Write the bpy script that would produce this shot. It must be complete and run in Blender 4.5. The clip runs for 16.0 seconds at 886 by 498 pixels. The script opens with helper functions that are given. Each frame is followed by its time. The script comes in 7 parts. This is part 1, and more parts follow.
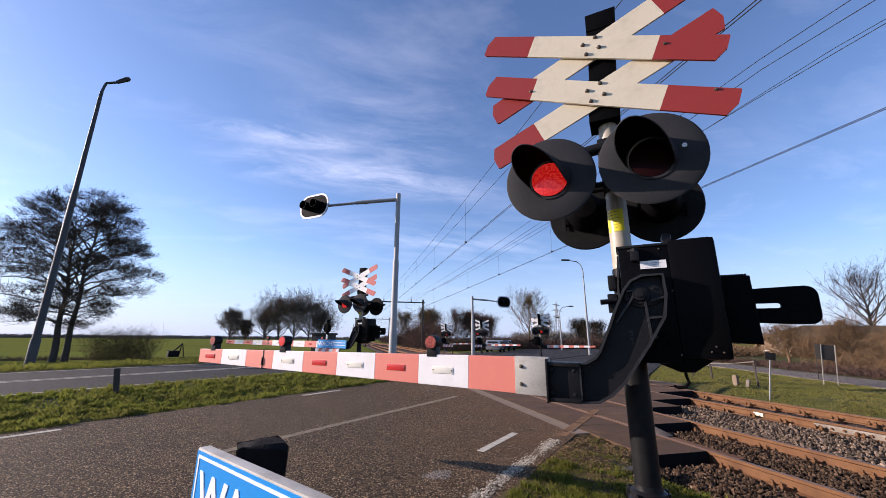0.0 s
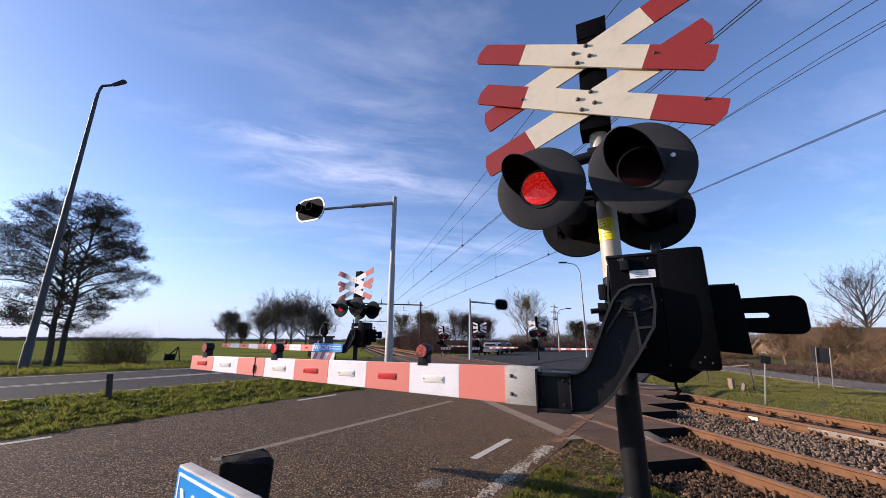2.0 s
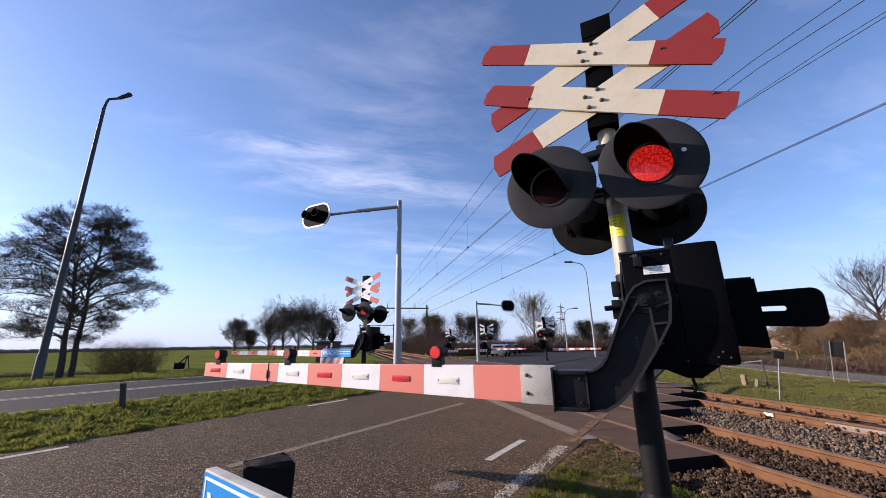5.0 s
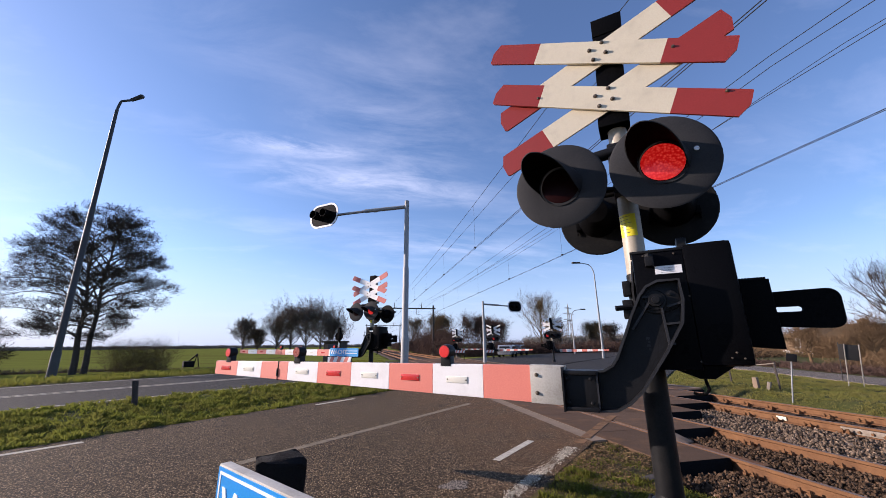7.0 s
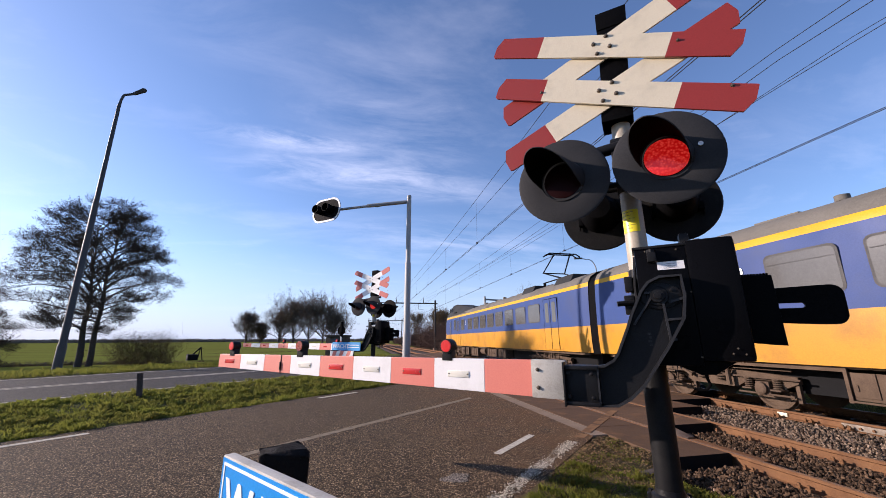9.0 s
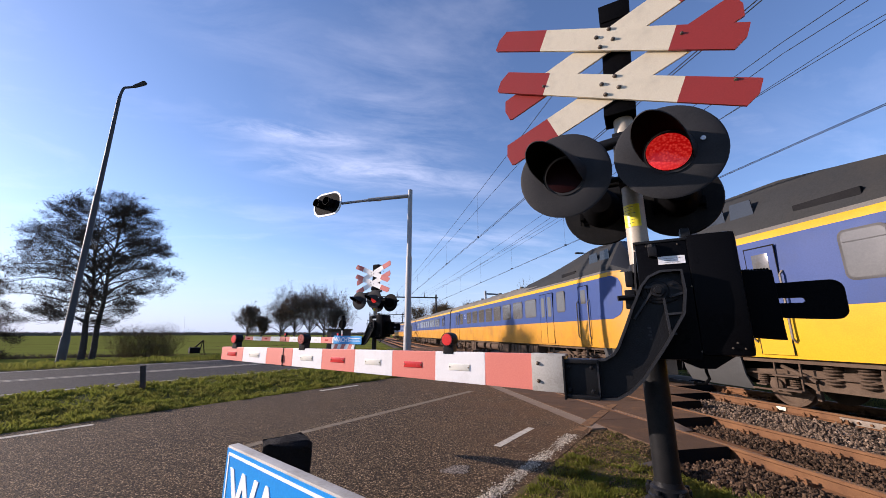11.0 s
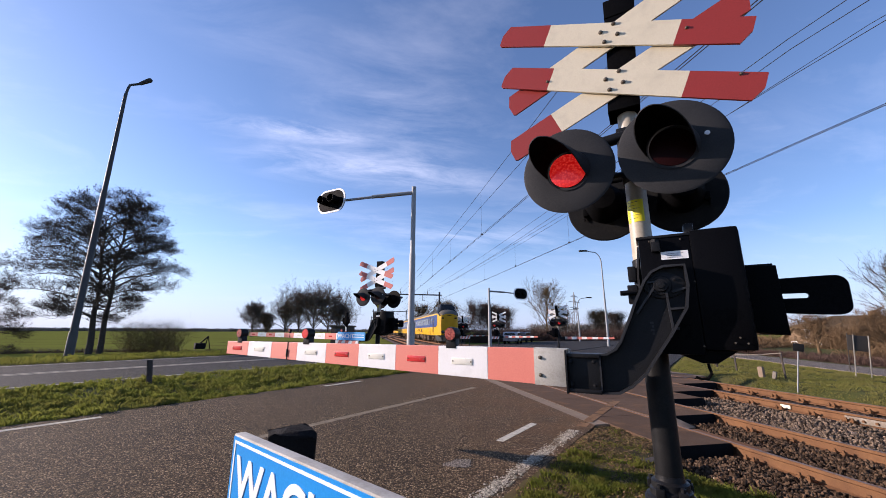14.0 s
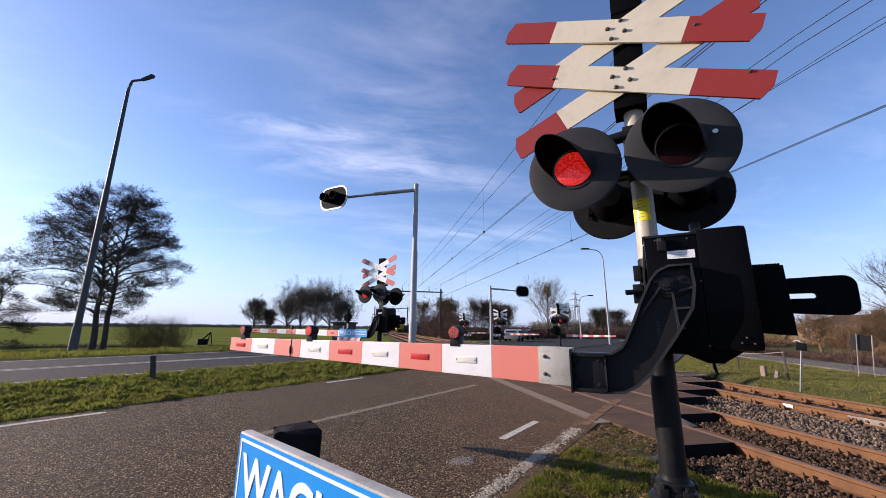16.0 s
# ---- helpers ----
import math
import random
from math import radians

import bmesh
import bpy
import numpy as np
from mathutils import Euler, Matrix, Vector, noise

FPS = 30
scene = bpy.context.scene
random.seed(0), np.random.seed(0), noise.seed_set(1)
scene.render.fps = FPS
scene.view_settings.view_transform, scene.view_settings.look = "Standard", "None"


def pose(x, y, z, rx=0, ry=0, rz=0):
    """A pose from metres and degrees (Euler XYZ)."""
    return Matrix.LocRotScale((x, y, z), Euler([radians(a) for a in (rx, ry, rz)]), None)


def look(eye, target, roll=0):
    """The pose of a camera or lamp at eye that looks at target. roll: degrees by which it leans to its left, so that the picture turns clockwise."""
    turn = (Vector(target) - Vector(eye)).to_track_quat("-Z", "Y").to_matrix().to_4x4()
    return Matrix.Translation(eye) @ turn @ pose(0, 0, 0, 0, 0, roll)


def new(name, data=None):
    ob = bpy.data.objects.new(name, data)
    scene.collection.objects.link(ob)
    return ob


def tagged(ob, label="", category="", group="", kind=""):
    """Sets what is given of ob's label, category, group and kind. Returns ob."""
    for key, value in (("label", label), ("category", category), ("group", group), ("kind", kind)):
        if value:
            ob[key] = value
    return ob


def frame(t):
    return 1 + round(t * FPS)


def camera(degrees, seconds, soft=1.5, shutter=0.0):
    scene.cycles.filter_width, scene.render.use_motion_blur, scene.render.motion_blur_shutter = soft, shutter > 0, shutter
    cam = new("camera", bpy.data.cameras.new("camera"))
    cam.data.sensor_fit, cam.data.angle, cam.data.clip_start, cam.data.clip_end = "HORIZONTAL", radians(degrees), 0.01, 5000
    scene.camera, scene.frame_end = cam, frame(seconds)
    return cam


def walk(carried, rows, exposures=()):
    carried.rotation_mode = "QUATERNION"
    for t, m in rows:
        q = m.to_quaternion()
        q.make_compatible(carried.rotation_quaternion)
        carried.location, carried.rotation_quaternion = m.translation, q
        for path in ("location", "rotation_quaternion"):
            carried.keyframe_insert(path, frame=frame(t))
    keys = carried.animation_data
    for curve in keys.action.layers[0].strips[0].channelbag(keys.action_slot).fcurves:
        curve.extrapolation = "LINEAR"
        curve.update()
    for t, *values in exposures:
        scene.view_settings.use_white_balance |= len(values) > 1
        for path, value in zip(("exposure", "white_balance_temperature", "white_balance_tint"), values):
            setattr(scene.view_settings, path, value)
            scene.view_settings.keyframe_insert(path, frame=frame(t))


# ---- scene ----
cam = camera(100.8, 16.0, soft=0.5)
PATH = [
    (0, (0.035, 0.025, 1.503), (0.499, 1.911, 1.982), 0.4),
    (0.5, (0.034, 0.025, 1.512), (0.499, 1.909, 1.996), 0.5),
    (1, (0.041, 0.018, 1.532), (0.504, 1.902, 2.017), 0.4),
    (1.5, (0.075, 0.013, 1.549), (0.537, 1.898, 2.03), 0.4),
    (2, (0.101, 0.001, 1.565), (0.574, 1.881, 2.054), 0.3),
    (2.5, (0.081, -0.005, 1.554), (0.552, 1.877, 2.041), 0.1),
    (3, (0.056, 0.002, 1.553), (0.524, 1.884, 2.041), -0.2),
    (3.5, (0.048, 0.003, 1.549), (0.514, 1.884, 2.045), -0.6),
    (4, (0.047, 0.005, 1.552), (0.509, 1.886, 2.052), -0.8),
    (6.5, (0.011, 0.017, 1.539), (0.435, 1.904, 2.047), -0.8),
    (7, (0.008, 0.016, 1.537), (0.423, 1.906, 2.044), -0.6),
    (7.5, (0.006, 0.015, 1.538), (0.414, 1.907, 2.041), -0.5),
    (8, (-0.002, 0.016, 1.539), (0.403, 1.91, 2.037), -0.3),
    (8.5, (0.007, 0.015, 1.538), (0.41, 1.912, 2.027), -0.3),
    (9, (0.008, 0.012, 1.535), (0.413, 1.911, 2.016), -0.3),
    (11.5, (0.001, 0.001, 1.528), (0.4, 1.911, 1.969), -0.0),
    (12, (0.0, -0.004, 1.515), (0.392, 1.909, 1.948), -0.0),
    (12.5, (0.001, -0.006, 1.512), (0.388, 1.907, 1.946), 0.0),
    (13, (0.005, -0.008, 1.504), (0.391, 1.905, 1.943), 0.1),
    (13.5, (0.002, -0.007, 1.501), (0.384, 1.906, 1.94), 0.2),
    (14, (0.003, -0.008, 1.502), (0.386, 1.905, 1.94), 0.2),
    (14.5, (0.002, -0.007, 1.509), (0.384, 1.907, 1.943), 0.2),
    (15, (-0.003, -0.005, 1.499), (0.379, 1.91, 1.932), 0.3),
    (15.5, (-0.01, -0.004, 1.507), (0.369, 1.913, 1.934), 0.4),
    (16, (-0.023, 0.005, 1.512), (0.353, 1.923, 1.935), 0.5),
]
walk(cam, [(t, look(eye, target, roll)) for t, eye, target, roll in PATH], exposures=[(0.0, 0.65, 6400, 25), (16.0, 0.65, 6400, 25)])

# ---- world, sun, exposure ----
SUN_HEADING, SUN_HEIGHT = 291.0, 18.4      # degrees clockwise from the track's direction, degrees above the horizon

world = bpy.data.worlds.new("sky")
scene.world = world
world.use_nodes = True
wn, wl = world.node_tree.nodes, world.node_tree.links
wn.clear()
sky = wn.new("ShaderNodeTexSky")
sky.sky_type, sky.sun_disc = "NISHITA", False
sky.sun_elevation, sky.sun_rotation = radians(SUN_HEIGHT), radians(SUN_HEADING)
sky.air_density, sky.dust_density, sky.ozone_density = 1.0, 0.4, 4.0
coord = wn.new("ShaderNodeTexCoord")
# thin high cloud: stretched noise on the plane of the sky
sep = wn.new("ShaderNodeSeparateXYZ")
wl.new(coord.outputs["Generated"], sep.inputs[0])
lift = wn.new("ShaderNodeMath"); lift.operation = "ADD"; lift.inputs[1].default_value = 0.12
wl.new(sep.outputs["Z"], lift.inputs[0])
px = wn.new("ShaderNodeMath"); px.operation = "DIVIDE"
py = wn.new("ShaderNodeMath"); py.operation = "DIVIDE"
wl.new(sep.outputs["X"], px.inputs[0]); wl.new(lift.outputs[0], px.inputs[1])
wl.new(sep.outputs["Y"], py.inputs[0]); wl.new(lift.outputs[0], py.inputs[1])
comb = wn.new("ShaderNodeCombineXYZ")
wl.new(px.outputs[0], comb.inputs[0]); wl.new(py.outputs[0], comb.inputs[1])
mapping = wn.new("ShaderNodeMapping")
mapping.inputs["Location"].default_value = (0.9, 2.3, 0.0)
mapping.inputs["Rotation"].default_value = (0, 0, radians(28))
mapping.inputs["Scale"].default_value = (0.75, 1.35, 1.0)
wl.new(comb.outputs[0], mapping.inputs[0])
cloud = wn.new("ShaderNodeTexNoise")
cloud.inputs["Scale"].default_value, cloud.inputs["Detail"].default_value = 1.7, 9.0
cloud.inputs["Roughness"].default_value, cloud.inputs["Distortion"].default_value = 0.6, 0.35
wl.new(mapping.outputs[0], cloud.inputs["Vector"])
ramp = wn.new("ShaderNodeValToRGB")
ramp.color_ramp.elements[0].position, ramp.color_ramp.elements[1].position = 0.53, 1.0
ramp.color_ramp.elements[1].color = (0.20, 0.20, 0.20, 1)
wl.new(cloud.outputs["Fac"], ramp.inputs[0])


def cirrus(cx, cy, rx, ry, turn, amount, grain, seed):
    """A torn streak of high cloud on the plane of the sky: a soft oval filled with drawn-out noise."""
    place = wn.new("ShaderNodeMapping"); place.vector_type = "TEXTURE"
    place.inputs["Location"].default_value = (cx, cy, 0)
    place.inputs["Rotation"].default_value = (0, 0, radians(turn))
    place.inputs["Scale"].default_value = (rx, ry, 1)
    wl.new(comb.outputs[0], place.inputs[0])
    oval = wn.new("ShaderNodeTexGradient"); oval.gradient_type = "SPHERICAL"
    wl.new(place.outputs[0], oval.inputs[0])
    drawn = wn.new("ShaderNodeMapping")
    drawn.inputs["Location"].default_value = (seed, seed * 0.7, 0)
    drawn.inputs["Rotation"].default_value = (0, 0, radians(-turn - 12))
    drawn.inputs["Scale"].default_value = (grain * 0.38, grain, 1)
    wl.new(comb.outputs[0], drawn.inputs[0])
    tear = wn.new("ShaderNodeTexNoise")
    tear.inputs["Scale"].default_value, tear.inputs["Detail"].default_value = 1.0, 10.0
    tear.inputs["Roughness"].default_value, tear.inputs["Distortion"].default_value = 0.66, 0.5
    wl.new(drawn.outputs[0], tear.inputs["Vector"])
    wisp = wn.new("ShaderNodeMapRange")
    wisp.inputs["From Min"].default_value, wisp.inputs["From Max"].default_value = 0.40, 0.72
    wl.new(tear.outputs["Fac"], wisp.inputs["Value"])
    both = wn.new("ShaderNodeMath"); both.operation = "MULTIPLY"
    wl.new(oval.outputs["Fac"], both.inputs[0]); wl.new(wisp.outputs[0], both.inputs[1])
    out = wn.new("ShaderNodeMath"); out.operation = "MULTIPLY"; out.inputs[1].default_value = amount
    wl.new(both.outputs[0], out.inputs[0])
    return out.outputs[0]


veil = ramp.outputs[0]
for streak in ((-0.32, 1.45, 0.40, 0.09, 3, 0.52, 6.5, 1.7), (0.02, 1.70, 0.80, 0.28, 2, 0.36, 6.0, 4.1), (0.10, 1.30, 0.55, 0.50, 60, 0.16, 5.0, 7.3),
               (-0.35, 0.95, 0.40, 0.25, 30, 0.10, 4.6, 2.2), (1.65, 0.95, 0.95, 0.40, -24, 0.05, 4.4, 9.4), (0.6, 2.5, 1.6, 0.5, 5, 0.22, 4.0, 5.5)):
    total = wn.new("ShaderNodeMath"); total.operation = "ADD"; total.use_clamp = True
    wl.new(veil, total.inputs[0]); wl.new(cirrus(*streak), total.inputs[1])
    veil = total.outputs[0]
mixc = wn.new("ShaderNodeMixRGB")
mixc.inputs[2].default_value = (7.6, 8.0, 8.8, 1)
wl.new(veil, mixc.inputs[0])
wl.new(sky.outputs[0], mixc.inputs[1])
# pale haze low over the land
haze = wn.new("ShaderNodeMapRange")
haze.inputs["From Min"].default_value, haze.inputs["From Max"].default_value = 0.0, 0.22
haze.inputs["To Min"].default_value, haze.inputs["To Max"].default_value = 0.85, 0.0
wl.new(sep.outputs["Z"], haze.inputs["Value"])
mixh = wn.new("ShaderNodeMixRGB")
mixh.inputs[2].default_value = (2.75, 3.6, 4.9, 1)
wl.new(haze.outputs[0], mixh.inputs[0])
wl.new(mixc.outputs[0], mixh.inputs[1])
background = wn.new("ShaderNodeBackground")
background.inputs["Strength"].default_value = 0.131
wl.new(mixh.outputs[0], background.inputs[0])
wout = wn.new("ShaderNodeOutputWorld")
wl.new(background.outputs[0], wout.inputs[0])

sun_data = bpy.data.lights.new("sun", "SUN")
sun_data.energy, sun_data.angle, sun_data.color = 5.0, radians(0.53), (1.0, 0.90, 0.76)
sun = new("sun", sun_data)
sh, se = radians(SUN_HEADING), radians(SUN_HEIGHT)
sun.matrix_world = look((60 * math.sin(sh) * math.cos(se), 60 * math.cos(sh) * math.cos(se), 60 * math.sin(se)), (0, 0, 0))

# ---- materials ----
def mat(name, base, rough=0.6, metal=0.0, second=None, size=8.0, spread=0.5, fine=120.0, bump=0.0, bump_size=None, random_shade=0.0, island=0.0,
        stain=None, stain_size=0.8, stain_amount=0.35, emit=0.0, coat=0.0, speckle=None, gloss=0.5, rough_vary=0.12, coords="Object", stretch=None):
    """A procedural surface: two scales of colour variation, uneven gloss and fine relief."""
    m = bpy.data.materials.new(name)
    m.use_nodes = True
    nodes, links = m.node_tree.nodes, m.node_tree.links
    bsdf = nodes["Principled BSDF"]
    bsdf.inputs["Metallic"].default_value = metal
    tc = nodes.new("ShaderNodeTexCoord")
    source = tc.outputs[coords]
    if stretch:
        mp = nodes.new("ShaderNodeMapping")
        mp.inputs["Scale"].default_value = stretch
        links.new(source, mp.inputs[0])
        source = mp.outputs[0]

    def noise_tex(scale, detail, roughness=0.6):
        n = nodes.new("ShaderNodeTexNoise")
        n.inputs["Scale"].default_value, n.inputs["Detail"].default_value = scale, detail
        n.inputs["Roughness"].default_value = roughness
        links.new(source, n.inputs["Vector"])
        return n.outputs["Fac"]

    def stretchy(fac, lo, hi):
        r = nodes.new("ShaderNodeMapRange")
        r.inputs["From Min"].default_value, r.inputs["From Max"].default_value = lo, hi
        links.new(fac, r.inputs["Value"])
        return r.outputs[0]

    def mix(fac, a, b):
        n = nodes.new("ShaderNodeMixRGB")
        for slot, v in ((0, fac), (1, a), (2, b)):
            if isinstance(v, (int, float)):
                n.inputs[slot].default_value = v
            elif isinstance(v, tuple):
                n.inputs[slot].default_value = (*v[:3], 1)
            else:
                links.new(v, n.inputs[slot])
        return n.outputs[0]

    base = tuple(base)
    second = tuple(second) if second else tuple(c * (1 - 0.35 * spread) for c in base)
    coarse = stretchy(noise_tex(size, 5), 0.5 - 0.28 / max(spread, 0.2), 0.5 + 0.28 / max(spread, 0.2))
    colour = mix(coarse, base, second)
    grain = stretchy(noise_tex(fine, 3, 0.7), 0.3, 0.7)
    colour = mix(grain, colour, mix(0.18, colour, tuple(min(1, c * 1.9 + 0.02) for c in base)))
    bsdf.inputs["Specular IOR Level"].default_value = gloss
    if speckle:
        cell_size, light, dark, amount = speckle
        vo = nodes.new("ShaderNodeTexVoronoi")
        vo.inputs["Scale"].default_value = cell_size
        links.new(source, vo.inputs["Vector"])
        sp = nodes.new("ShaderNodeSeparateColor")
        links.new(vo.outputs["Color"], sp.inputs[0])
        chip = stretchy(sp.outputs[0], 0.35, 0.95)
        tone = mix(chip, tuple(dark), tuple(light))
        colour = mix(amount, colour, tone)
    if stain:
        spot = stretchy(noise_tex(stain_size, 7, 0.68), 0.5, 0.72)
        scaled = nodes.new("ShaderNodeMath"); scaled.operation = "MULTIPLY"; scaled.inputs[1].default_value = stain_amount
        links.new(spot, scaled.inputs[0])
        colour = mix(scaled.outputs[0], colour, tuple(stain))
    if random_shade:
        info = nodes.new("ShaderNodeObjectInfo")
        shade = stretchy(info.outputs["Random"], 0, 1)
        dark = nodes.new("ShaderNodeHueSaturation")
        val = nodes.new("ShaderNodeMapRange")
        val.inputs["To Min"].default_value, val.inputs["To Max"].default_value = 1 - random_shade, 1 + random_shade
        links.new(shade, val.inputs["Value"])
        links.new(val.outputs[0], dark.inputs["Value"])
        links.new(colour, dark.inputs["Color"])
        colour = dark.outputs[0]
    if island:
        geo = nodes.new("ShaderNodeNewGeometry")
        tint = nodes.new("ShaderNodeHueSaturation")
        val = nodes.new("ShaderNodeMapRange")
        val.inputs["To Min"].default_value, val.inputs["To Max"].default_value = 1 - island, 1 + island
        links.new(geo.outputs["Random Per Island"], val.inputs["Value"])
        links.new(val.outputs[0], tint.inputs["Value"])
        links.new(colour, tint.inputs["Color"])
        colour = tint.outputs[0]
    links.new(colour, bsdf.inputs["Base Color"])
    rr = nodes.new("ShaderNodeMapRange")
    rr.inputs["To Min"].default_value, rr.inputs["To Max"].default_value = max(0.03, rough - rough_vary), min(1, rough + rough_vary)
    links.new(coarse, rr.inputs["Value"])
    links.new(rr.outputs[0], bsdf.inputs["Roughness"])
    if coat:
        bsdf.inputs["Coat Weight"].default_value = coat
    if bump:
        bp = nodes.new("ShaderNodeBump")
        bp.inputs["Strength"].default_value, bp.inputs["Distance"].default_value = bump, 0.01
        links.new(noise_tex(bump_size or fine, 4, 0.65), bp.inputs["Height"])
        links.new(bp.outputs[0], bsdf.inputs["Normal"])
    if emit:
        links.new(colour, bsdf.inputs["Emission Color"])
        bsdf.inputs["Emission Strength"].default_value = emit
    return m


def leaf(m, share=0.45):
    """Lets light through thin blades."""
    nodes, links = m.node_tree.nodes, m.node_tree.links
    bsdf, out = nodes["Principled BSDF"], nodes["Material Output"]
    glow = nodes.new("ShaderNodeBsdfTranslucent")
    links.new(bsdf.inputs["Base Color"].links[0].from_socket, glow.inputs["Color"])
    both = nodes.new("ShaderNodeMixShader")
    both.inputs[0].default_value = share
    links.new(bsdf.outputs[0], both.inputs[1])
    links.new(glow.outputs[0], both.inputs[2])
    links.new(both.outputs[0], out.inputs["Surface"])
    return m


def aggregate(name, base, dark, chip, cells, relief, rust=None):
    """Coarse asphalt: stone chips bound in bitumen, worn wheel tracks and large blotches."""
    m = bpy.data.materials.new(name)
    m.use_nodes = True
    nodes, links = m.node_tree.nodes, m.node_tree.links
    bsdf = nodes["Principled BSDF"]
    bsdf.inputs["Specular IOR Level"].default_value = 0.14
    bsdf.inputs["Roughness"].default_value = 0.85
    source = nodes.new("ShaderNodeTexCoord").outputs["Object"]

    def field(kind, scale, out, detail=4.0):
        n = nodes.new(kind)
        n.inputs["Scale"].default_value = scale
        if kind == "ShaderNodeTexNoise":
            n.inputs["Detail"].default_value, n.inputs["Roughness"].default_value = detail, 0.68
        links.new(source, n.inputs["Vector"])
        return n.outputs[out]

    def span_of(v, lo, hi, to=1.0):
        r = nodes.new("ShaderNodeMapRange")
        r.inputs["From Min"].default_value, r.inputs["From Max"].default_value, r.inputs["To Max"].default_value = lo, hi, to
        links.new(v, r.inputs["Value"])
        return r.outputs[0]

    def blend(fac, a, b):
        n = nodes.new("ShaderNodeMixRGB")
        links.new(fac, n.inputs[0])
        for slot, v in ((1, a), (2, b)):
            if isinstance(v, tuple):
                n.inputs[slot].default_value = (*v, 1)
            else:
                links.new(v, n.inputs[slot])
        return n.outputs[0]

    def channel(v, k):
        n = nodes.new("ShaderNodeSeparateColor")
        links.new(v, n.inputs[0])
        return n.outputs[k]

    ground = blend(span_of(field("ShaderNodeTexNoise", 0.55, "Fac", 6), 0.36, 0.64), base, dark)
    ground = blend(span_of(field("ShaderNodeTexNoise", 9.0, "Fac"), 0.52, 0.75, 0.55), ground, tuple(c * 1.9 for c in base))
    cell = field("ShaderNodeTexVoronoi", cells, "Color")
    ground = blend(span_of(channel(cell, 0), 0.66, 0.97), ground, chip)
    ground = blend(span_of(channel(cell, 1), 0.72, 0.85), ground, tuple(c * 0.3 for c in dark))
    gap = field("ShaderNodeTexVoronoi", cells, "Distance")
    ground = blend(span_of(gap, 0.42, 0.62, 0.9), ground, tuple(c * 0.22 for c in dark))
    if rust:
        # iron dust washed off the rails, thicker towards the track
        axes = nodes.new("ShaderNodeSeparateXYZ")
        links.new(source, axes.inputs[0])
        share = nodes.new("ShaderNodeMath"); share.operation = "MULTIPLY"
        links.new(span_of(axes.outputs["X"], 0.6, 4.0, 0.8), share.inputs[0])
        links.new(span_of(field("ShaderNodeTexNoise", 1.3, "Fac", 7), 0.30, 0.66), share.inputs[1])
        ground = blend(share.outputs[0], ground, rust)
    links.new(ground, bsdf.inputs["Base Color"])
    bp = nodes.new("ShaderNodeBump")
    bp.inputs["Strength"].default_value, bp.inputs["Distance"].default_value = relief, 0.006
    bp.invert = True
    links.new(field("ShaderNodeTexVoronoi", cells, "Distance"), bp.inputs["Height"])
    links.new(bp.outputs[0], bsdf.inputs["Normal"])
    return m


M = {}
M["asphalt"] = aggregate("asphalt", (0.150, 0.098, 0.049), (0.088, 0.058, 0.030), (0.46, 0.325, 0.19), 62, 1.0, rust=(0.150, 0.074, 0.031))
M["asphalt_far"] = aggregate("asphalt_far", (0.058, 0.052, 0.045), (0.046, 0.041, 0.036), (0.14, 0.123, 0.106), 70, 0.4)
M["path_grey"] = aggregate("path_grey", (0.27, 0.222, 0.175), (0.21, 0.172, 0.135), (0.40, 0.340, 0.275), 60, 0.3)
M["line_paint"] = mat("line_paint", (0.52, 0.47, 0.38), 0.8, gloss=0.15, second=(0.36, 0.32, 0.25), size=9, spread=1, fine=70, bump=0.5,
                      stain=(0.10, 0.09, 0.08), stain_size=14, stain_amount=0.8)
M["worn_paint"] = mat("worn_paint", (0.25, 0.20, 0.135), 0.85, gloss=0.12, second=(0.15, 0.115, 0.076), size=5, spread=1, fine=60, bump=0.8,
                      stain=(0.06, 0.053, 0.047), stain_size=11, stain_amount=0.9)
M["grass_soil"] = mat("grass_soil", (0.070, 0.078, 0.020), 0.95, gloss=0.05, second=(0.045, 0.040, 0.018), size=1.6, spread=1, fine=45, bump=1.0, bump_size=30,
                      stain=(0.11, 0.08, 0.038), stain_size=0.6, stain_amount=0.5)
M["moss_soil"] = mat("moss_soil", (0.078, 0.052, 0.029), 0.95, gloss=0.05, second=(0.058, 0.056, 0.014), size=2.6, spread=1, fine=60, bump=1.0, bump_size=40,
                     stain=(0.092, 0.058, 0.031), stain_size=1.7, stain_amount=0.8)
M["field"] = mat("field", (0.128, 0.150, 0.030), 1.0, gloss=0.0, second=(0.100, 0.104, 0.030), size=0.09, spread=1, fine=4, bump=0.3, stain=(0.070, 0.056, 0.022), stain_size=0.05, stain_amount=0.8, stretch=(1, 3, 1))
M["blade"] = leaf(mat("blade", (0.150, 0.175, 0.024), 0.75, gloss=0.06, second=(0.165, 0.140, 0.040), size=1.6, spread=1, fine=30))
M["moss_blade"] = leaf(mat("moss_blade", (0.125, 0.150, 0.018), 0.8, gloss=0.08, second=(0.120, 0.092, 0.026), size=3.0, spread=1, fine=30))
M["dry_leaf"] = mat("dry_leaf", (0.170, 0.105, 0.050), 0.85, gloss=0.1, island=0.6, second=(0.075, 0.050, 0.026), size=25, spread=1, fine=60)
M["ballast"] = mat("ballast", (0.075, 0.055, 0.042), 0.95, gloss=0.1, second=(0.045, 0.033, 0.027), size=6, spread=1, fine=60, bump=1.0, bump_size=40)
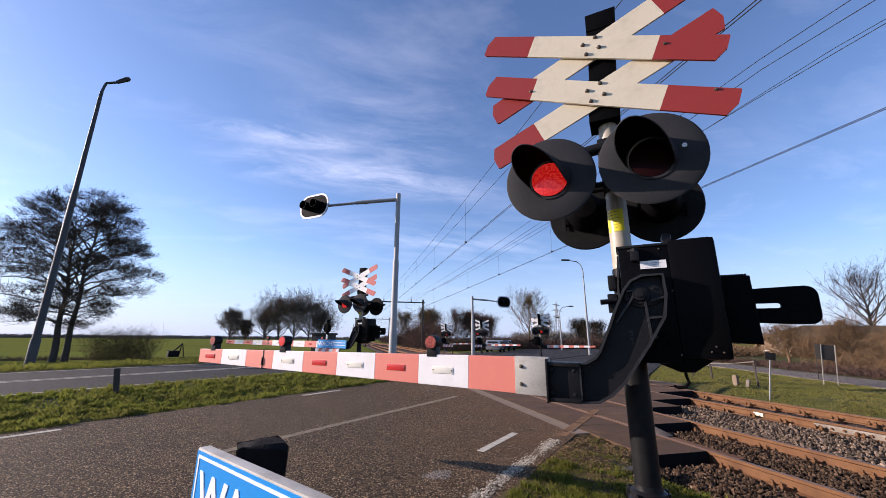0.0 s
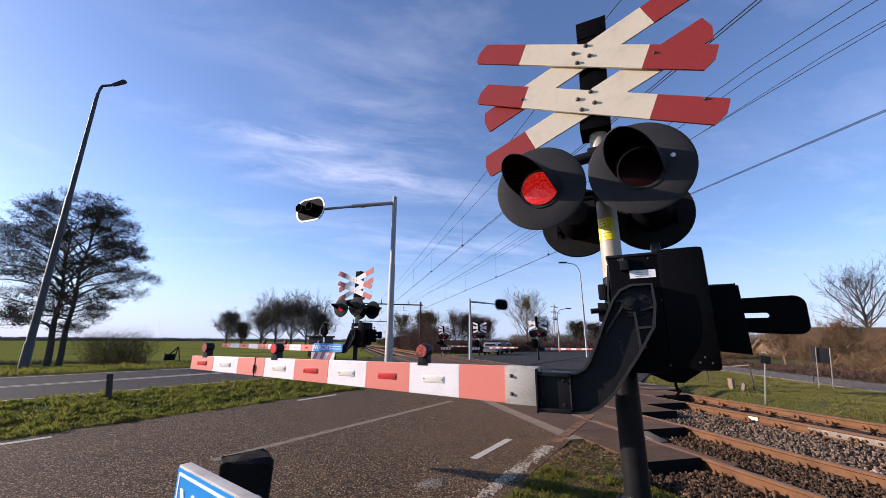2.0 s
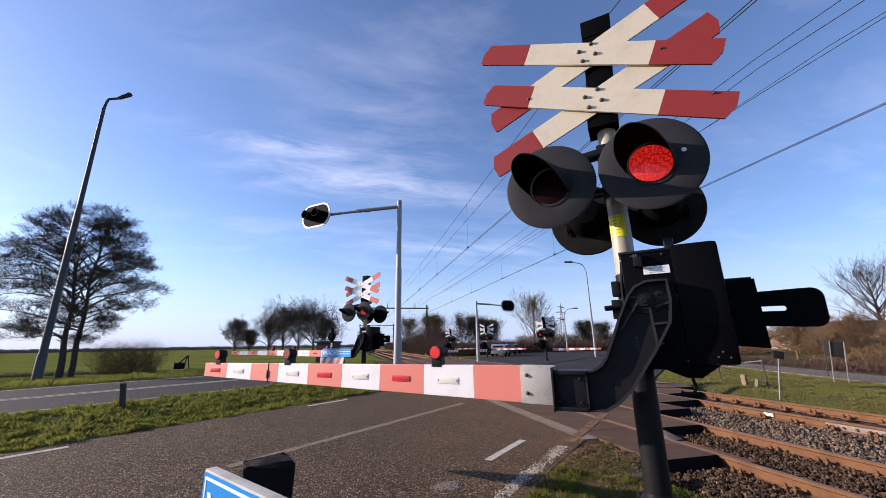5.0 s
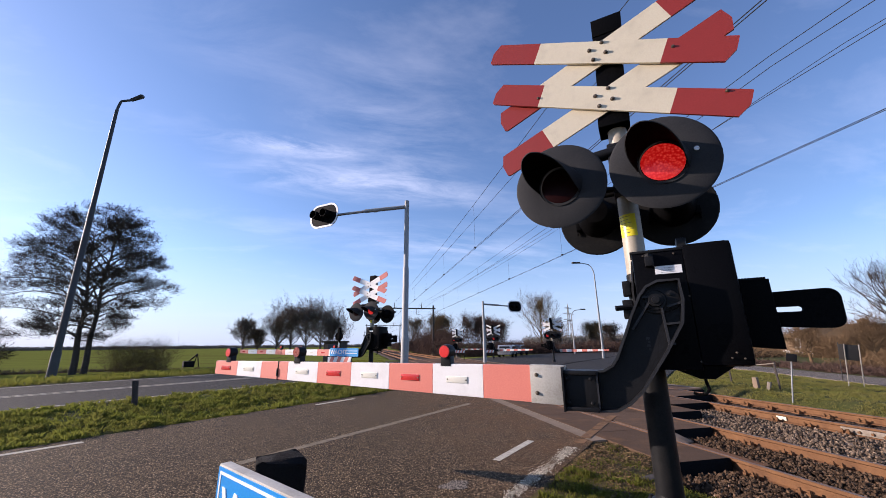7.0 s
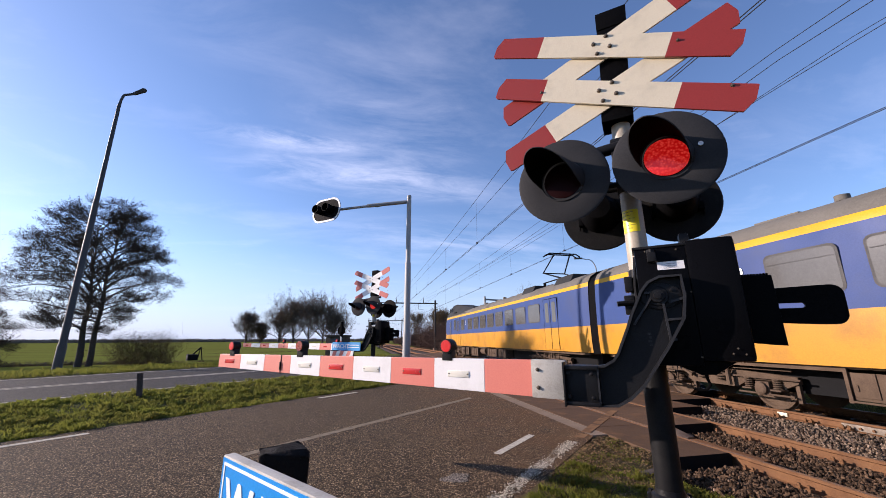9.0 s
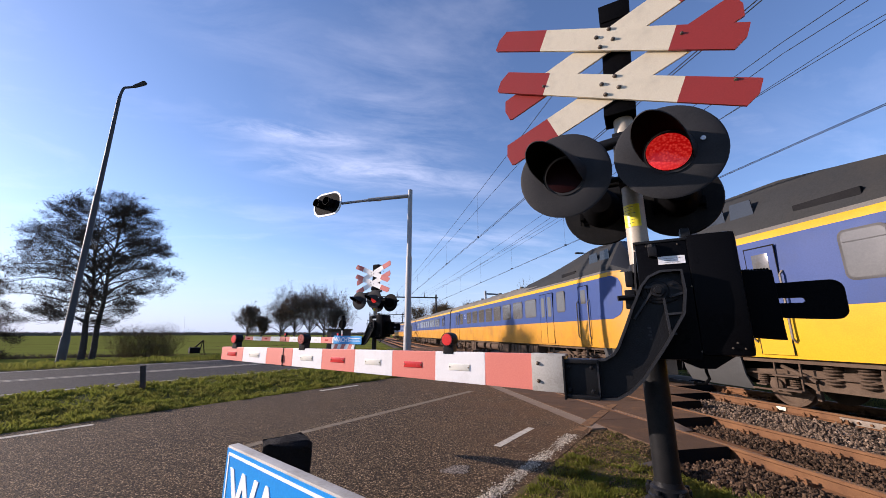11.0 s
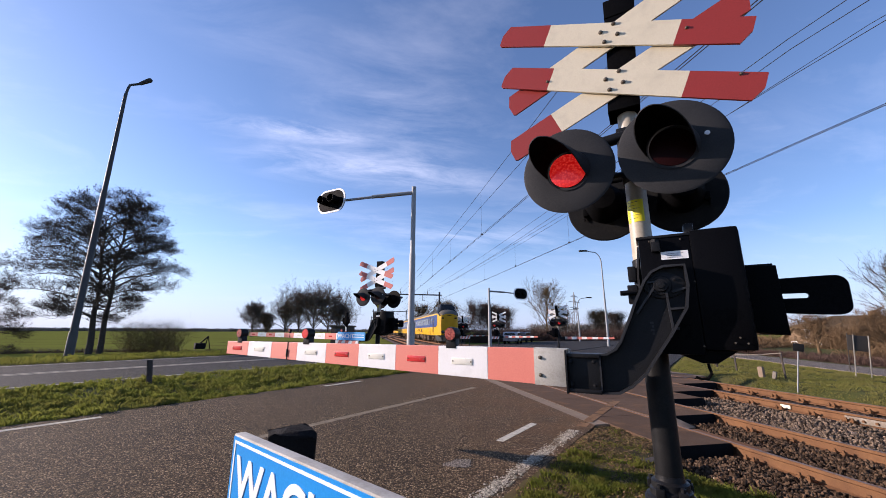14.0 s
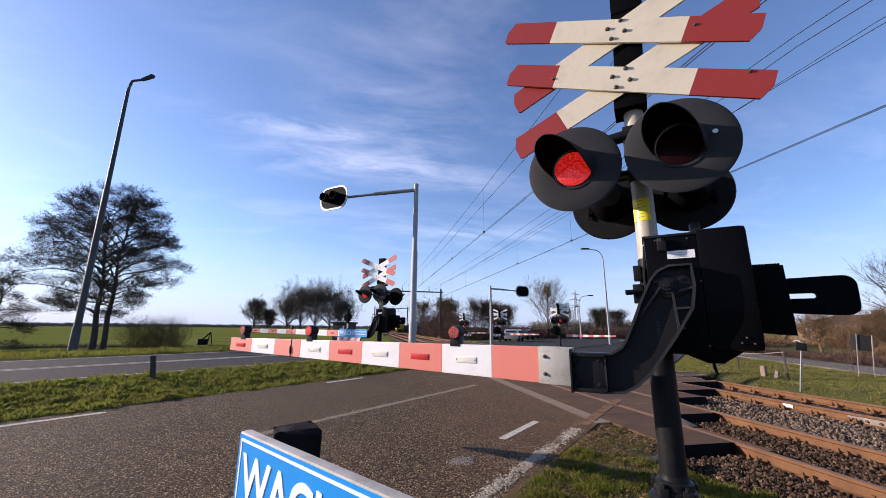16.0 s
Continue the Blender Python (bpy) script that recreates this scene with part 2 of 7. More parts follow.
M["stone"] = mat("stone", (0.200, 0.142, 0.096), 0.9, gloss=0.1, island=0.75, random_shade=0.4, second=(0.070, 0.050, 0.036), size=11, spread=1, fine=60, bump=0.5, bump_size=60)
M["stone_rusty"] = mat("stone_rusty", (0.042, 0.026, 0.016), 0.92, gloss=0.08, island=0.8, second=(0.092, 0.056, 0.032), size=11, spread=1, fine=60, bump=0.5, bump_size=60)
M["rail_rust"] = mat("rail_rust", (0.165, 0.080, 0.034), 0.8, gloss=0.12, second=(0.10, 0.048, 0.025), size=4, spread=1, fine=90, bump=0.3, stain=(0.07, 0.036, 0.022), stain_size=2.2, stain_amount=0.6)
M["rail_top"] = mat("rail_top", (0.20, 0.125, 0.08), 0.5, 0.3, gloss=0.2, second=(0.14, 0.085, 0.055), size=3, spread=0.6, fine=80)
M["sleeper"] = mat("sleeper", (0.048, 0.035, 0.027), 0.9, gloss=0.1, second=(0.03, 0.023, 0.019), size=4, spread=1, fine=60, bump=0.6)
M["deck"] = mat("deck", (0.100, 0.060, 0.036), 0.9, gloss=0.1, second=(0.066, 0.041, 0.026), size=1.3, spread=1, fine=60, bump=0.5, bump_size=70,
                stain=(0.24, 0.125, 0.056), stain_size=1.1, stain_amount=0.7, random_shade=0.14)
M["deck_edge"] = mat("deck_edge", (0.235, 0.172, 0.12), 0.9, gloss=0.12, second=(0.15, 0.108, 0.075), size=2.5, spread=1, fine=60, bump=0.4, stain=(0.09, 0.062, 0.043), stain_size=3, stain_amount=0.5)
# dark enough to hold the shade on the deck's end pieces as well
M["rubber"] = mat("rubber", (0.004, 0.0037, 0.0037), 0.9, gloss=0.06, size=8, fine=80, bump=0.2)
M["black_paint"] = mat("black_paint", (0.0016, 0.0016, 0.0022), 0.30, gloss=0.035, second=(0.0025, 0.0025, 0.0032), size=7, spread=0.6, fine=160, bump=0.06, bump_size=220)
M["disc_paint"] = mat("disc_paint", (0.036, 0.036, 0.037), 0.6, gloss=0.04, second=(0.027, 0.027, 0.028), size=7, spread=0.8, fine=160, bump=0.08, bump_size=220,
                      stain=(0.055, 0.053, 0.050), stain_size=9, stain_amount=0.3)
M["disc_back"] = mat("disc_back", (0.012, 0.012, 0.012), 0.55, gloss=0.05, second=(0.008, 0.008, 0.008), size=7, spread=0.8, fine=160, bump=0.1, bump_size=200,
                     stain=(0.035, 0.033, 0.030), stain_size=11, stain_amount=0.35)
M["black_cast"] = mat("black_cast", (0.0105, 0.0105, 0.0110), 0.40, gloss=0.13, second=(0.007, 0.007, 0.0075), size=9, spread=0.8, fine=150, bump=0.25, bump_size=140)
# lever arm rim and ribs: worn paint plus caught light, painted as lighter grey
M["worn_edge"] = mat("worn_edge", (0.024, 0.0245, 0.026), 0.45, gloss=0.22, second=(0.012, 0.012, 0.013), size=14, spread=1, fine=150, bump=0.2, bump_size=140)
M["pole_black"] = mat("pole_black", (0.009, 0.009, 0.009), 0.45, gloss=0.13, second=(0.006, 0.006, 0.0065), size=4, spread=1, fine=120, bump=0.15, bump_size=160, stain=(0.028, 0.026, 0.023), stain_size=5, stain_amount=0.5)
M["black_matt"] = mat("black_matt", (0.0013, 0.0013, 0.0016), 0.6, gloss=0.03, second=(0.002, 0.002, 0.0023), size=9, spread=0.6, fine=120, bump=0.1, bump_size=180)
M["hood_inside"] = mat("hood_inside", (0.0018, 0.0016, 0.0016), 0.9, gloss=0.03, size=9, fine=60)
M["cream"] = mat("cream", (0.68, 0.59, 0.42), 0.42, second=(0.62, 0.53, 0.37), size=5, spread=0.6, fine=110, stain=(0.42, 0.36, 0.26), stain_size=7, stain_amount=0.35)
M["sign_red"] = mat("sign_red", (0.29, 0.027, 0.017), 0.45, second=(0.24, 0.022, 0.014), size=5, spread=0.7, fine=110)
# paler red for the cross on the verge, sunlight put into the colour
M["sign_red_sunlit"] = mat("sign_red_sunlit", (0.55, 0.12, 0.09), 0.5, second=(0.47, 0.10, 0.08), size=5, spread=0.7, fine=110)
M["boom_white"] = mat("boom_white", (0.83, 0.81, 0.77), 0.45, second=(0.76, 0.73, 0.68), size=5, spread=0.6, fine=130, stain=(0.5, 0.46, 0.4), stain_size=8, stain_amount=0.25)
M["boom_red"] = mat("boom_red", (0.72, 0.20, 0.14), 0.5, second=(0.65, 0.17, 0.12), size=5, spread=0.6, fine=130)
M["reflector_red"] = mat("reflector_red", (0.62, 0.035, 0.03), 0.25, size=14, fine=240, coat=0.5)
M["reflector_white"] = mat("reflector_white", (0.80, 0.76, 0.62), 0.3, size=14, fine=240, coat=0.5)
M["galvanised"] = mat("galvanised", (0.30, 0.30, 0.29), 0.6, 0.15, gloss=0.3, second=(0.23, 0.23, 0.225), size=12, spread=0.8, fine=90)
M["grey_plate"] = mat("grey_plate", (0.40, 0.38, 0.33), 0.55, 0.15, second=(0.30, 0.28, 0.24), size=6, spread=1, fine=110, stain=(0.16, 0.15, 0.12), stain_size=12, stain_amount=0.55)
M["pole_cream"] = mat("pole_cream", (0.36, 0.315, 0.24), 0.5, second=(0.31, 0.27, 0.205), size=6, spread=0.6, fine=90, stain=(0.19, 0.155, 0.105), stain_size=8, stain_amount=0.45)
M["pole_grey"] = mat("pole_grey", (0.22, 0.225, 0.225), 0.55, 0.2, second=(0.16, 0.165, 0.165), size=3, spread=0.8, fine=60)
M["pole_weathered"] = mat("pole_weathered", (0.055, 0.055, 0.056), 0.55, gloss=0.25, second=(0.036, 0.035, 0.034), size=1.5, spread=1, fine=60, stain=(0.085, 0.07, 0.055), stain_size=1.2, stain_amount=0.4)
M["pole_dark"] = mat("pole_dark", (0.050, 0.044, 0.038), 0.7, gloss=0.15, second=(0.036, 0.032, 0.028), size=2, spread=0.8, fine=60)
M["joint_steel"] = mat("joint_steel", (0.24, 0.205, 0.165), 0.7, 0.2, gloss=0.2, second=(0.15, 0.12, 0.09), size=5, spread=1, fine=80, stain=(0.10, 0.06, 0.035), stain_size=6, stain_amount=0.6)
M["bolt"] = mat("bolt", (0.13, 0.10, 0.07), 0.45, 0.6, size=30, fine=200)
M["label_white"] = mat("label_white", (0.78, 0.78, 0.76), 0.4, size=20, fine=200)
M["ink"] = mat("ink", (0.03, 0.03, 0.035), 0.5, size=20, fine=200)
M["sticker_yellow"] = mat("sticker_yellow", (0.80, 0.66, 0.02), 0.35, size=20, fine=200)
M["sign_blue"] = mat("sign_blue", (0.004, 0.235, 0.62), 0.36, gloss=0.3, second=(0.005, 0.21, 0.56), size=4, spread=0.5, fine=120)
# lighter copy of sign_blue: fading and the sun on it, both in the colour
M["sign_sky_blue"] = mat("sign_sky_blue", (0.03, 0.30, 0.66), 0.4, second=(0.04, 0.28, 0.60), size=4, spread=0.5, fine=120)
M["sign_white"] = mat("sign_white", (0.82, 0.83, 0.82), 0.4, size=20, fine=200)
M["worn_line"] = mat("worn_line", (0.21, 0.115, 0.055), 0.85, gloss=0.1, second=(0.13, 0.07, 0.036), size=4, spread=1, fine=60, bump=0.4, stain=(0.06, 0.04, 0.027), stain_size=5, stain_amount=0.95)
M["bitumen"] = mat("bitumen", (0.006, 0.0055, 0.005), 0.9, gloss=0.12, second=(0.014, 0.012, 0.011), size=20, spread=1, fine=90, bump=1.0, bump_size=45)
M["wood_grey"] = mat("wood_grey", (0.17, 0.14, 0.105), 0.85, second=(0.11, 0.09, 0.07), size=6, spread=1, fine=60, bump=0.5, stretch=(6, 6, 0.6))
M["bark"] = mat("bark", (0.048, 0.036, 0.028), 0.95, second=(0.03, 0.024, 0.02), size=5, spread=1, fine=30, bump=0.8, bump_size=16)
M["twig"] = mat("twig", (0.042, 0.033, 0.027), 0.95, gloss=0.05, second=(0.03, 0.024, 0.02), size=2, spread=1, fine=20)
M["twig_pale"] = mat("twig_pale", (0.120, 0.084, 0.042), 0.95, gloss=0.05, second=(0.075, 0.052, 0.029), size=1.2, spread=1, fine=12)
# far woods: twigs greyed and lightened, distance haze put into their colour
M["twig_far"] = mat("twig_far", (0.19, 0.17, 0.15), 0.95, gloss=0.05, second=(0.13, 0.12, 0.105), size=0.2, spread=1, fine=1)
M["twig_tan"] = mat("twig_tan", (0.150, 0.095, 0.050), 0.95, gloss=0.05, second=(0.095, 0.060, 0.034), size=1.2, spread=1, fine=12)
M["twig_red"] = mat("twig_red", (0.082, 0.050, 0.038), 0.95, gloss=0.05, second=(0.058, 0.037, 0.03), size=1.2, spread=1, fine=12)
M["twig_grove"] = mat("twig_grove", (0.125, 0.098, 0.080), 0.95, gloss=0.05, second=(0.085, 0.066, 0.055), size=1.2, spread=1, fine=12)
M["dry_blade"] = leaf(mat("dry_blade", (0.185, 0.190, 0.036), 0.8, gloss=0.08, second=(0.21, 0.165, 0.070), size=0.9, spread=1, fine=20))
M["wire"] = mat("wire", (0.03, 0.03, 0.032), 0.5, 0.5, size=3, fine=20)
M["thatch"] = mat("thatch", (0.135, 0.092, 0.052), 0.95, gloss=0.05, second=(0.095, 0.064, 0.038), size=1.2, spread=1, fine=18, bump=0.8, bump_size=9)
M["tan_brick"] = mat("tan_brick", (0.22, 0.15, 0.095), 0.9, gloss=0.1, second=(0.15, 0.10, 0.065), size=1.5, spread=1, fine=20, bump=0.4)
M["glass_dark"] = mat("glass_dark", (0.02, 0.024, 0.028), 0.08, size=3, fine=30, rough_vary=0.03)
M["window_rubber"] = mat("window_rubber", (0.070, 0.068, 0.066), 0.7, gloss=0.2, second=(0.045, 0.044, 0.043), size=3, spread=1, fine=40)
M["glass_train"] = mat("glass_train", (0.085, 0.080, 0.072), 0.15, second=(0.062, 0.059, 0.054), size=1.1, spread=1, fine=20, rough_vary=0.05, coat=0.4)
M["train_yellow"] = mat("train_yellow", (0.50, 0.275, 0.003), 0.5, gloss=0.16, second=(0.45, 0.24, 0.004), size=0.9, spread=1, fine=40, stain=(0.34, 0.17, 0.012), stain_size=0.9, stain_amount=0.3, coat=0.08)
M["train_orange"] = mat("train_orange", (0.43, 0.20, 0.008), 0.5, gloss=0.3, second=(0.36, 0.16, 0.010), size=0.9, spread=1, fine=40, stain=(0.16, 0.072, 0.024), stain_size=0.7, stain_amount=0.6, coat=0.06)
M["train_blue"] = mat("train_blue", (0.030, 0.056, 0.165), 0.5, gloss=0.12, second=(0.034, 0.058, 0.150), size=0.9, spread=1, fine=40, stain=(0.060, 0.070, 0.105), stain_size=0.8, stain_amount=0.35)
M["train_roof"] = mat("train_roof", (0.135, 0.124, 0.106), 0.8, gloss=0.12, second=(0.092, 0.085, 0.073), size=0.8, spread=1, fine=25, stain=(0.055, 0.05, 0.042), stain_size=0.6, stain_amount=0.5)
M["cab_glass"] = mat("cab_glass", (0.012, 0.013, 0.014), 0.2, gloss=0.15, size=3, fine=30, rough_vary=0.03)
M["cab_dark"] = mat("cab_dark", (0.024, 0.025, 0.025), 0.7, gloss=0.12, second=(0.016, 0.017, 0.017), size=0.8, spread=1, fine=25, stain=(0.05, 0.045, 0.038), stain_size=0.8, stain_amount=0.4)
M["cab_grey"] = mat("cab_grey", (0.060, 0.061, 0.058), 0.7, gloss=0.2, second=(0.042, 0.042, 0.040), size=0.8, spread=1, fine=25)
M["train_brown"] = mat("train_brown", (0.105, 0.070, 0.045), 0.85, gloss=0.15, second=(0.045, 0.030, 0.021), size=3, spread=1, fine=40, bump=0.5)
M["train_dark"] = mat("train_dark", (0.006, 0.006, 0.0065), 0.7, gloss=0.08, size=3, fine=40)
M["car_grey"] = mat("car_grey", (0.32, 0.33, 0.35), 0.3, 0.4, size=3, fine=60, coat=0.6)
M["car_dark"] = mat("car_dark", (0.03, 0.035, 0.05), 0.25, 0.2, size=3, fine=60, coat=0.6)
M["pebbles"] = mat("pebbles", (0.48, 0.42, 0.32), 0.85, gloss=0.1, island=0.7, second=(0.12, 0.10, 0.08), size=45, spread=1, fine=90, bump=0.9, bump_size=50)


def glowing(name, colour, strength, cell):
    """A lit ribbed lens: red glass whose small cells glow unevenly."""
    m = bpy.data.materials.new(name)
    m.use_nodes = True
    nodes, links = m.node_tree.nodes, m.node_tree.links
    bsdf = nodes["Principled BSDF"]
    tc = nodes.new("ShaderNodeTexCoord")
    v = nodes.new("ShaderNodeTexVoronoi")
    v.inputs["Scale"].default_value = cell
    links.new(tc.outputs["Object"], v.inputs["Vector"])
    r = nodes.new("ShaderNodeValToRGB")
    r.color_ramp.elements[0].color = (colour[0], colour[1] * 2.2 + 0.02, colour[2] * 2.2 + 0.012, 1)
    r.color_ramp.elements[1].color = (colour[0] * 0.55, colour[1] * 0.3, colour[2] * 0.3, 1)
    r.color_ramp.elements[1].position = 0.65
    links.new(v.outputs["Distance"], r.inputs[0])
    links.new(r.outputs[0], bsdf.inputs["Emission Color"])
    bsdf.inputs["Base Color"].default_value = (0.35, 0.01, 0.01, 1)
    bsdf.inputs["Roughness"].default_value = 0.3
    bsdf.inputs["Emission Strength"].default_value = strength
    return m


M["lamp_lit"] = glowing("lamp_lit", (0.62, 0.012, 0.008), 0.62, 85)
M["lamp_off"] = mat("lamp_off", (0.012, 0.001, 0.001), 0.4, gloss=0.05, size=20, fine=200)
M["boom_lamp_lit"] = glowing("boom_lamp_lit", (0.60, 0.02, 0.014), 0.6, 110)
M["boom_lamp_off"] = mat("boom_lamp_off", (0.36, 0.055, 0.035), 0.3, second=(0.20, 0.028, 0.02), size=26, spread=1, fine=160, speckle=(75, (0.55, 0.13, 0.08), (0.13, 0.015, 0.012), 0.65))

# ---- mesh helpers ----
def link(name, me, material, parent=None, label="", m=None):
    mats = material if isinstance(material, (list, tuple)) else [material]
    if not me.materials:
        for k in mats:
            me.materials.append(M[k] if isinstance(k, str) else k)
    ob = new(name, me)
    if parent is not None:
        ob.parent = parent
    if m is not None:
        ob.matrix_basis = m
    if label:
        ob["label"] = label
    return ob


def mesh_of(bm, name="mesh", smooth=False):
    me = bpy.data.meshes.new(name)
    bm.normal_update()
    bm.to_mesh(me)
    bm.free()
    if smooth:
        me.shade_smooth()
        me.set_sharp_from_angle(angle=radians(38))
    return me


def part(name, bm, material, parent=None, label="", m=None, smooth=True):
    """Links a bmesh as one mesh object under a thing or a part."""
    return link(name, mesh_of(bm, name, smooth), material, parent, label, m)


def empty(name, m, label, category, group="", kind=""):
    e = new(name)
    e.empty_display_size = 0.1
    e.matrix_basis = m
    return tagged(e, label, category, group, kind)


def box(bm, x0, x1, y0, y1, z0, z1, bevel=0.0, m=None, mat_index=0):
    vs = [bm.verts.new((x, y, z)) for x in (x0, x1) for y in (y0, y1) for z in (z0, z1)]
    fs = [bm.faces.new([vs[i] for i in f]) for f in ((0, 1, 3, 2), (4, 6, 7, 5), (0, 4, 5, 1), (2, 3, 7, 6), (0, 2, 6, 4), (1, 5, 7, 3))]
    for f in fs:
        f.material_index = mat_index
    if bevel:
        es = list({e for f in fs for e in f.edges})
        out = bmesh.ops.bevel(bm, geom=es, offset=bevel, segments=2, profile=0.6, affect="EDGES", clamp_overlap=True)
        for f in out["faces"]:
            f.material_index = mat_index
        vs = list({v for f in out["faces"] for v in f.verts} | {v for v in vs if v.is_valid})
    if m is not None:
        bmesh.ops.transform(bm, matrix=m, verts=[v for v in vs if v.is_valid])
    return bm


def boxes(*dims, bevel=0.0):
    bm = bmesh.new()
    for d in dims:
        box(bm, *d, bevel=bevel)
    return bm


def prism(bm, outline, d0, d1, axis="y", bevel=0.0, mat_index=0):
    """A flat outline (u, v) given depth along an axis: 'y' puts u on x and v on z, 'z' u on x and v on y, 'x' u on y and v on z."""
    def at(u, v, d):
        return {"y": (u, d, v), "z": (u, v, d), "x": (d, u, v)}[axis]
    a = [bm.verts.new(at(u, v, d0)) for u, v in outline]
    b = [bm.verts.new(at(u, v, d1)) for u, v in outline]
    n = len(outline)
    fs = [bm.faces.new(a), bm.faces.new(list(reversed(b)))]
    fs += [bm.faces.new((a[i], b[i], b[(i + 1) % n], a[(i + 1) % n])) for i in range(n)]
    bmesh.ops.recalc_face_normals(bm, faces=fs)
    for f in fs:
        f.material_index = mat_index
    if bevel:
        es = [e for f in fs[:2] for e in f.edges]
        bmesh.ops.bevel(bm, geom=es, offset=bevel, segments=2, profile=0.6, affect="EDGES", clamp_overlap=True)
    return bm


def tube(bm, path, radii, sides=8, cap=True, mat_index=0):
    """A round bar along a path of points."""
    pts = [Vector(p) for p in path]
    if isinstance(radii, (int, float)):
        radii = [radii] * len(pts)
    rings, ref = [], None
    for i, p in enumerate(pts):
        d = (pts[min(i + 1, len(pts) - 1)] - pts[max(i - 1, 0)]).normalized()
        if ref is None:
            ref = d.orthogonal().normalized()
        ref = (ref - d * ref.dot(d))
        ref = ref.normalized() if ref.length > 1e-6 else d.orthogonal().normalized()
        side = d.cross(ref)
        rings.append([bm.verts.new(p + (ref * math.cos(k * math.tau / sides) + side * math.sin(k * math.tau / sides)) * radii[i]) for k in range(sides)])
    for a, b in zip(rings, rings[1:]):
        for k in range(sides):
            f = bm.faces.new((a[k], a[(k + 1) % sides], b[(k + 1) % sides], b[k]))
            f.material_index = mat_index
    if cap:
        bm.faces.new(list(reversed(rings[0]))).material_index = mat_index
        bm.faces.new(rings[-1]).material_index = mat_index
    return bm


def lathe(bm, profile, axis="y", sides=32, at=(0, 0, 0), mat_index=0):
    """A turned form: profile of (distance along the axis, radius)."""
    rings = []
    for d, r in profile:
        ring = []
        for k in range(sides):
            c, s = math.cos(k * math.tau / sides) * r, math.sin(k * math.tau / sides) * r
            p = {"y": (c, d, s), "z": (c, s, d), "x": (d, c, s)}[axis]
            ring.append(bm.verts.new(Vector(p) + Vector(at)))
        rings.append(ring)
    fs = []
    for a, b in zip(rings, rings[1:]):
        for k in range(sides):
            fs.append(bm.faces.new((a[k], a[(k + 1) % sides], b[(k + 1) % sides], b[k])))
    if profile[0][1] > 1e-4:
        fs.append(bm.faces.new(list(reversed(rings[0]))))
    if profile[-1][1] > 1e-4:
        fs.append(bm.faces.new(rings[-1]))
    for f in fs:
        f.material_index = mat_index
    bmesh.ops.recalc_face_normals(bm, faces=fs)
    return bm


def rounded(w, h, r, steps=5):
    pts = []
    for cx, cy, a0 in ((w / 2 - r, h / 2 - r, 0), (-w / 2 + r, h / 2 - r, 90), (-w / 2 + r, -h / 2 + r, 180), (w / 2 - r, -h / 2 + r, 270)):
        for k in range(steps + 1):
            a = radians(a0 + 90 * k / steps)
            pts.append((cx + r * math.cos(a), cy + r * math.sin(a)))
    return pts


def raw(name, verts, faces, smooth=False):
    me = bpy.data.meshes.new(name)
    me.from_pydata([tuple(v) for v in verts], [], faces)
    me.update()
    if smooth:
        me.shade_smooth()
    return me


def lettering(text, size, depth, name, material, parent, m, label="", bold=0.0):
    """Words in the built-in font as a mesh."""
    cu = bpy.data.curves.new(name, "FONT")
    cu.body, cu.size, cu.extrude, cu.offset = text, size, depth, bold
    tmp = bpy.data.objects.new(name, cu)
    scene.collection.objects.link(tmp)
    me = bpy.data.meshes.new_from_object(tmp.evaluated_get(bpy.context.evaluated_depsgraph_get()))
    bpy.data.objects.remove(tmp)
    bpy.data.curves.remove(cu)
    return link(name, me, material, parent, label, m)


# the road's own axes: along it (u) and to its right (n)
UA = radians(47)
UX, UY = math.sin(UA), math.cos(UA)


def un(u, n):
    return (u * UX + n * UY, u * UY - n * UX)


def to_un(x, y):
    return x * UX + y * UY, x * UY - y * UX


def smooth_step(a, b, v):
    t = min(1, max(0, (v - a) / (b - a)))
    return t * t * (3 - 2 * t)


LEFT_LEVEL = 0.25


def level(x, y):
    """Height of the soil."""
    u, n = to_un(x, y)
    z = -0.014 + LEFT_LEVEL * smooth_step(-9.6, -12.2, n) * (1 - smooth_step(3.2, 4.6, x)) - 0.35 * smooth_step(-24.0, -30.0, n)
    bank = smooth_step(3.7, 4.3, x) * (1 - smooth_step(11.6, 12.6, x))
    return z * (1 - bank) + bank * -0.42

# ---- ground, roads ----
def grid_steps(fine0, fine1, step, reach):
    vals, v, s = [], fine0, step
    while v > -reach:
        vals.append(v); s *= 1.25; v -= s
    vals.append(-reach)
    vals = vals[::-1]
    v = fine0 + step
    while v < fine1:
        vals.append(v); v += step
    s = step
    while v < reach:
        vals.append(v); s *= 1.25; v += s
    return vals + [reach]


def build_ground():
    xs, ys = grid_steps(-26, 30, 0.5, 1800), grid_steps(-6, 46, 0.5, 1800)
    verts = []
    for x in xs:
        for y in ys:
            near = abs(x) < 60 and abs(y) < 80
            z = level(x, y)
            if near and not (3.2 < x < 12.4):
                z += 0.05 * (noise.noise((x * 0.5, y * 0.5, 2)) ) * (0.4 if not -12 < to_un(x, y)[1] < -9 else 1)
            z -= 0.05 if -9.45 < to_un(x, y)[1] < -1.7 or -21 < to_un(x, y)[1] < -12.4 else 0
            verts.append((x, y, z))
    nx, ny = len(xs), len(ys)
    faces = [(i * ny + j, (i + 1) * ny + j, (i + 1) * ny + j + 1, i * ny + j + 1) for i in range(nx - 1) for j in range(ny - 1)]
    me = raw("ground", verts, faces, smooth=True)
    for k in ("grass_soil", "field", "moss_soil"):
        me.materials.append(M[k])
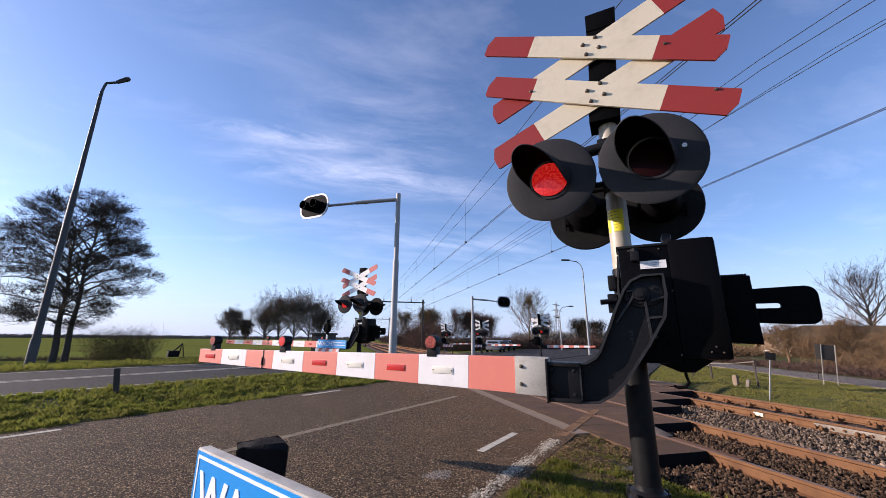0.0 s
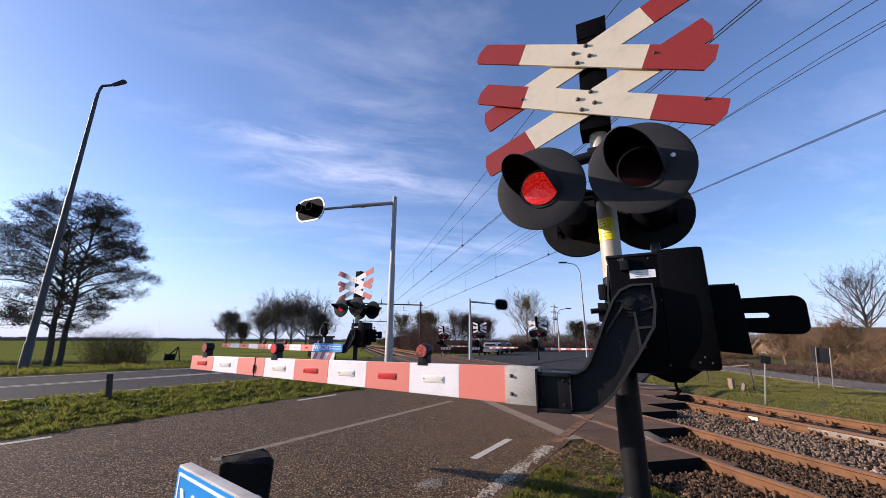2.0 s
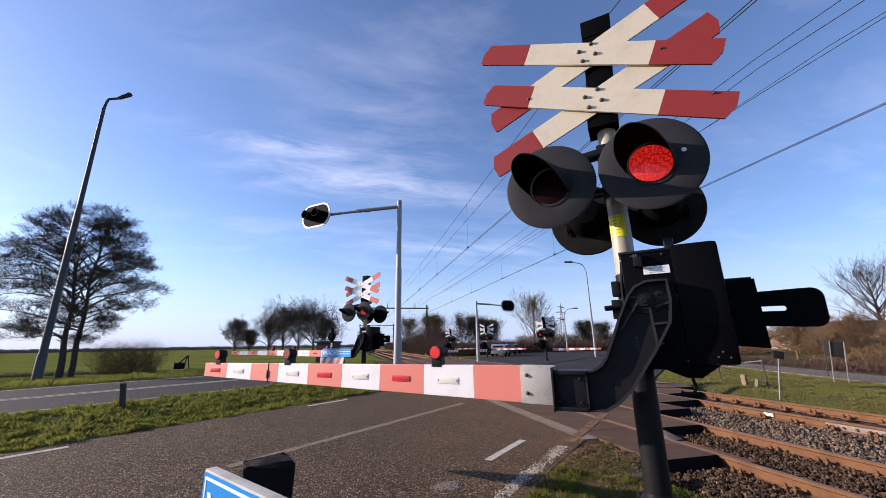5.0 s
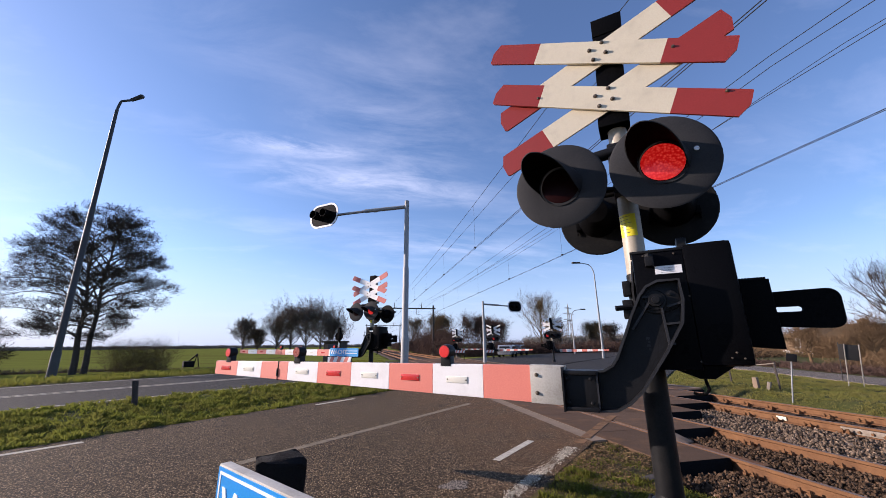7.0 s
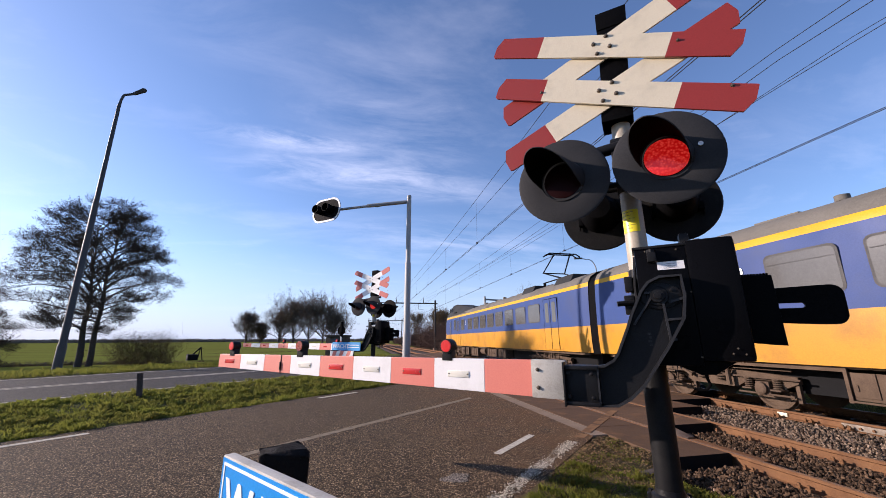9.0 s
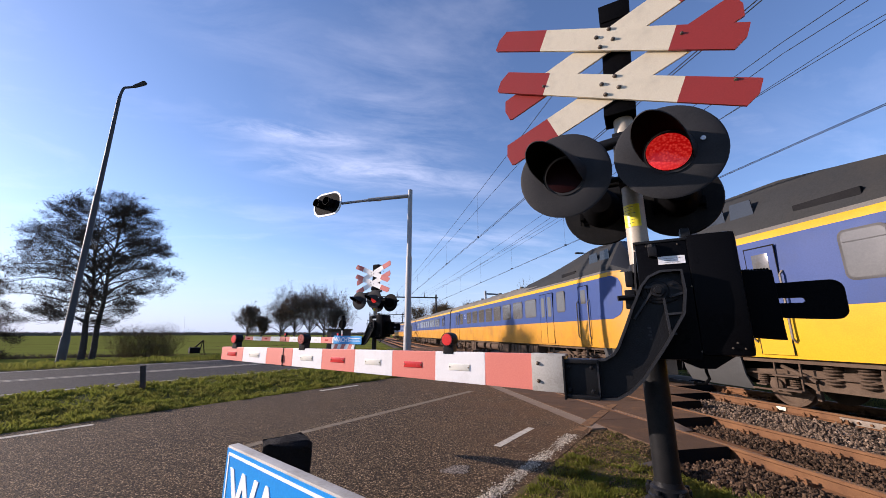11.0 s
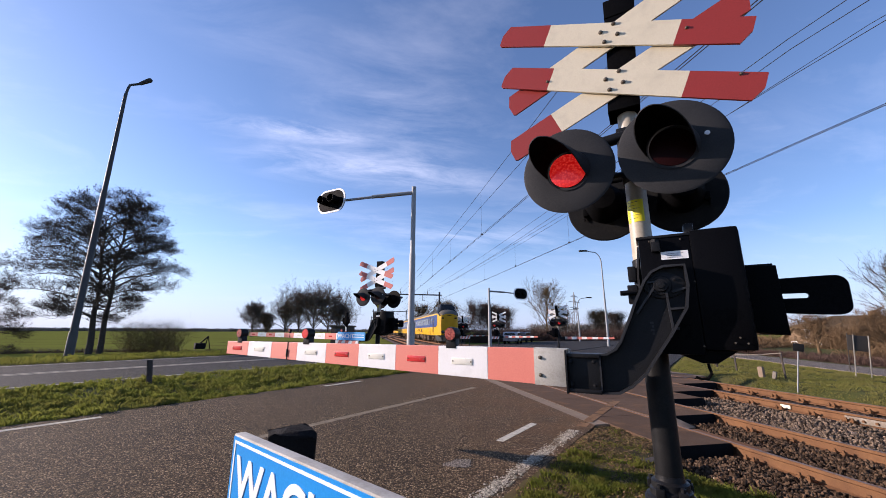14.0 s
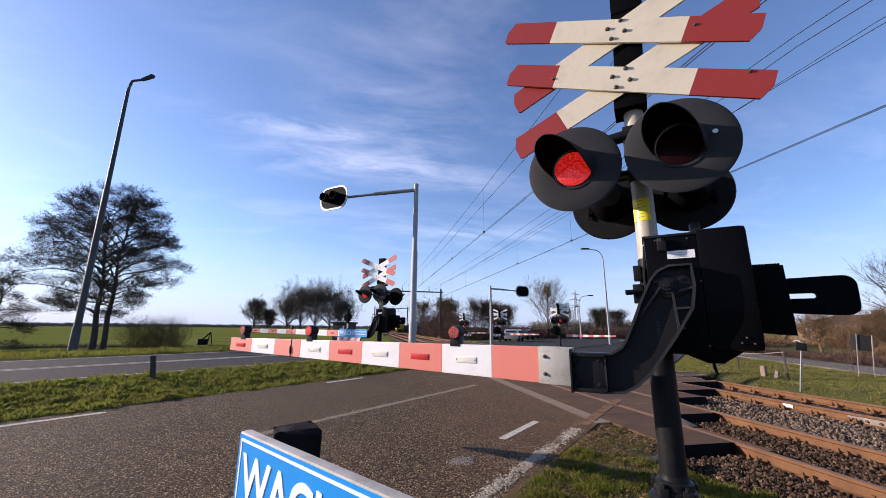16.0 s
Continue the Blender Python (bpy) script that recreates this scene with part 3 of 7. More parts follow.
    for p in me.polygons:
        n = to_un(p.center.x, p.center.y)[1]
        if n < -23.5 or p.center.length > 70:
            p.material_index = 1
        elif n > -2.2 and p.center.x < 4.6:
            p.material_index = 2
    tagged(link("ground", me, []), "flat grass land with worn verges and far meadows", "ground", kind="structure")


def strip(name, u0, u1, n0, n1, z, material, thick=0.12, cut0=None, cut1=None, parent=None, step=1.5):
    """A slab along the road from u0 to u1, n0 to n1; cut0 / cut1: ends on a line x = const along the track instead."""
    rows_n = max(1, int((n1 - n0) / step))
    rows_u = max(1, int((u1 - u0) / step))
    top = []
    for i in range(rows_u + 1):
        line = []
        for j in range(rows_n + 1):
            n = n0 + (n1 - n0) * j / rows_n
            a = (cut0 - n * UY) / UX if cut0 is not None else u0
            b = (cut1 - n * UY) / UX if cut1 is not None else u1
            u = a + (b - a) * i / rows_u
            x, y = un(u, n)
            line.append((x, y))
        top.append(line)
    verts, faces = [], []
    cols = rows_n + 1
    for line in top:
        verts += [(x, y, z) for x, y in line]
    base = len(verts)
    for line in top:
        verts += [(x, y, z - thick) for x, y in line]
    for i in range(rows_u):
        for j in range(rows_n):
            a = i * cols + j
            faces.append((a, a + cols, a + cols + 1, a + 1))
    ring = [j for j in range(cols)] + [i * cols + cols - 1 for i in range(1, rows_u + 1)] + [rows_u * cols + j for j in range(cols - 2, -1, -1)] + [i * cols for i in range(rows_u - 1, 0, -1)]
    for a, b in zip(ring, ring[1:] + ring[:1]):
        faces.append((a, b, b + base, a + base))
    me = raw(name, verts, faces)
    bm = bmesh.new(); bm.from_mesh(me); bmesh.ops.recalc_face_normals(bm, faces=bm.faces); bm.to_mesh(me); bm.free()
    return link(name, me, material, parent)


DECK0, DECK1 = 3.75, 11.75
build_ground()
road = strip("road", -40, 8, -9.35, -1.75, 0.0, "asphalt", cut1=DECK0)
tagged(road, "coarse grey asphalt road with worn markings", "road", kind="structure")
road_far = strip("road_beyond", 12, 90, -9.35, -1.75, 0.0, "asphalt_far", cut0=DECK1)
tagged(road_far, "asphalt road beyond the tracks", "road", kind="structure")
main_road = strip("main_road", -120, 20, -20.9, -12.5, LEFT_LEVEL - 0.02, "asphalt_far", cut1=DECK0, step=3)
tagged(main_road, "smooth grey asphalt main road", "road", kind="structure")
main_far = strip("main_road_beyond", 40, 160, -21.5, -9.3, 0.03, "asphalt_far", cut0=DECK1, step=4)
tagged(main_far, "main road beyond the tracks", "road", kind="structure")
bm = bmesh.new()
box(bm, 11.9, 14.2, -40, 60, -0.2, 0.0)
path = part("cycle_path", bm, "path_grey", m=pose(0, 0, 0.035, 0, 0, -24.8))
tagged(path, "narrow grey asphalt path beside the railway", "path", kind="structure")


def marking(u0, u1, n0, n1, z, material, label, name="road_marking"):
    ob = strip(name, u0, u1, n0, n1, z + 0.004, material, thick=0.003)
    return tagged(ob, label, "road marking", kind="structure")


bm = bmesh.new()
prism(bm, [(0.17 * (1 + 0.3 * math.sin(3 * a * math.tau / 16)) * math.cos(a * math.tau / 16), 0.13 * (1 + 0.25 * math.cos(2 * a)) * math.sin(a * math.tau / 16)) for a in range(16)], 0.0, 0.006, "z")
tagged(part("road_patch", bm, "path_grey", m=pose(1.12, 4.56, 0.0, 0, 0, 20)), "small pale patch of worn asphalt", "road patch", kind="structure")
marking(5.02, 6.27, -2.665, -2.555, 0, "line_paint", "short white dash on asphalt")
marking(3.0, 9.15, -5.57, -5.42, 0, "worn_paint", "faded white centre line")
for u0 in (-5.6, -0.75, 6.85):
    marking(u0, u0 + (1.35 if u0 > 0 else 2.9), -9.03, -8.90, 0, "line_paint", "white edge dash along the verge")
for n0 in (-20.5, -16.85, -16.5, -12.95):
    marking(-60, 15, n0, n0 + 0.11, LEFT_LEVEL - 0.02, "line_paint", "long white line on the main road")

# ---- railway ----
RAILS = (5.08, 6.58, 9.12, 10.62)


def rail_mesh(y0, y1):
    prof = [(-0.07, -0.172), (-0.07, -0.160), (-0.012, -0.140), (-0.009, -0.05), (-0.036, -0.036), (-0.036, -0.008), (-0.026, 0.0), (0.026, 0.0), (0.036, -0.008), (0.036, -0.036), (0.009, -0.05), (0.012, -0.140), (0.07, -0.160), (0.07, -0.172)]
    ys = [y0] + [y for y in range(int(y0) + 1, int(y1), 6)] + [y1]
    verts = [(x, y, z) for y in ys for x, z in prof]
    k = len(prof)
    faces, idx = [], []
    for i in range(len(ys) - 1):
        for j in range(k):
            faces.append((i * k + j, (i + 1) * k + j, (i + 1) * k + (j + 1) % k, i * k + (j + 1) % k))
            idx.append(1 if j in (6,) else 0)
    me = raw("rail", verts, faces)
    me.materials.append(M["rail_rust"]); me.materials.append(M["rail_top"])
    me.polygons.foreach_set("material_index", idx)
    return me


rail_me = rail_mesh(-60, 500)
sleeper_me = mesh_of(boxes((-1.3, 1.3, -0.125, 0.125, -0.20, 0.0), bevel=0.012), "sleeper")
clip_bm = bmesh.new()
for side in (-1, 1):
    box(clip_bm, side * 0.12 - 0.075, side * 0.12 + 0.065, -0.085, 0.085, 0.0, 0.030, bevel=0.01)
    for dy in (-0.05, 0.05):
        tube(clip_bm, [(side * 0.135, dy, 0.02), (side * 0.135, dy, 0.105)], 0.018, 6)
        tube(clip_bm, [(side * 0.135, dy, 0.05), (side * 0.135, dy, 0.078)], 0.034, 6)
    box(clip_bm, side * 0.085 - 0.04, side * 0.085 + 0.04, -0.08, 0.08, 0.03, 0.055, bevel=0.008)
clip_me = mesh_of(clip_bm, "rail_clip")
tracks = []
for k, (a, b) in enumerate(((0, 1), (2, 3))):
    track = empty("railway_track", pose((RAILS[a] + RAILS[b]) / 2, 0, 0), "rust-brown rails on dark sleepers in ballast", "railway track", "tracks", "structure")
    tracks.append(track)
    for s in (-1, 1):
        link("rail", rail_me, [], track, m=pose(s * 0.75, 0, 0))
    for i in range(-8, 60):
        y = i * 0.62 + 0.2 * k
        link("sleeper", sleeper_me, "sleeper", track, m=pose(0, y, -0.172))
        if -1 < y < 14:
            for s in (-1, 1):
                link("rail_clip", clip_me, "rail_rust", track, m=pose(s * 0.75, y, -0.172))
    bm = bmesh.new()
    for i in range(60, 420):
        box(bm, -1.3, 1.3, i * 0.62 - 0.125, i * 0.62 + 0.125, -0.37, -0.172)
    tagged(part("sleepers_far", bm, "sleeper", track), kind="stuff")


def build_ballast():
    xs = [3.72 + 0.15 * i for i in range(59)]
    ys = [-60, -40, -25, -15, -10] + [-6 + 0.2 * i for i in range(120)] + [18.5 + i * 3 for i in range(80)] + [300, 500]
    verts = []
    for y in ys:
        for x in xs:
            sh_ = min(smooth_step(3.7, 4.3, x), 1 - smooth_step(11.6, 12.4, x))
            mid = 0.02 if 6.7 < x < 9.0 else 0
            rough = 0.035 * noise.noise((x * 7, y * 7, 0)) + 0.02 * noise.noise((x * 19, y * 19, 4)) if -6 < y < 19 else 0
            verts.append((x, y, -0.44 + sh_ * 0.235 + mid + rough * sh_))
    nx = len(xs)
    faces = [(j * nx + i, j * nx + i + 1, (j + 1) * nx + i + 1, (j + 1) * nx + i) for j in range(len(ys) - 1) for i in range(nx - 1)]
    tagged(link("ballast", raw("ballast", verts, faces, True), "ballast"), "bed of brown-grey broken stone under the tracks", "ballast", kind="structure")


build_ballast()


def stone_meshes(count, rng):
    out = []
    for _ in range(count):
        bm = bmesh.new()
        bmesh.ops.create_icosphere(bm, subdivisions=1, radius=1.0)
        for v in bm.verts:
            v.co = Vector((v.co.x * rng.uniform(0.75, 1.25), v.co.y * rng.uniform(0.6, 1.0), v.co.z * rng.uniform(0.5, 0.8)))
            v.co += Vector((rng.uniform(-1, 1), rng.uniform(-1, 1), rng.uniform(-1, 1))) * 0.18
        out.append(mesh_of(bm, "stone"))
    return out


DECK_BANDS = ((DECK0 + 0.31, RAILS[0] - 0.05, 4.66), (RAILS[0] + 0.09, RAILS[1] - 0.09, 6.27), (RAILS[1] + 0.05, RAILS[1] + 1.22, 7.75),
              (RAILS[1] + 1.24, RAILS[2] - 0.05, 8.70), (RAILS[2] + 0.09, RAILS[3] - 0.09, 9.95), (RAILS[3] + 0.05, DECK1 - 0.3, 11.1))


def on_deck(x, y):
    return any(x0 - 0.1 < x < x1 + 0.1 and y > start - 0.12 for x0, x1, start in DECK_BANDS) or (DECK0 < x < DECK0 + 0.32 and y > 5.9)


def build_stones():
    rng = random.Random(11)
    shapes = stone_meshes(8, rng)
    data = [(np.array([v.co[:] for v in me.vertices]), [tuple(p.vertices) for p in me.polygons]) for me in shapes]
    ballast = bpy.data.objects["ballast"]
    for me in shapes:
        me.materials.append(M["stone"])
    # stones one could pick up, nearest to the crossing post
    n = 0
    while n < 300:
        x, y = rng.uniform(3.9, 8.9), rng.uniform(2.6, 6.6)
        if on_deck(x, y) or min(abs(x - r) for r in RAILS) < 0.12:
            continue
        if y > 1.3 * x + 0.5:
            continue
        s = rng.uniform(0.022, 0.045)
        sl = abs(((y / 0.62 + 0.5) % 1) - 0.5) * 0.62 < 0.15 and (RAILS[0] - 0.6 < x < RAILS[1] + 0.6)
        if sl:
            continue
        ob = link("stone", shapes[n % 8], [], ballast, m=Matrix.LocRotScale((x, y, -0.185 + rng.uniform(0, 0.03)), Euler((rng.uniform(0, 6), rng.uniform(0, 6), rng.uniform(0, 6))), (s, s, s)))
        n += 1
    for mat_name, x0, x1, y0, y1, count, zz in (("stone", 6.75, 8.95, 1.0, 12.0, 8500, -0.165), ("stone_rusty", 3.5, 6.7, -0.5, 7.0, 8000, -0.175), ("stone_rusty", 9.1, 12.2, 3.0, 14.0, 3000, -0.19), ("stone_rusty", 3.75, 4.95, 1.5, 5.2, 6000, -0.150), ("stone_rusty", 5.15, 6.50, 2.0, 6.2, 4200, -0.150)):
        verts, faces = [], []
        for _ in range(count):
            x, y = rng.uniform(x0, x1), rng.uniform(y0, y1)
            if on_deck(x, y) or min(abs(x - r) for r in RAILS) < 0.1:
                continue
            vs, fs = data[rng.randrange(8)]
            s = rng.uniform(0.015, 0.034)
            e = Euler((rng.uniform(0, 6), rng.uniform(0, 6), rng.uniform(0, 6))).to_matrix()
            side = 0.235 * (1 - min(smooth_step(3.3, 4.1, x), 1 - smooth_step(11.6, 12.4, x)))
            pts = vs * s @ np.array(e).T + np.array((x, y, zz - side + rng.uniform(-0.01, 0.02)))
            o = len(verts)
            verts += pts.tolist()
            faces += [tuple(i + o for i in f) for f in fs]
        tagged(link("loose_stones", raw("loose_stones", verts, faces), mat_name, ballast), kind="stuff")


build_stones()


def deck_start(x):
    """Where the deck begins: its end follows the road's slant in steps."""
    return 4.62 + (x - 5.0) * 1.0


def build_deck():
    deck = empty("crossing_deck", pose(0, 0, 0), "dark brown crossing panels with rubber ends between the rails", "crossing deck", kind="structure")
    cache = {}
    for x0, x1, start in DECK_BANDS:
        w = x1 - x0
        for i in range(20):
            key = round(w, 3)
            if key not in cache:
                cache[key] = mesh_of(boxes((0, w, 0.006, 1.794, -0.16, -0.002), bevel=0.008), "panel")
            link("panel", cache[key], "deck", deck, m=pose(x0, start + i * 1.8, 0))
        # end piece whose near-black also paints the shade at the deck's end
        bm = bmesh.new()
        prism(bm, [(0.006, -0.004), (-0.03, -0.05), (-0.10, -0.20), (0.006, -0.20)], 0.0, w, "x", bevel=0.008)
        for v in bm.verts:
            if v.co.y < -0.05:
                v.co.x += 0.10 if v.co.x < w / 2 else -0.10
        part("end_wedge", bm, "rubber", deck, "black rubber end piece with shade put into its colour", m=pose(x0, start, 0))
    for x0 in (DECK0, DECK1 - 0.29):
        start = 5.95 if x0 == DECK0 else deck_start(x0 + 0.4)
        for i in range(19):
            if "edge" not in cache:
                cache["edge"] = mesh_of(boxes((0, 0.30, 0.006, 1.794, -0.18, 0.0), bevel=0.008), "edge_beam")
            link("edge_beam", cache["edge"], "deck_edge", deck, m=pose(x0, start + i * 1.8, -0.004))
    return deck


build_deck()


def bare_soil(x, y):
    slope = 0.30 * (1 - smooth_step(3.6, 4.6, y + (3.6 - x))) * smooth_step(3.3, 3.9, x)
    return -0.012 - 0.02 * smooth_step(3.0, 4.1, x) - slope + 0.025 * noise.noise((x * 4, y * 4, 1)) + 0.012 * noise.noise((x * 13, y * 13, 1))


def soil_height(x, y):
    """Top of the trodden soil between the road's edge, the post and the deck."""
    u, n = to_un(x, y)
    z = bare_soil(x, y) if x > 3.0 else -0.02
    if n < -0.52:
        creep = smooth_step(-1.84, -1.62, n + 0.07 * noise.noise((u * 2.2, n * 2, 3)))
        z = max(z, -0.02 + 0.034 * creep + 0.010 * noise.noise((u * 9, n * 9, 2)) * creep - 0.2 * smooth_step(3.3, 4.0, x))
    return z


def build_trackside():
    """Worn soil that runs up to the crossing deck, a joint bar, a plate and planks at the deck's end."""
    rng = random.Random(6)
    xs, ys = [3.0 + 0.1 * i for i in range(12)], [2.6 + 0.12 * i for i in range(30)]
    verts = [(x, y, bare_soil(x, y) - 0.1 * (to_un(x, y)[1] < -1.78)) for x in xs for y in ys]
    k = len(ys)
    faces = [(i * k + j, (i + 1) * k + j, (i + 1) * k + j + 1, i * k + j + 1) for i in range(len(xs) - 1) for j in range(k - 1)]
    tagged(link("trackside_soil", raw("trackside_soil", verts, faces, True), "moss_soil"), "trodden brown soil with moss beside the crossing deck", "ground", kind="structure")
    # uneven soil and moss creeping over the road's edge
    us, ns = [0.4 + 0.08 * i for i in range(80)], [-1.84 + 0.07 * i for i in range(20)]
    verts = []
    for u in us:
        for n in ns:
            x, y = un(u, n)
            creep = smooth_step(-1.84, -1.62, n + 0.07 * noise.noise((u * 2.2, n * 2, 3)))
            verts.append((x, y, -0.02 + 0.034 * creep + 0.010 * noise.noise((u * 9, n * 9, 2)) * creep - 0.2 * smooth_step(3.3, 4.0, x)))
    k = len(ns)
    faces = [(i * k + j, i * k + j + 1, (i + 1) * k + j + 1, (i + 1) * k + j) for i in range(len(us) - 1) for j in range(k - 1)]
    tagged(link("road_shoulder", raw("road_shoulder", verts, faces, True), "moss_soil"), "uneven mossy soil along the road's edge", "ground", kind="structure")
    bar = bmesh.new()
    box(bar, -0.055, -0.012, 4.75, 5.90, -0.15, -0.045, bevel=0.01)
    bar = part("joint_bar", bar, "joint_steel", tracks[1], "pale steel joint bar with bolts", m=pose(-0.75, 0, 0))
    for i in range(6):
        bm = bmesh.new()
        tube(bm, [(-0.05, 4.85 + i * 0.19, -0.098), (-0.085, 4.85 + i * 0.19, -0.098)], 0.024, 6)
        part("nut", bm, "rail_rust", bar)
    bm = bmesh.new()
    box(bm, -0.036, -0.014, 6.86, 7.06, -0.125, -0.05, bevel=0.003)
    part("marker_plate", bm, "cream", tracks[1], "small white plate on the rail", m=pose(-0.75, 0, 0))
    bm = bmesh.new()
    box(bm, -0.13, 0.13, -0.19, 0.19, -0.012, 0.012, bevel=0.004)
    tagged(part("steel_plate", bm, "deck_edge", m=pose(5.45, 5.98, -0.06, 14, 0, 12)), "small pale steel plate at the end of the crossing deck", "plate")
    bm = bmesh.new()
    box(bm, 0.12, 0.26, 4.35, 5.5, -0.10, -0.03, bevel=0.01)
    part("guard_plank", bm, "rail_rust", tracks[0], "rust-stained plank along the rail", m=pose(-0.75, 0, 0))
    bm = bmesh.new()
    box(bm, -0.35, 0.35, -0.05, 0.05, -0.05, 0.03, bevel=0.01)
    tagged(part("rotten_plank", bm, "bark", m=pose(3.55, 4.25, 0.0, 3, 2, 20)), "short rotten plank in the soil beside the deck", "plank")


build_trackside()
for u0, u1 in ((6.55, 6.82), (6.95, 7.62), (7.74, 8.45), (8.62, 9.3)):
    marking(u0, u1, -2.0, -1.84, 0.0, "worn_line", "dusty pale edge line over the crossing deck")

# ---- overhead line ----
PORTAL_Y, PORTAL_STEP = 64.0, 58.0


def line_height(y, z, sag):
    t = ((y - PORTAL_Y) / PORTAL_STEP) % 1.0
    return z - sag * 4 * t * (1 - t)


def span(name, x, z, radius, sag, label, y0=-52.0, y1=412.0):
    bm = bmesh.new()
    pts, y = [], y0
    while y <= y1:
        pts.append((x, y, line_height(y, z, sag)))
        y += 5.8
    tube(bm, pts, radius, 5, cap=False)
    return tagged(part(name, bm, "wire"), label, "overhead wire", "overhead wires", "structure")


for x, zc, za, zm in ((5.35, 6.2, 7.72, 8.75), (10.1, 6.03, 7.75, 8.75)):
    for dx in (-0.035, 0.035):
        span("contact_wire", x + dx, zc, 0.009, 0.03, "thin dark contact wire over the track")
    span("helper_wire", x, za, 0.009, 0.1, "thin dark helper wire between carrier and contact wire")
    span("carrier_wire", x, zm, 0.010, 0.45, "dark carrier wire hung in shallow curves over the track")
    bm = bmesh.new()
    for i in range(-9, 58):
        y = i * 7.25 + 2.4
        tube(bm, [(x, y, zc), (x, y, za if i % 2 else line_height(y, zm, 0.45))], 0.005, 4, cap=False)
        box(bm, x - 0.05, x + 0.05, y - 0.03, y + 0.03, zc - 0.03, zc + 0.05)
    tagged(part("droppers", bm, "wire"), "thin dropper wires and clips of the overhead line", "overhead wire", kind="stuff")
span("feeder_wire", 10.1, 8.45, 0.010, 0.75, "dark feeder wire slung under the carrier wire")
span("return_wire", 13.1, 9.75, 0.010, 0.6, "single dark wire beside the overhead line")


def catenary_portal(y, label):
    p = empty("catenary_portal", pose(0, y, 0), label, "catenary portal", "portals")
    for x in (1.6, 12.2):
        bm = bmesh.new()
        box(bm, x - 0.13, x + 0.13, -0.13, 0.13, -0.4, 8.3, bevel=0.02)
        part("post", bm, "pole_dark", p)
        bm = bmesh.new()
        box(bm, x - 0.3, x + 0.3, -0.3, 0.3, -0.45, 0.1, bevel=0.03)
        part("footing", bm, "deck_edge", p)
    bm = bmesh.new()
    box(bm, 1.2, 12.6, -0.09, 0.09, 7.65, 7.85, bevel=0.02)
    part("beam", bm, "pole_dark", p)
    for x in (5.35, 10.1):
        bm = bmesh.new()
        tube(bm, [(x - 0.9, 0, 6.8), (x + 0.1, 0, 6.6), (x + 0.1, 0, 6.2)], 0.025, 6)
        tube(bm, [(x - 0.9, 0, 7.65), (x - 0.9, 0, 6.7)], 0.03, 6)
        part("arm", bm, "pole_dark", p)
        bm = bmesh.new()
        lathe(bm, [(7.85, 0.04), (7.95, 0.10), (8.05, 0.05), (8.15, 0.10), (8.25, 0.05), (8.75, 0.02)], "z", 10, (x, 0, 0))
        part("insulator", bm, "pole_dark", p)


for y in (64, 122, 180, 238):
    catenary_portal(y, "dark steel portal carrying the overhead line across both tracks")

# ---- crossing posts ----
FLASH, FLASH_START, FLASH_SHARE = 0.6675, 0.27, 0.54


def lamp_head(parent, x, y, z, facing, near=True, unit=None):
    """A round red flasher: target disc, cut-off hood, housing, dark lens and the lit lens that comes forward when it flashes.
    facing -1 looks at the traffic before the post, +1 behind it. Returns the lit lens."""
    s = facing
    turn = pose(x, y, z) if s < 0 else pose(x, y, z, 0, 0, 180)
    sides = 48 if near else 20
    bm = bmesh.new()
    lathe(bm, [(0.0, 0.115), (-0.004, 0.118), (-0.012, 0.236), (-0.006, 0.246), (0.004, 0.240), (0.010, 0.115)], "y", sides)
    disc = part("target_disc", bm, "disc_paint" if s < 0 else "disc_back", parent, m=turn)
    # housing with its dome and latches
    bm = bmesh.new()
    lathe(bm, [(0.006, 0.128), (0.05, 0.126), (0.09, 0.112), (0.16, 0.098), (0.19, 0.075), (0.20, 0.0)], "y", sides)
    for a in (200, 340):
        c, q = math.cos(radians(a)), math.sin(radians(a))
        box(bm, c * 0.13 - 0.016, c * 0.13 + 0.016, 0.01, 0.06, q * 0.13 - 0.03, q * 0.13 + 0.02, bevel=0.004)
        tube(bm, [(c * 0.145, 0.02, q * 0.145), (c * 0.145, 0.02, q * 0.145 - 0.05)], 0.006, 6)
    part("housing", bm, "black_matt", disc)
    # hood, long above and short below
    bm = bmesh.new()
    n = sides
    rows = []
    for k in range(n):
        a = k * math.tau / n
        c, q = math.cos(a), math.sin(a)
        length = 0.004 + 0.275 * max(0.0, (q + 0.42 + 0.25 * c * (c < 0)) / 1.42) ** 0.6
        rows.append((c, q, length))
    rings = []
    for r, f in ((0.119, 0.0), (0.119, 1.0), (0.114, 1.0), (0.114, 0.0)):
        rings.append([bm.verts.new((c * r - 0.32 * L * f, -0.006 - L * f, q * r - 0.09 * L * f)) for c, q, L in rows])
    for i, (a, b) in enumerate(zip(rings, rings[1:])):
        for k in range(n):
            fc = bm.faces.new((a[k], a[(k + 1) % n], b[(k + 1) % n], b[k]))
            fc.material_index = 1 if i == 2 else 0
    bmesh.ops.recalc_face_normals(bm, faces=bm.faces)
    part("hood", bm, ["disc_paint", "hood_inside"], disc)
    bm = bmesh.new()
    lathe(bm, [(0.004, 0.116), (0.003, 0.102), (-0.002, 0.100), (-0.008, 0.07), (-0.011, 0.0)], "y", sides)
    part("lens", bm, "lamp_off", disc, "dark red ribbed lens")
    bm = bmesh.new()
    lathe(bm, [(0.0, 0.0), (0.0, 0.099), (-0.006, 0.098), (-0.014, 0.066), (-0.017, 0.0)], "y", sides)
    lit = part("lamp", bm, "lamp_lit", disc, "glowing red lamp")
    return lit


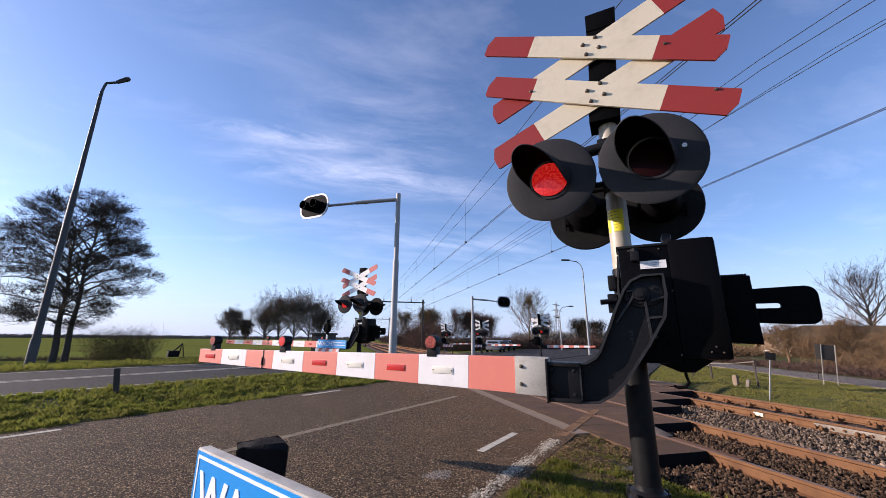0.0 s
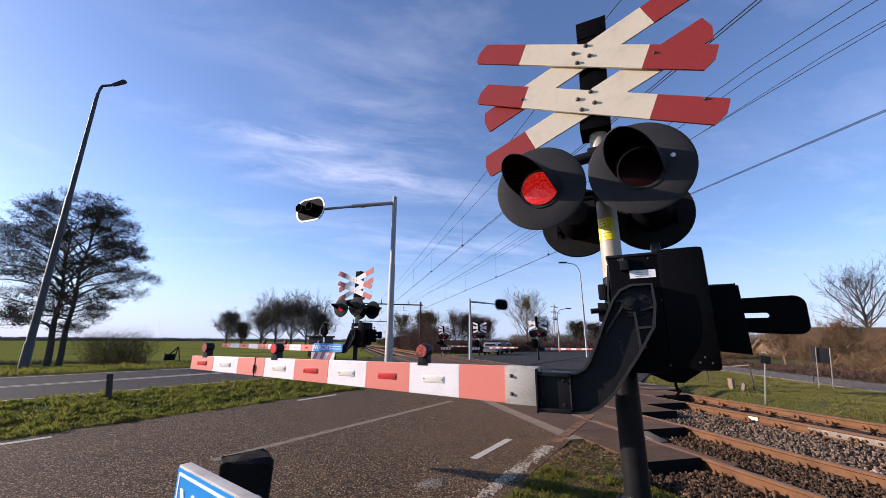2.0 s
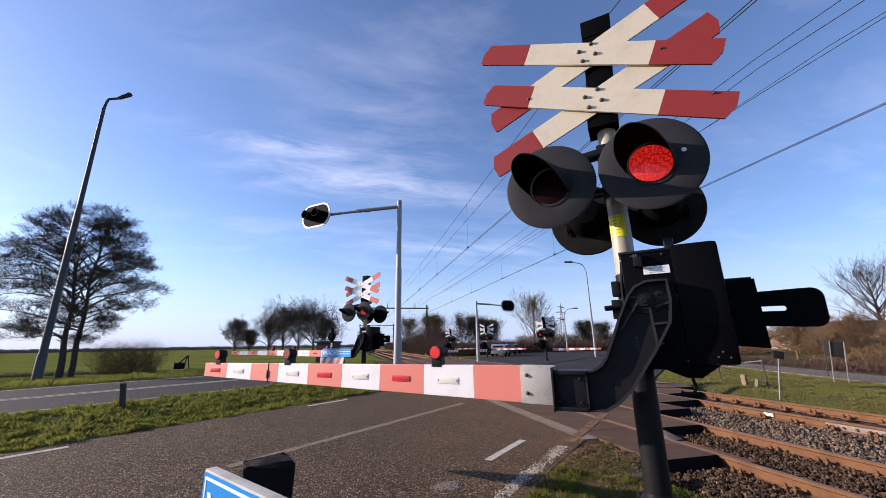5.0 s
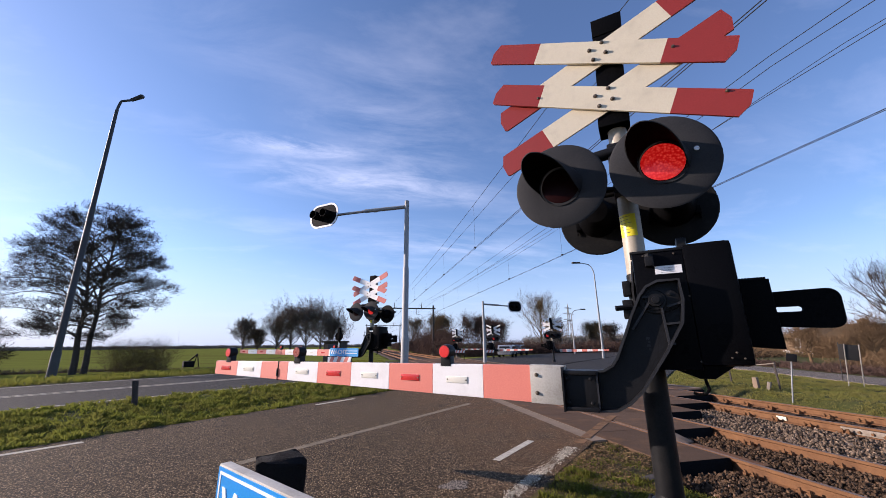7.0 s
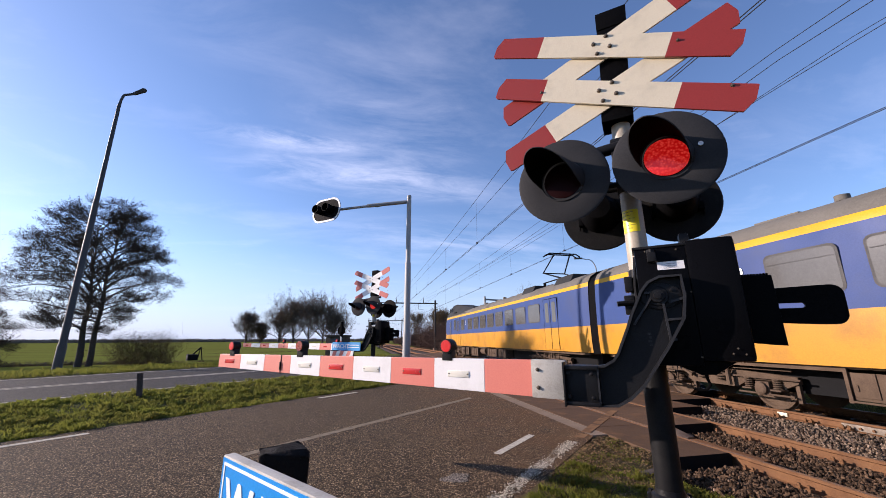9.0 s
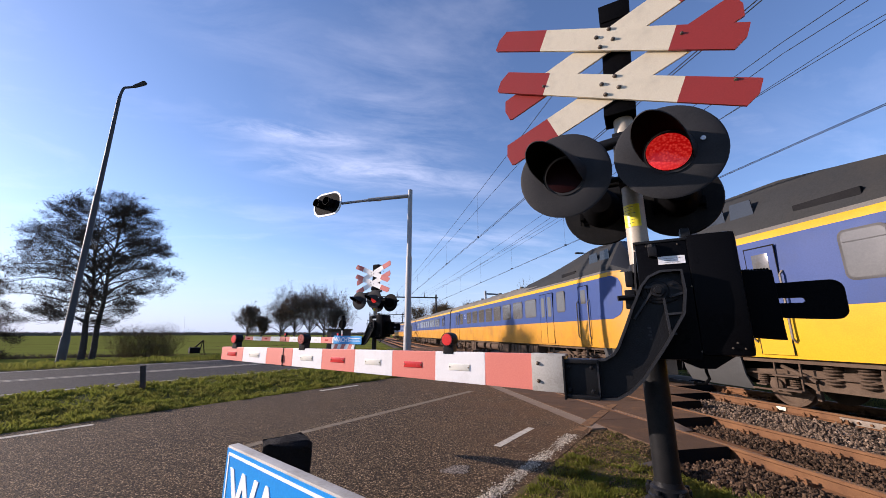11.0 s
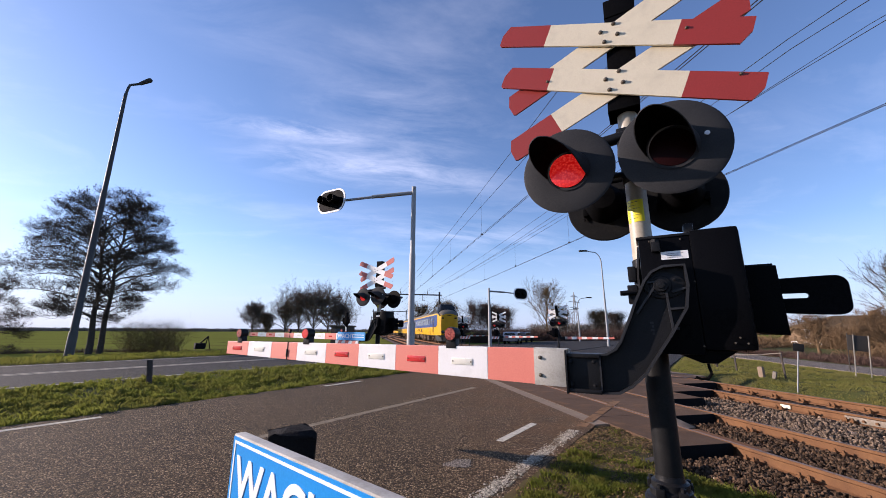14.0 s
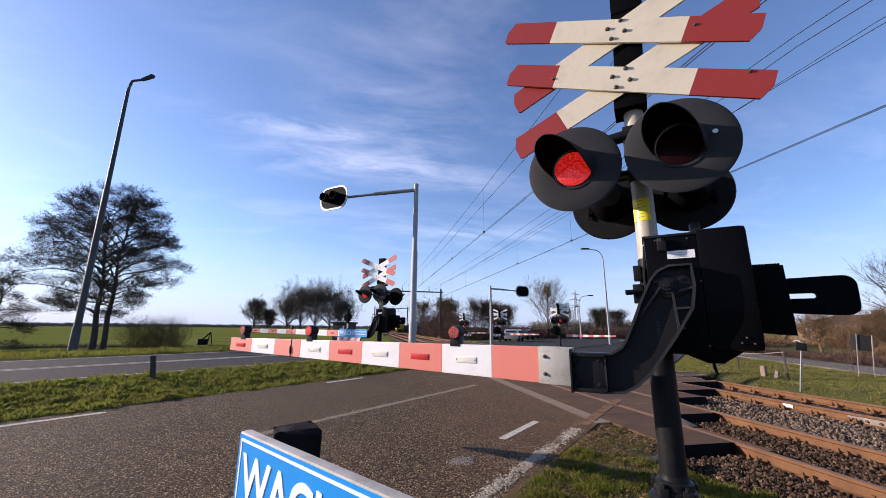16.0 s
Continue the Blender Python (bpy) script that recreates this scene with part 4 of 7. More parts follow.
BULBS = []     # (lit lens, phase): phase 0 glows in the first part of the beat, 1 in the second


def board(parent, length, width, tilt, x, y, z, red0, red1, thick=0.012, white=False):
    """One arm of a crossing cross: cream with red ends and clipped corners; white swaps in paler tones that stand for
    sun on it.
    """
    bm = bmesh.new()
    h, w, c = length / 2, width / 2, 0.035
    a, b = -h + red0, h - red1
    prism(bm, [(a, -w), (b, -w), (b, w), (a, w)], 0, thick, "y", mat_index=0)
    prism(bm, [(-h, -w + 0.01), (-h + c * 0.4, -w), (a, -w), (a, w), (-h + c, w), (-h, w - 2 * c)], 0, thick, "y", mat_index=1)
    prism(bm, [(b, -w), (h - c, -w), (h, -w + 2 * c), (h - 0.005, w - 0.004), (h - 0.01, w), (b, w)], 0, thick, "y", mat_index=1)
    prism(bm, [(-h + 0.01, -w + 0.004), (h - 0.04, -w + 0.004), (h - 0.01, w - 0.01), (-h + 0.04, w - 0.004)], thick, thick + 0.002, "y", mat_index=2)
    return part("cross_arm", bm, ["boom_white" if white else "cream", "sign_red_sunlit" if white else "sign_red", "boom_white"], parent, m=Matrix.Translation((x, y, z)) @ pose(0, 0, 0, 0, -tilt, 0), smooth=False)


def bolt_mesh():
    bm = bmesh.new()
    lathe(bm, [(0.0, 0.014), (-0.004, 0.014), (-0.004, 0.010), (-0.012, 0.010), (-0.014, 0.006)], "y", 8)
    return mesh_of(bm, "bolt")


BOLT = bolt_mesh()
BOLT_DARK = bolt_mesh()
screw_bm = bmesh.new()
lathe(screw_bm, [(0.0, 0.0045), (-0.002, 0.004), (-0.0022, 0.0)], "y", 8)
SCREW = mesh_of(screw_bm, "screw")


def boom_lamp(parent, x, z, near=True):
    bm = bmesh.new()
    prism(bm, [(-0.048, -0.01), (0.048, -0.01), (0.044, 0.07), (0.03, 0.10), (-0.03, 0.10), (-0.044, 0.07)], -0.035, 0.035, "y", bevel=0.006)
    lathe(bm, [(-0.052, 0.056), (-0.03, 0.059), (0.035, 0.056), (0.05, 0.04), (0.055, 0.0)], "y", 24, (0, 0, 0.105))
    body = part("lamp_box", bm, "black_cast", parent, "dark barrier lamp with a round red lens", m=pose(x, 0, z) @ Matrix.Scale(0.74, 4))
    bm = bmesh.new()
    lathe(bm, [(-0.048, 0.0), (-0.056, 0.0), (-0.056, 0.048), (-0.052, 0.051), (-0.048, 0.051)], "y", 24, (0, 0, 0.105))
    part("lens", bm, "boom_lamp_off", body)
    bm = bmesh.new()
    lathe(bm, [(0.0, 0.0), (0.0, 0.047), (-0.005, 0.045), (-0.006, 0.0)], "y", 24, (0, 0, 0.105))
    return part("lamp", bm, "boom_lamp_lit", body, "glowing red lamp")


STRIPE = 0.338





LUGS = []


def crossing_post(m, label, lift=0.0, near=True, boom_stripes=9, sign=False, phase=0, STRIPE=0.338, cross=1.0):
    """A mast with two stacked crosses, four flashers, the barrier drive with its counterweight and the closed boom."""
    g = empty("crossing_post", m, label, "crossing signal", "crossing signals")
    up, drop = lift, 0.0
    bm = bmesh.new()
    box(bm, -0.22, 0.22, -0.22, 0.22, 0.25, 0.555, bevel=0.02)
    part("footing", bm, "deck_edge", g, "concrete footing")
    bm = bmesh.new()
    lathe(bm, [(0.54, 0.15), (0.60, 0.135), (0.66, 0.118), (0.70, 0.112), (0.735, 0.110), (0.742, 0.094), (0.765, 0.092), (0.772, 0.084), (0.800, 0.082), (0.808, 0.066), (0.83, 0.062)], "z", 28)
    lathe(bm, [(0.700, 0.118), (0.722, 0.118), (0.726, 0.112)], "z", 28)
    for a in (-60, 35, 150, 240):
        c, q = math.cos(radians(a)), math.sin(radians(a))
        lug = bmesh.new()
        box(lug, c * 0.095 - 0.020, c * 0.095 + 0.020, q * 0.095 - 0.020, q * 0.095 + 0.020, 0.745 + up, 0.785 + up, bevel=0.007)
        LUGS.append((lug, c, q))
    clamp = part("clamp", bm, "black_cast", g, "bolted black pole clamp")
    while LUGS:
        lug, c, q = LUGS.pop()
        lug = part("lug", lug, "black_cast", clamp)
        lug_bolt = bmesh.new()
        lathe(lug_bolt, [(0.78 + up, 0.011), (0.800 + up, 0.011), (0.803 + up, 0.0)], "z", 8, (c * 0.097, q * 0.097, 0))
        part("bolt", lug_bolt, "black_cast", lug)
    bm = bmesh.new()
    lathe(bm, [(0.80 + up, 0.060), (1.90 + up, 0.060), (1.905 + up, 0.055)], "z", 28)
    part("lower_pole", bm, "pole_black", g)
    bm = bmesh.new()
    lathe(bm, [(1.88 + up, 0.055), (2.86 + up, 0.053)], "z", 28)
    part("upper_pole", bm, "pole_cream", g, "cream painted pole")
    bm = bmesh.new()
    if cross < 1:
        drop = 0.12
    top, foot = 3.57 + up - drop * 1.5, 2.80 + up - drop
    prism(bm, [(-0.088, foot), (0.066, foot), (0.108, top), (-0.055, top)], -0.095, 0.062, "y", bevel=0.004)
    prism(bm, [(-0.098, foot), (0.074, foot), (0.085, foot + 0.20), (-0.088, foot + 0.20)], -0.103, 0.070, "y", bevel=0.004)
    prism(bm, [(-0.064, top - 0.12), (0.109, top - 0.12), (0.116, top + 0.005), (-0.062, top + 0.005)], -0.101, 0.068, "y", bevel=0.004)
    part("head_box", bm, "black_matt", g, "black sheet cross holder")
    # crosses
    for z in ((3.30, 2.967) if cross == 1 else (3.15, 2.875)):
        board(g, 1.45 * cross, 0.152 * cross, 23.6, -0.035, -0.112, z + up, 0.33 * cross, 0.32 * cross, white=cross < 1)
        board(g, 1.435 * cross, 0.152 * cross, -22.0, -0.052, -0.140, z + up, 0.332 * cross, 0.342 * cross, white=cross < 1)
        for dx, dz in ((-0.045, 0.025), (0.03, 0.055), (-0.03, -0.05), (0.045, -0.025)):
            link("bolt", BOLT, "bolt", g, m=pose(-0.045 + dx, -0.14, z + dz + up) @ Matrix.Scale(0.95, 4))
    for x, z in ((0.34, 3.165), (-0.43, 3.10), (0.53, 2.80)):
        link("bolt", BOLT, "bolt", g, m=pose(x, -0.14, z + up) @ Matrix.Scale(0.7, 4))
    # flashers and the bars that carry them
    bm = bmesh.new()
    tube(bm, [(-0.32, -0.12, 2.58 + up), (0.28, -0.12, 2.64 + up)], 0.034, 12)
    tube(bm, [(-0.30, -0.10, 2.385 + up), (0.26, -0.10, 2.395 + up)], 0.016, 10)
    box(bm, -0.068, 0.068, -0.14, 0.07, 2.53 + up, 2.66 + up, bevel=0.012)
    box(bm, -0.062, 0.062, -0.11, 0.062, 2.36 + up, 2.42 + up, bevel=0.008)
    tube(bm, [(-0.28, 0.14, 2.46 + up), (0.30, 0.14, 2.46 + up)], 0.024, 10)
    part("lamp_bar", bm, "black_cast", g)
    for k, (x, z) in enumerate(((-0.325, 2.392), (0.178, 2.412))):
        BULBS.append((lamp_head(g, x, -0.29, z + up, -1, near), (phase + 1 - k) % 2))
    for k, (x, z) in enumerate(((-0.19, 2.355), (0.248, 2.36))):
        BULBS.append((lamp_head(g, x, 0.32, z + up, 1, near), (phase + k) % 2))
    bm = bmesh.new()
    lathe(bm, [(-0.3035, 0.0), (-0.3035, 0.011), (-0.300, 0.012)], "y", 12, (0.325, 0, 2.444 + up))
    part("hole_plug", bm, "label_white", g, "small white plug in the disc")
    # yellow notice wrapped round the pole
    bm = bmesh.new()
    a0, a1, n = 200, 300, 10
    vs = [[bm.verts.new((0.0565 * math.cos(radians(a0 + (a1 - a0) * i / n)), 0.0565 * math.sin(radians(a0 + (a1 - a0) * i / n)), z + up)) for i in range(n + 1)] for z in (2.115, 2.245)]
    for i in range(n):
        bm.faces.new((vs[0][i], vs[0][i + 1], vs[1][i + 1], vs[1][i]))
    note = part("notice", bm, "sticker_yellow", g, "yellow notice with small black print")
    bm = bmesh.new()
    for r in range(6):
        a0_, wid = 212, (60, 48, 66, 40, 70, 52)[r]
        vs = [[bm.verts.new((0.0572 * math.cos(radians(a0_ + wid * i / 5)), 0.0572 * math.sin(radians(a0_ + wid * i / 5)), 2.232 - r * 0.019 + dz + up)) for i in range(6)] for dz in (0, -0.0022)]
        for i in range(5):
            bm.faces.new((vs[0][i], vs[0][i + 1], vs[1][i + 1], vs[1][i]))
    part("print", bm, "ink", note)
    # drive
    bm = bmesh.new()
    box(bm, -0.02, 0.205, -0.19, 0.10, 1.41 + up, 1.985 + up, bevel=0.008)
    prism(bm, [(0.03, 1.44 + up), (0.35, 1.44 + up), (0.25, 1.37 + up), (0.19, 1.37 + up)], -0.14, 0.10, "y", bevel=0.01)
    drive = part("drive_housing", bm, "black_paint", g, "glossy black barrier drive housing")
    bm = bmesh.new()
    box(bm, 0.20, 0.40, -0.20, 0.17, 1.43 + up, 2.005 + up, bevel=0.025)
    part("cover", bm, "black_paint", drive)
    bm = bmesh.new()
    box(bm, -0.028, 0.21, -0.196, 0.10, 1.978 + up, 1.992 + up, bevel=0.004)
    box(bm, 0.19, 0.23, -0.15, -0.08, 1.985 + up, 2.05 + up, bevel=0.006)
    box(bm, 0.035, 0.075, -0.225, -0.19, 1.905 + up, 1.955 + up, bevel=0.006)
    tube(bm, [(0.055, -0.20, 1.955 + up), (0.055, -0.20, 1.97 + up)], 0.02, 8)
    part("lock", bm, "black_cast", drive)
    for x, z in ((0.03, 1.965), (0.165, 1.962), (0.20, 1.75), (0.20, 1.45), (0.335, 1.49), (0.36, 1.465), (0.315, 1.467)):
        link("bolt", BOLT, "bolt", drive, m=Matrix.Translation((x, -0.192 if x < 0.21 else -0.205, z + up)) @ Matrix.Scale(0.32, 4))
    bm = bmesh.new()
    box(bm, 0.075, 0.19, -0.194, -0.188, 1.865 + up, 1.905 + up)
    plate = part("maker_plate", bm, "label_white", drive, "small white label plate")
    bm = bmesh.new()
    for r in range(3):
        box(bm, 0.10, 0.10 + (0.07, 0.05, 0.065)[r], -0.1955, -0.1942, 1.893 - r * 0.010 + up, 1.8938 - r * 0.010 + up)
    part("print", bm, "ink", plate)
    # cable glands on the pole
    bm = bmesh.new()
    box(bm, -0.085, -0.045, -0.09, -0.02, 1.78 + up, 1.86 + up, bevel=0.006)
    box(bm, -0.095, -0.045, -0.08, -0.02, 1.66 + up, 1.76 + up, bevel=0.006)
    tube(bm, [(-0.05, -0.08, 1.72 + up), (-0.13, -0.10, 1.715 + up)], 0.014, 8)
    tube(bm, [(-0.02, -0.10, 1.96 + up), (-0.035, -0.10, 1.80 + up), (-0.03, -0.10, 1.55 + up)], 0.008, 6)
    part("cable_gland", bm, "black_cast", g)
    bm = bmesh.new()
    tube(bm, [(0.22, -0.02, 1.40 + up), (0.225, -0.02, 1.345 + up), (0.232, -0.02, 1.315 + up), (0.215, -0.02, 1.292 + up), (0.185, -0.02, 1.288 + up), (0.165, -0.02, 1.297 + up)], 0.007, 6)
    part("cable", bm, "black_matt", g, "short black cable hanging below the drive")
    # counterweight and its slotted blade
    bm = bmesh.new()
    prism(bm, [(0.40, 1.515 + up), (0.548, 1.50 + up), (0.542, 1.825 + up), (0.40, 1.83 + up)], -0.05, 0.16, "y", bevel=0.01)
    for i in range(9):
        box(bm, 0.43 + i * 0.012, 0.437 + i * 0.012, -0.03, 0.02, 1.822 + up, 1.836 + up)
    weight = part("counterweight", bm, "black_matt", g, "stacked black counterweight")
    bm = bmesh.new()
    def corner(cx, cz, r, a0, a1):
        return [(cx + r * math.cos(radians(a0 + (a1 - a0) * q / 6)), cz + r * math.sin(radians(a0 + (a1 - a0) * q / 6))) for q in range(7)]

    half = [(0.55, 1.603), (0.70, 1.594)] + corner(0.752, 1.638, 0.045, -90, 0) + [(0.798, 1.683), (0.660, 1.683)] + corner(0.648, 1.683, 0.012, 0, -90) + [(0.55, 1.671)]
    prism(bm, [(x, z + up) for x, z in half], 0.03, 0.05, "y")
    half = [(0.55, 1.767), (0.55, 1.695)] + corner(0.648, 1.683, 0.012, 90, 0) + [(0.798, 1.683)] + corner(0.754, 1.728, 0.045, 0, 90) + [(0.70, 1.772)]
    prism(bm, [(x, z + up) for x, z in half], 0.03, 0.05, "y")
    part("blade", bm, "black_matt", weight, "slotted black steel blade")
    # lever arm
    outer = [(0.165, 1.828), (0.071, 1.829), (0.018, 1.804), (-0.018, 1.759), (-0.07, 1.652), (-0.097, 1.585), (-0.149, 1.468), (-0.173, 1.434), (-0.215, 1.41),
             (-0.25, 1.405), (-0.25, 1.215), (-0.166, 1.221), (-0.106, 1.256), (-0.043, 1.318), (-0.015, 1.36), (0.075, 1.491), (0.154, 1.622), (0.171, 1.728)]
    # a web inside a raised rim that runs round it in one piece
    bm = bmesh.new()
    k = len(outer)
    cx, cz = sum(p[0] for p in outer) / k, sum(p[1] for p in outer) / k
    inner = []
    for i in range(k):
        (xa, za), (xb, zb), (xc_, zc_) = outer[i - 1], outer[i], outer[(i + 1) % k]
        d1, d2 = Vector((xb - xa, zb - za)).normalized(), Vector((xc_ - xb, zc_ - zb)).normalized()
        nrm = Vector((d1.y + d2.y, -d1.x - d2.x)).normalized()
        inner.append((xb - nrm.x * 0.012, zb - nrm.y * 0.012))
    if sum(outer[i][0] * outer[(i + 1) % k][1] - outer[(i + 1) % k][0] * outer[i][1] for i in range(k)) < 0:
        inner = [(2 * o[0] - q[0], 2 * o[1] - q[1]) for o, q in zip(outer, inner)]
    rings = [[bm.verts.new((x, y, z + up)) for x, z in loop] for loop, y in ((outer, -0.200), (outer, -0.258), (outer, -0.262), (inner, -0.262), (inner, -0.222))]
    for r, (a, b) in enumerate(zip(rings, rings[1:])):
        for i in range(k):
            bm.faces.new((a[i], a[(i + 1) % k], b[(i + 1) % k], b[i])).material_index = 1 if r in (1, 2) else 0
    bm.faces.new(rings[-1])
    bm.faces.new(list(reversed(rings[0])))
    bmesh.ops.recalc_face_normals(bm, faces=bm.faces)
    arm = part("lever_arm", bm, ["black_cast", "worn_edge"], g, "ribbed black cast lever arm", smooth=False)
    for (x0, z0), (x1, z1) in (((0.03, 1.73), (-0.06, 1.60)), ((0.075, 1.70), (0.085, 1.52)), ((0.085, 1.62), (0.15, 1.625)), ((0.10, 1.70), (0.165, 1.72)), ((0.085, 1.53), (0.11, 1.53)), ((0.0, 1.75), (0.04, 1.75))):
        L = math.hypot(x1 - x0, z1 - z0)
        a = math.atan2(z1 - z0, x1 - x0)
        bm = bmesh.new()
        box(bm, 0, L, -0.250, -0.212, -0.005, 0.005, m=Matrix.Translation((x0, 0, z0 + up)) @ pose(0, 0, 0, 0, -math.degrees(a), 0))
        part("rib", bm, "worn_edge", arm, smooth=False)
    bm = bmesh.new()
    lathe(bm, [(-0.19, 0.05), (-0.235, 0.05), (-0.24, 0.045), (-0.24, 0.032), (-0.262, 0.030), (-0.262, 0.018), (-0.275, 0.016), (-0.276, 0.0)], "y", 20, (0.055, 0, 1.733 + up))
    prism(bm, [(0.055 + math.cos(a * math.tau / 20) * (0.075 + 0.03 * (math.cos(a * math.tau / 20) > 0)), 1.733 + up + math.sin(a * math.tau / 20) * 0.062) for a in range(20)], -0.222, -0.236, "y", bevel=0.003)
    for a in (35, 140, 215, 325):
        lathe(bm, [(-0.236, 0.008), (-0.243, 0.008), (-0.245, 0.0)], "y", 8, (0.065 + 0.062 * math.cos(radians(a)), 0, 1.733 + up + 0.045 * math.sin(radians(a))))
    part("hub", bm, "black_cast", arm)
    bm = bmesh.new()
    box(bm, -0.405, -0.245, -0.275, -0.165, 1.385 + up, 1.405 + up, bevel=0.004)
    box(bm, -0.405, -0.245, -0.275, -0.165, 1.215 + up, 1.235 + up, bevel=0.004)
    box(bm, -0.402, -0.245, -0.252, -0.185, 1.225 + up, 1.395 + up, bevel=0.004)
    box(bm, -0.41, -0.40, -0.285, -0.155, 1.21 + up, 1.42 + up, bevel=0.002)
    part("boom_socket", bm, "black_cast", arm)
    for x in (-0.385, -0.275):
        for z in (1.255, 1.365):
            link("bolt", BOLT_DARK, "black_cast", arm, m=pose(x, -0.262, z + up) @ Matrix.Scale(0.8, 4))
    bm = bmesh.new()
    for q in range(4):
        box(bm, -0.002 - (0.006 if q % 2 else 0.0), 0.008, -0.2245, -0.2215, 1.50 + up + q * 0.017, 1.511 + up + q * 0.017)
    part("casting_mark", bm, "worn_edge", arm)
    # boom
    L = boom_stripes * STRIPE
    cuts = [0.175] + [0.455 + STRIPE * i for i in range(boom_stripes)]
    L = cuts[-1] - 0.19
    root = Matrix.Translation((-0.400, -0.222, 1.331 + up)) @ pose(0, 0, 0, 0, 0.5, -2.4)
    bm = bmesh.new()
    prism(bm, [(-0.17 - L, -0.05), (-0.17, -0.08), (-0.17, 0.08), (-0.17 - L, 0.05)], -0.018, 0.018, "y")
    boom = part("boom", bm, "grey_plate", g, "long red and white striped barrier boom", m=root, smooth=False)
    for i in range(boom_stripes):
        x1, x0 = -cuts[i], -cuts[i + 1]
        h0, h1 = [0.093 - 0.036 * (-(x) - 0.19) / L for x in (x0, x1)]
        bm = bmesh.new()
        prism(bm, [(x0 + 0.001, -h0), (x1, -h1), (x1, h1), (x0 + 0.001, h0)], -0.022, 0.022, "y", bevel=0.002)
        part("stripe", bm, "boom_white" if i % 2 else "boom_red", boom, smooth=False)
    bm = bmesh.new()
    box(bm, -0.180, 0.0, -0.026, 0.026, -0.096, 0.096, bevel=0.003)
    part("root_plate", bm, "grey_plate", boom, "weathered grey steel root plate")
    for z in (-0.045, 0.045):
        link("bolt", BOLT, "bolt", boom, m=Matrix.Translation((-0.145, -0.026, z)) @ Matrix.Scale(0.75, 4))
    for i in range(1, boom_stripes):
        xc = -(cuts[i] + cuts[i + 1]) / 2
        if i == 6:
            continue
        bm = bmesh.new()
        box(bm, xc - 0.070, xc + 0.070, -0.0255, -0.022, -0.018, 0.018, bevel=0.0012)
        refl = part("reflector", bm, "reflector_red" if i % 2 == 0 else "reflector_white", boom)
        if near:
            for dx in (-0.062, 0.062):
                link("screw", SCREW, "bolt", refl, m=pose(xc + dx, -0.0255, 0))
    bm = bmesh.new()
    xj = -(cuts[6] + cuts[7]) / 2 + 0.05
    box(bm, xj - 0.006, xj + 0.006, -0.032, 0.03, -0.045, 0.015, bevel=0.002)
    box(bm, xj - 0.004, xj + 0.004, -0.0245, 0.0245, -0.075, 0.070)
    part("hinge", bm, "black_cast", boom)
    for i, x in enumerate((0.70, 2.04, 2.96)):
        if x > L + 0.19:
            continue
        BULBS.append((boom_lamp(boom, -x, 0.090 - 0.036 * x / L, near), ("boom", 0 if i != 1 else 1)))
    if sign:
        bm = bmesh.new()
        prism(bm, rounded(1.20, 0.25, 0.03), -0.06, -0.045, "y")
        s = part("sign", bm, "sign_sky_blue", boom, "blue waiting sign with white lettering", m=pose(-0.30, -0.02, 0.02) @ Matrix.Scale(0.86, 4))
        lettering("WACHT", 0.19, 0.002, "lettering", "sign_white", s, pose(-0.58, -0.062, -0.06, 90, 0, 0), bold=0.004)
        bm = bmesh.new()
        for r in range(2):
            box(bm, 0.10, 0.56, -0.063, -0.06, 0.03 - r * 0.07, 0.05 - r * 0.07)
        part("print", bm, "sign_white", s)
    return g


crossing_post(pose(2.390, 2.786, -0.919, 0, 0, -40) @ Matrix.Scale(1.6, 4), "black and cream crossing post with double cross and closed barrier")
crossing_post(pose(0.45, 16.50, -0.883, 0, 0, -40) @ Matrix.Scale(1.6, 4), "crossing post on the verge with closed striped barrier and blue sign", lift=0.0, near=False, boom_stripes=11, sign=True, STRIPE=0.46, cross=0.875)


def waiting_sign():
    g = empty("waiting_sign", Matrix.Translation((-0.64, 2.203, -0.919)) @ pose(0, 0, 0, 0, 0, -51.4) @ Matrix.Scale(1.6, 4), "blue enamel waiting sign with white rim and lettering", "sign")
    bm = bmesh.new()
    box(bm, 0, 1.25, 0.0, 0.032, 0.80, 1.192, bevel=0.004)
    panel = part("panel", bm, "grey_plate", g, "grey aluminium sign edge")
    bm = bmesh.new()
    box(bm, 0.004, 1.246, -0.002, 0.0, 0.804, 1.186)
    part("face", bm, "sign_blue", panel)
    bm = bmesh.new()
    for a in ((0.018, 1.232, 1.168, 1.176), (0.018, 1.232, 0.814, 0.822)):
        box(bm, a[0], a[1], -0.0035, -0.002, a[2], a[3])
    for a in ((0.018, 0.026, 0.822, 1.168), (1.224, 1.232, 0.822, 1.168)):
        box(bm, a[0], a[1], -0.0035, -0.002, a[2], a[3])
    part("rim", bm, "sign_white", panel)
    lettering("WACHT", 0.165, 0.0012, "lettering", "sign_white", panel, pose(0.05, -0.003, 1.022, 90, 0, 0), bold=0.004)
    for x in (0.3, 0.95):
        bm = bmesh.new()
        tube(bm, [(x, 0.065, 0.40), (x, 0.065, 1.15)], 0.03, 12)
        part("leg", bm, "galvanised", g)
    return g


waiting_sign()


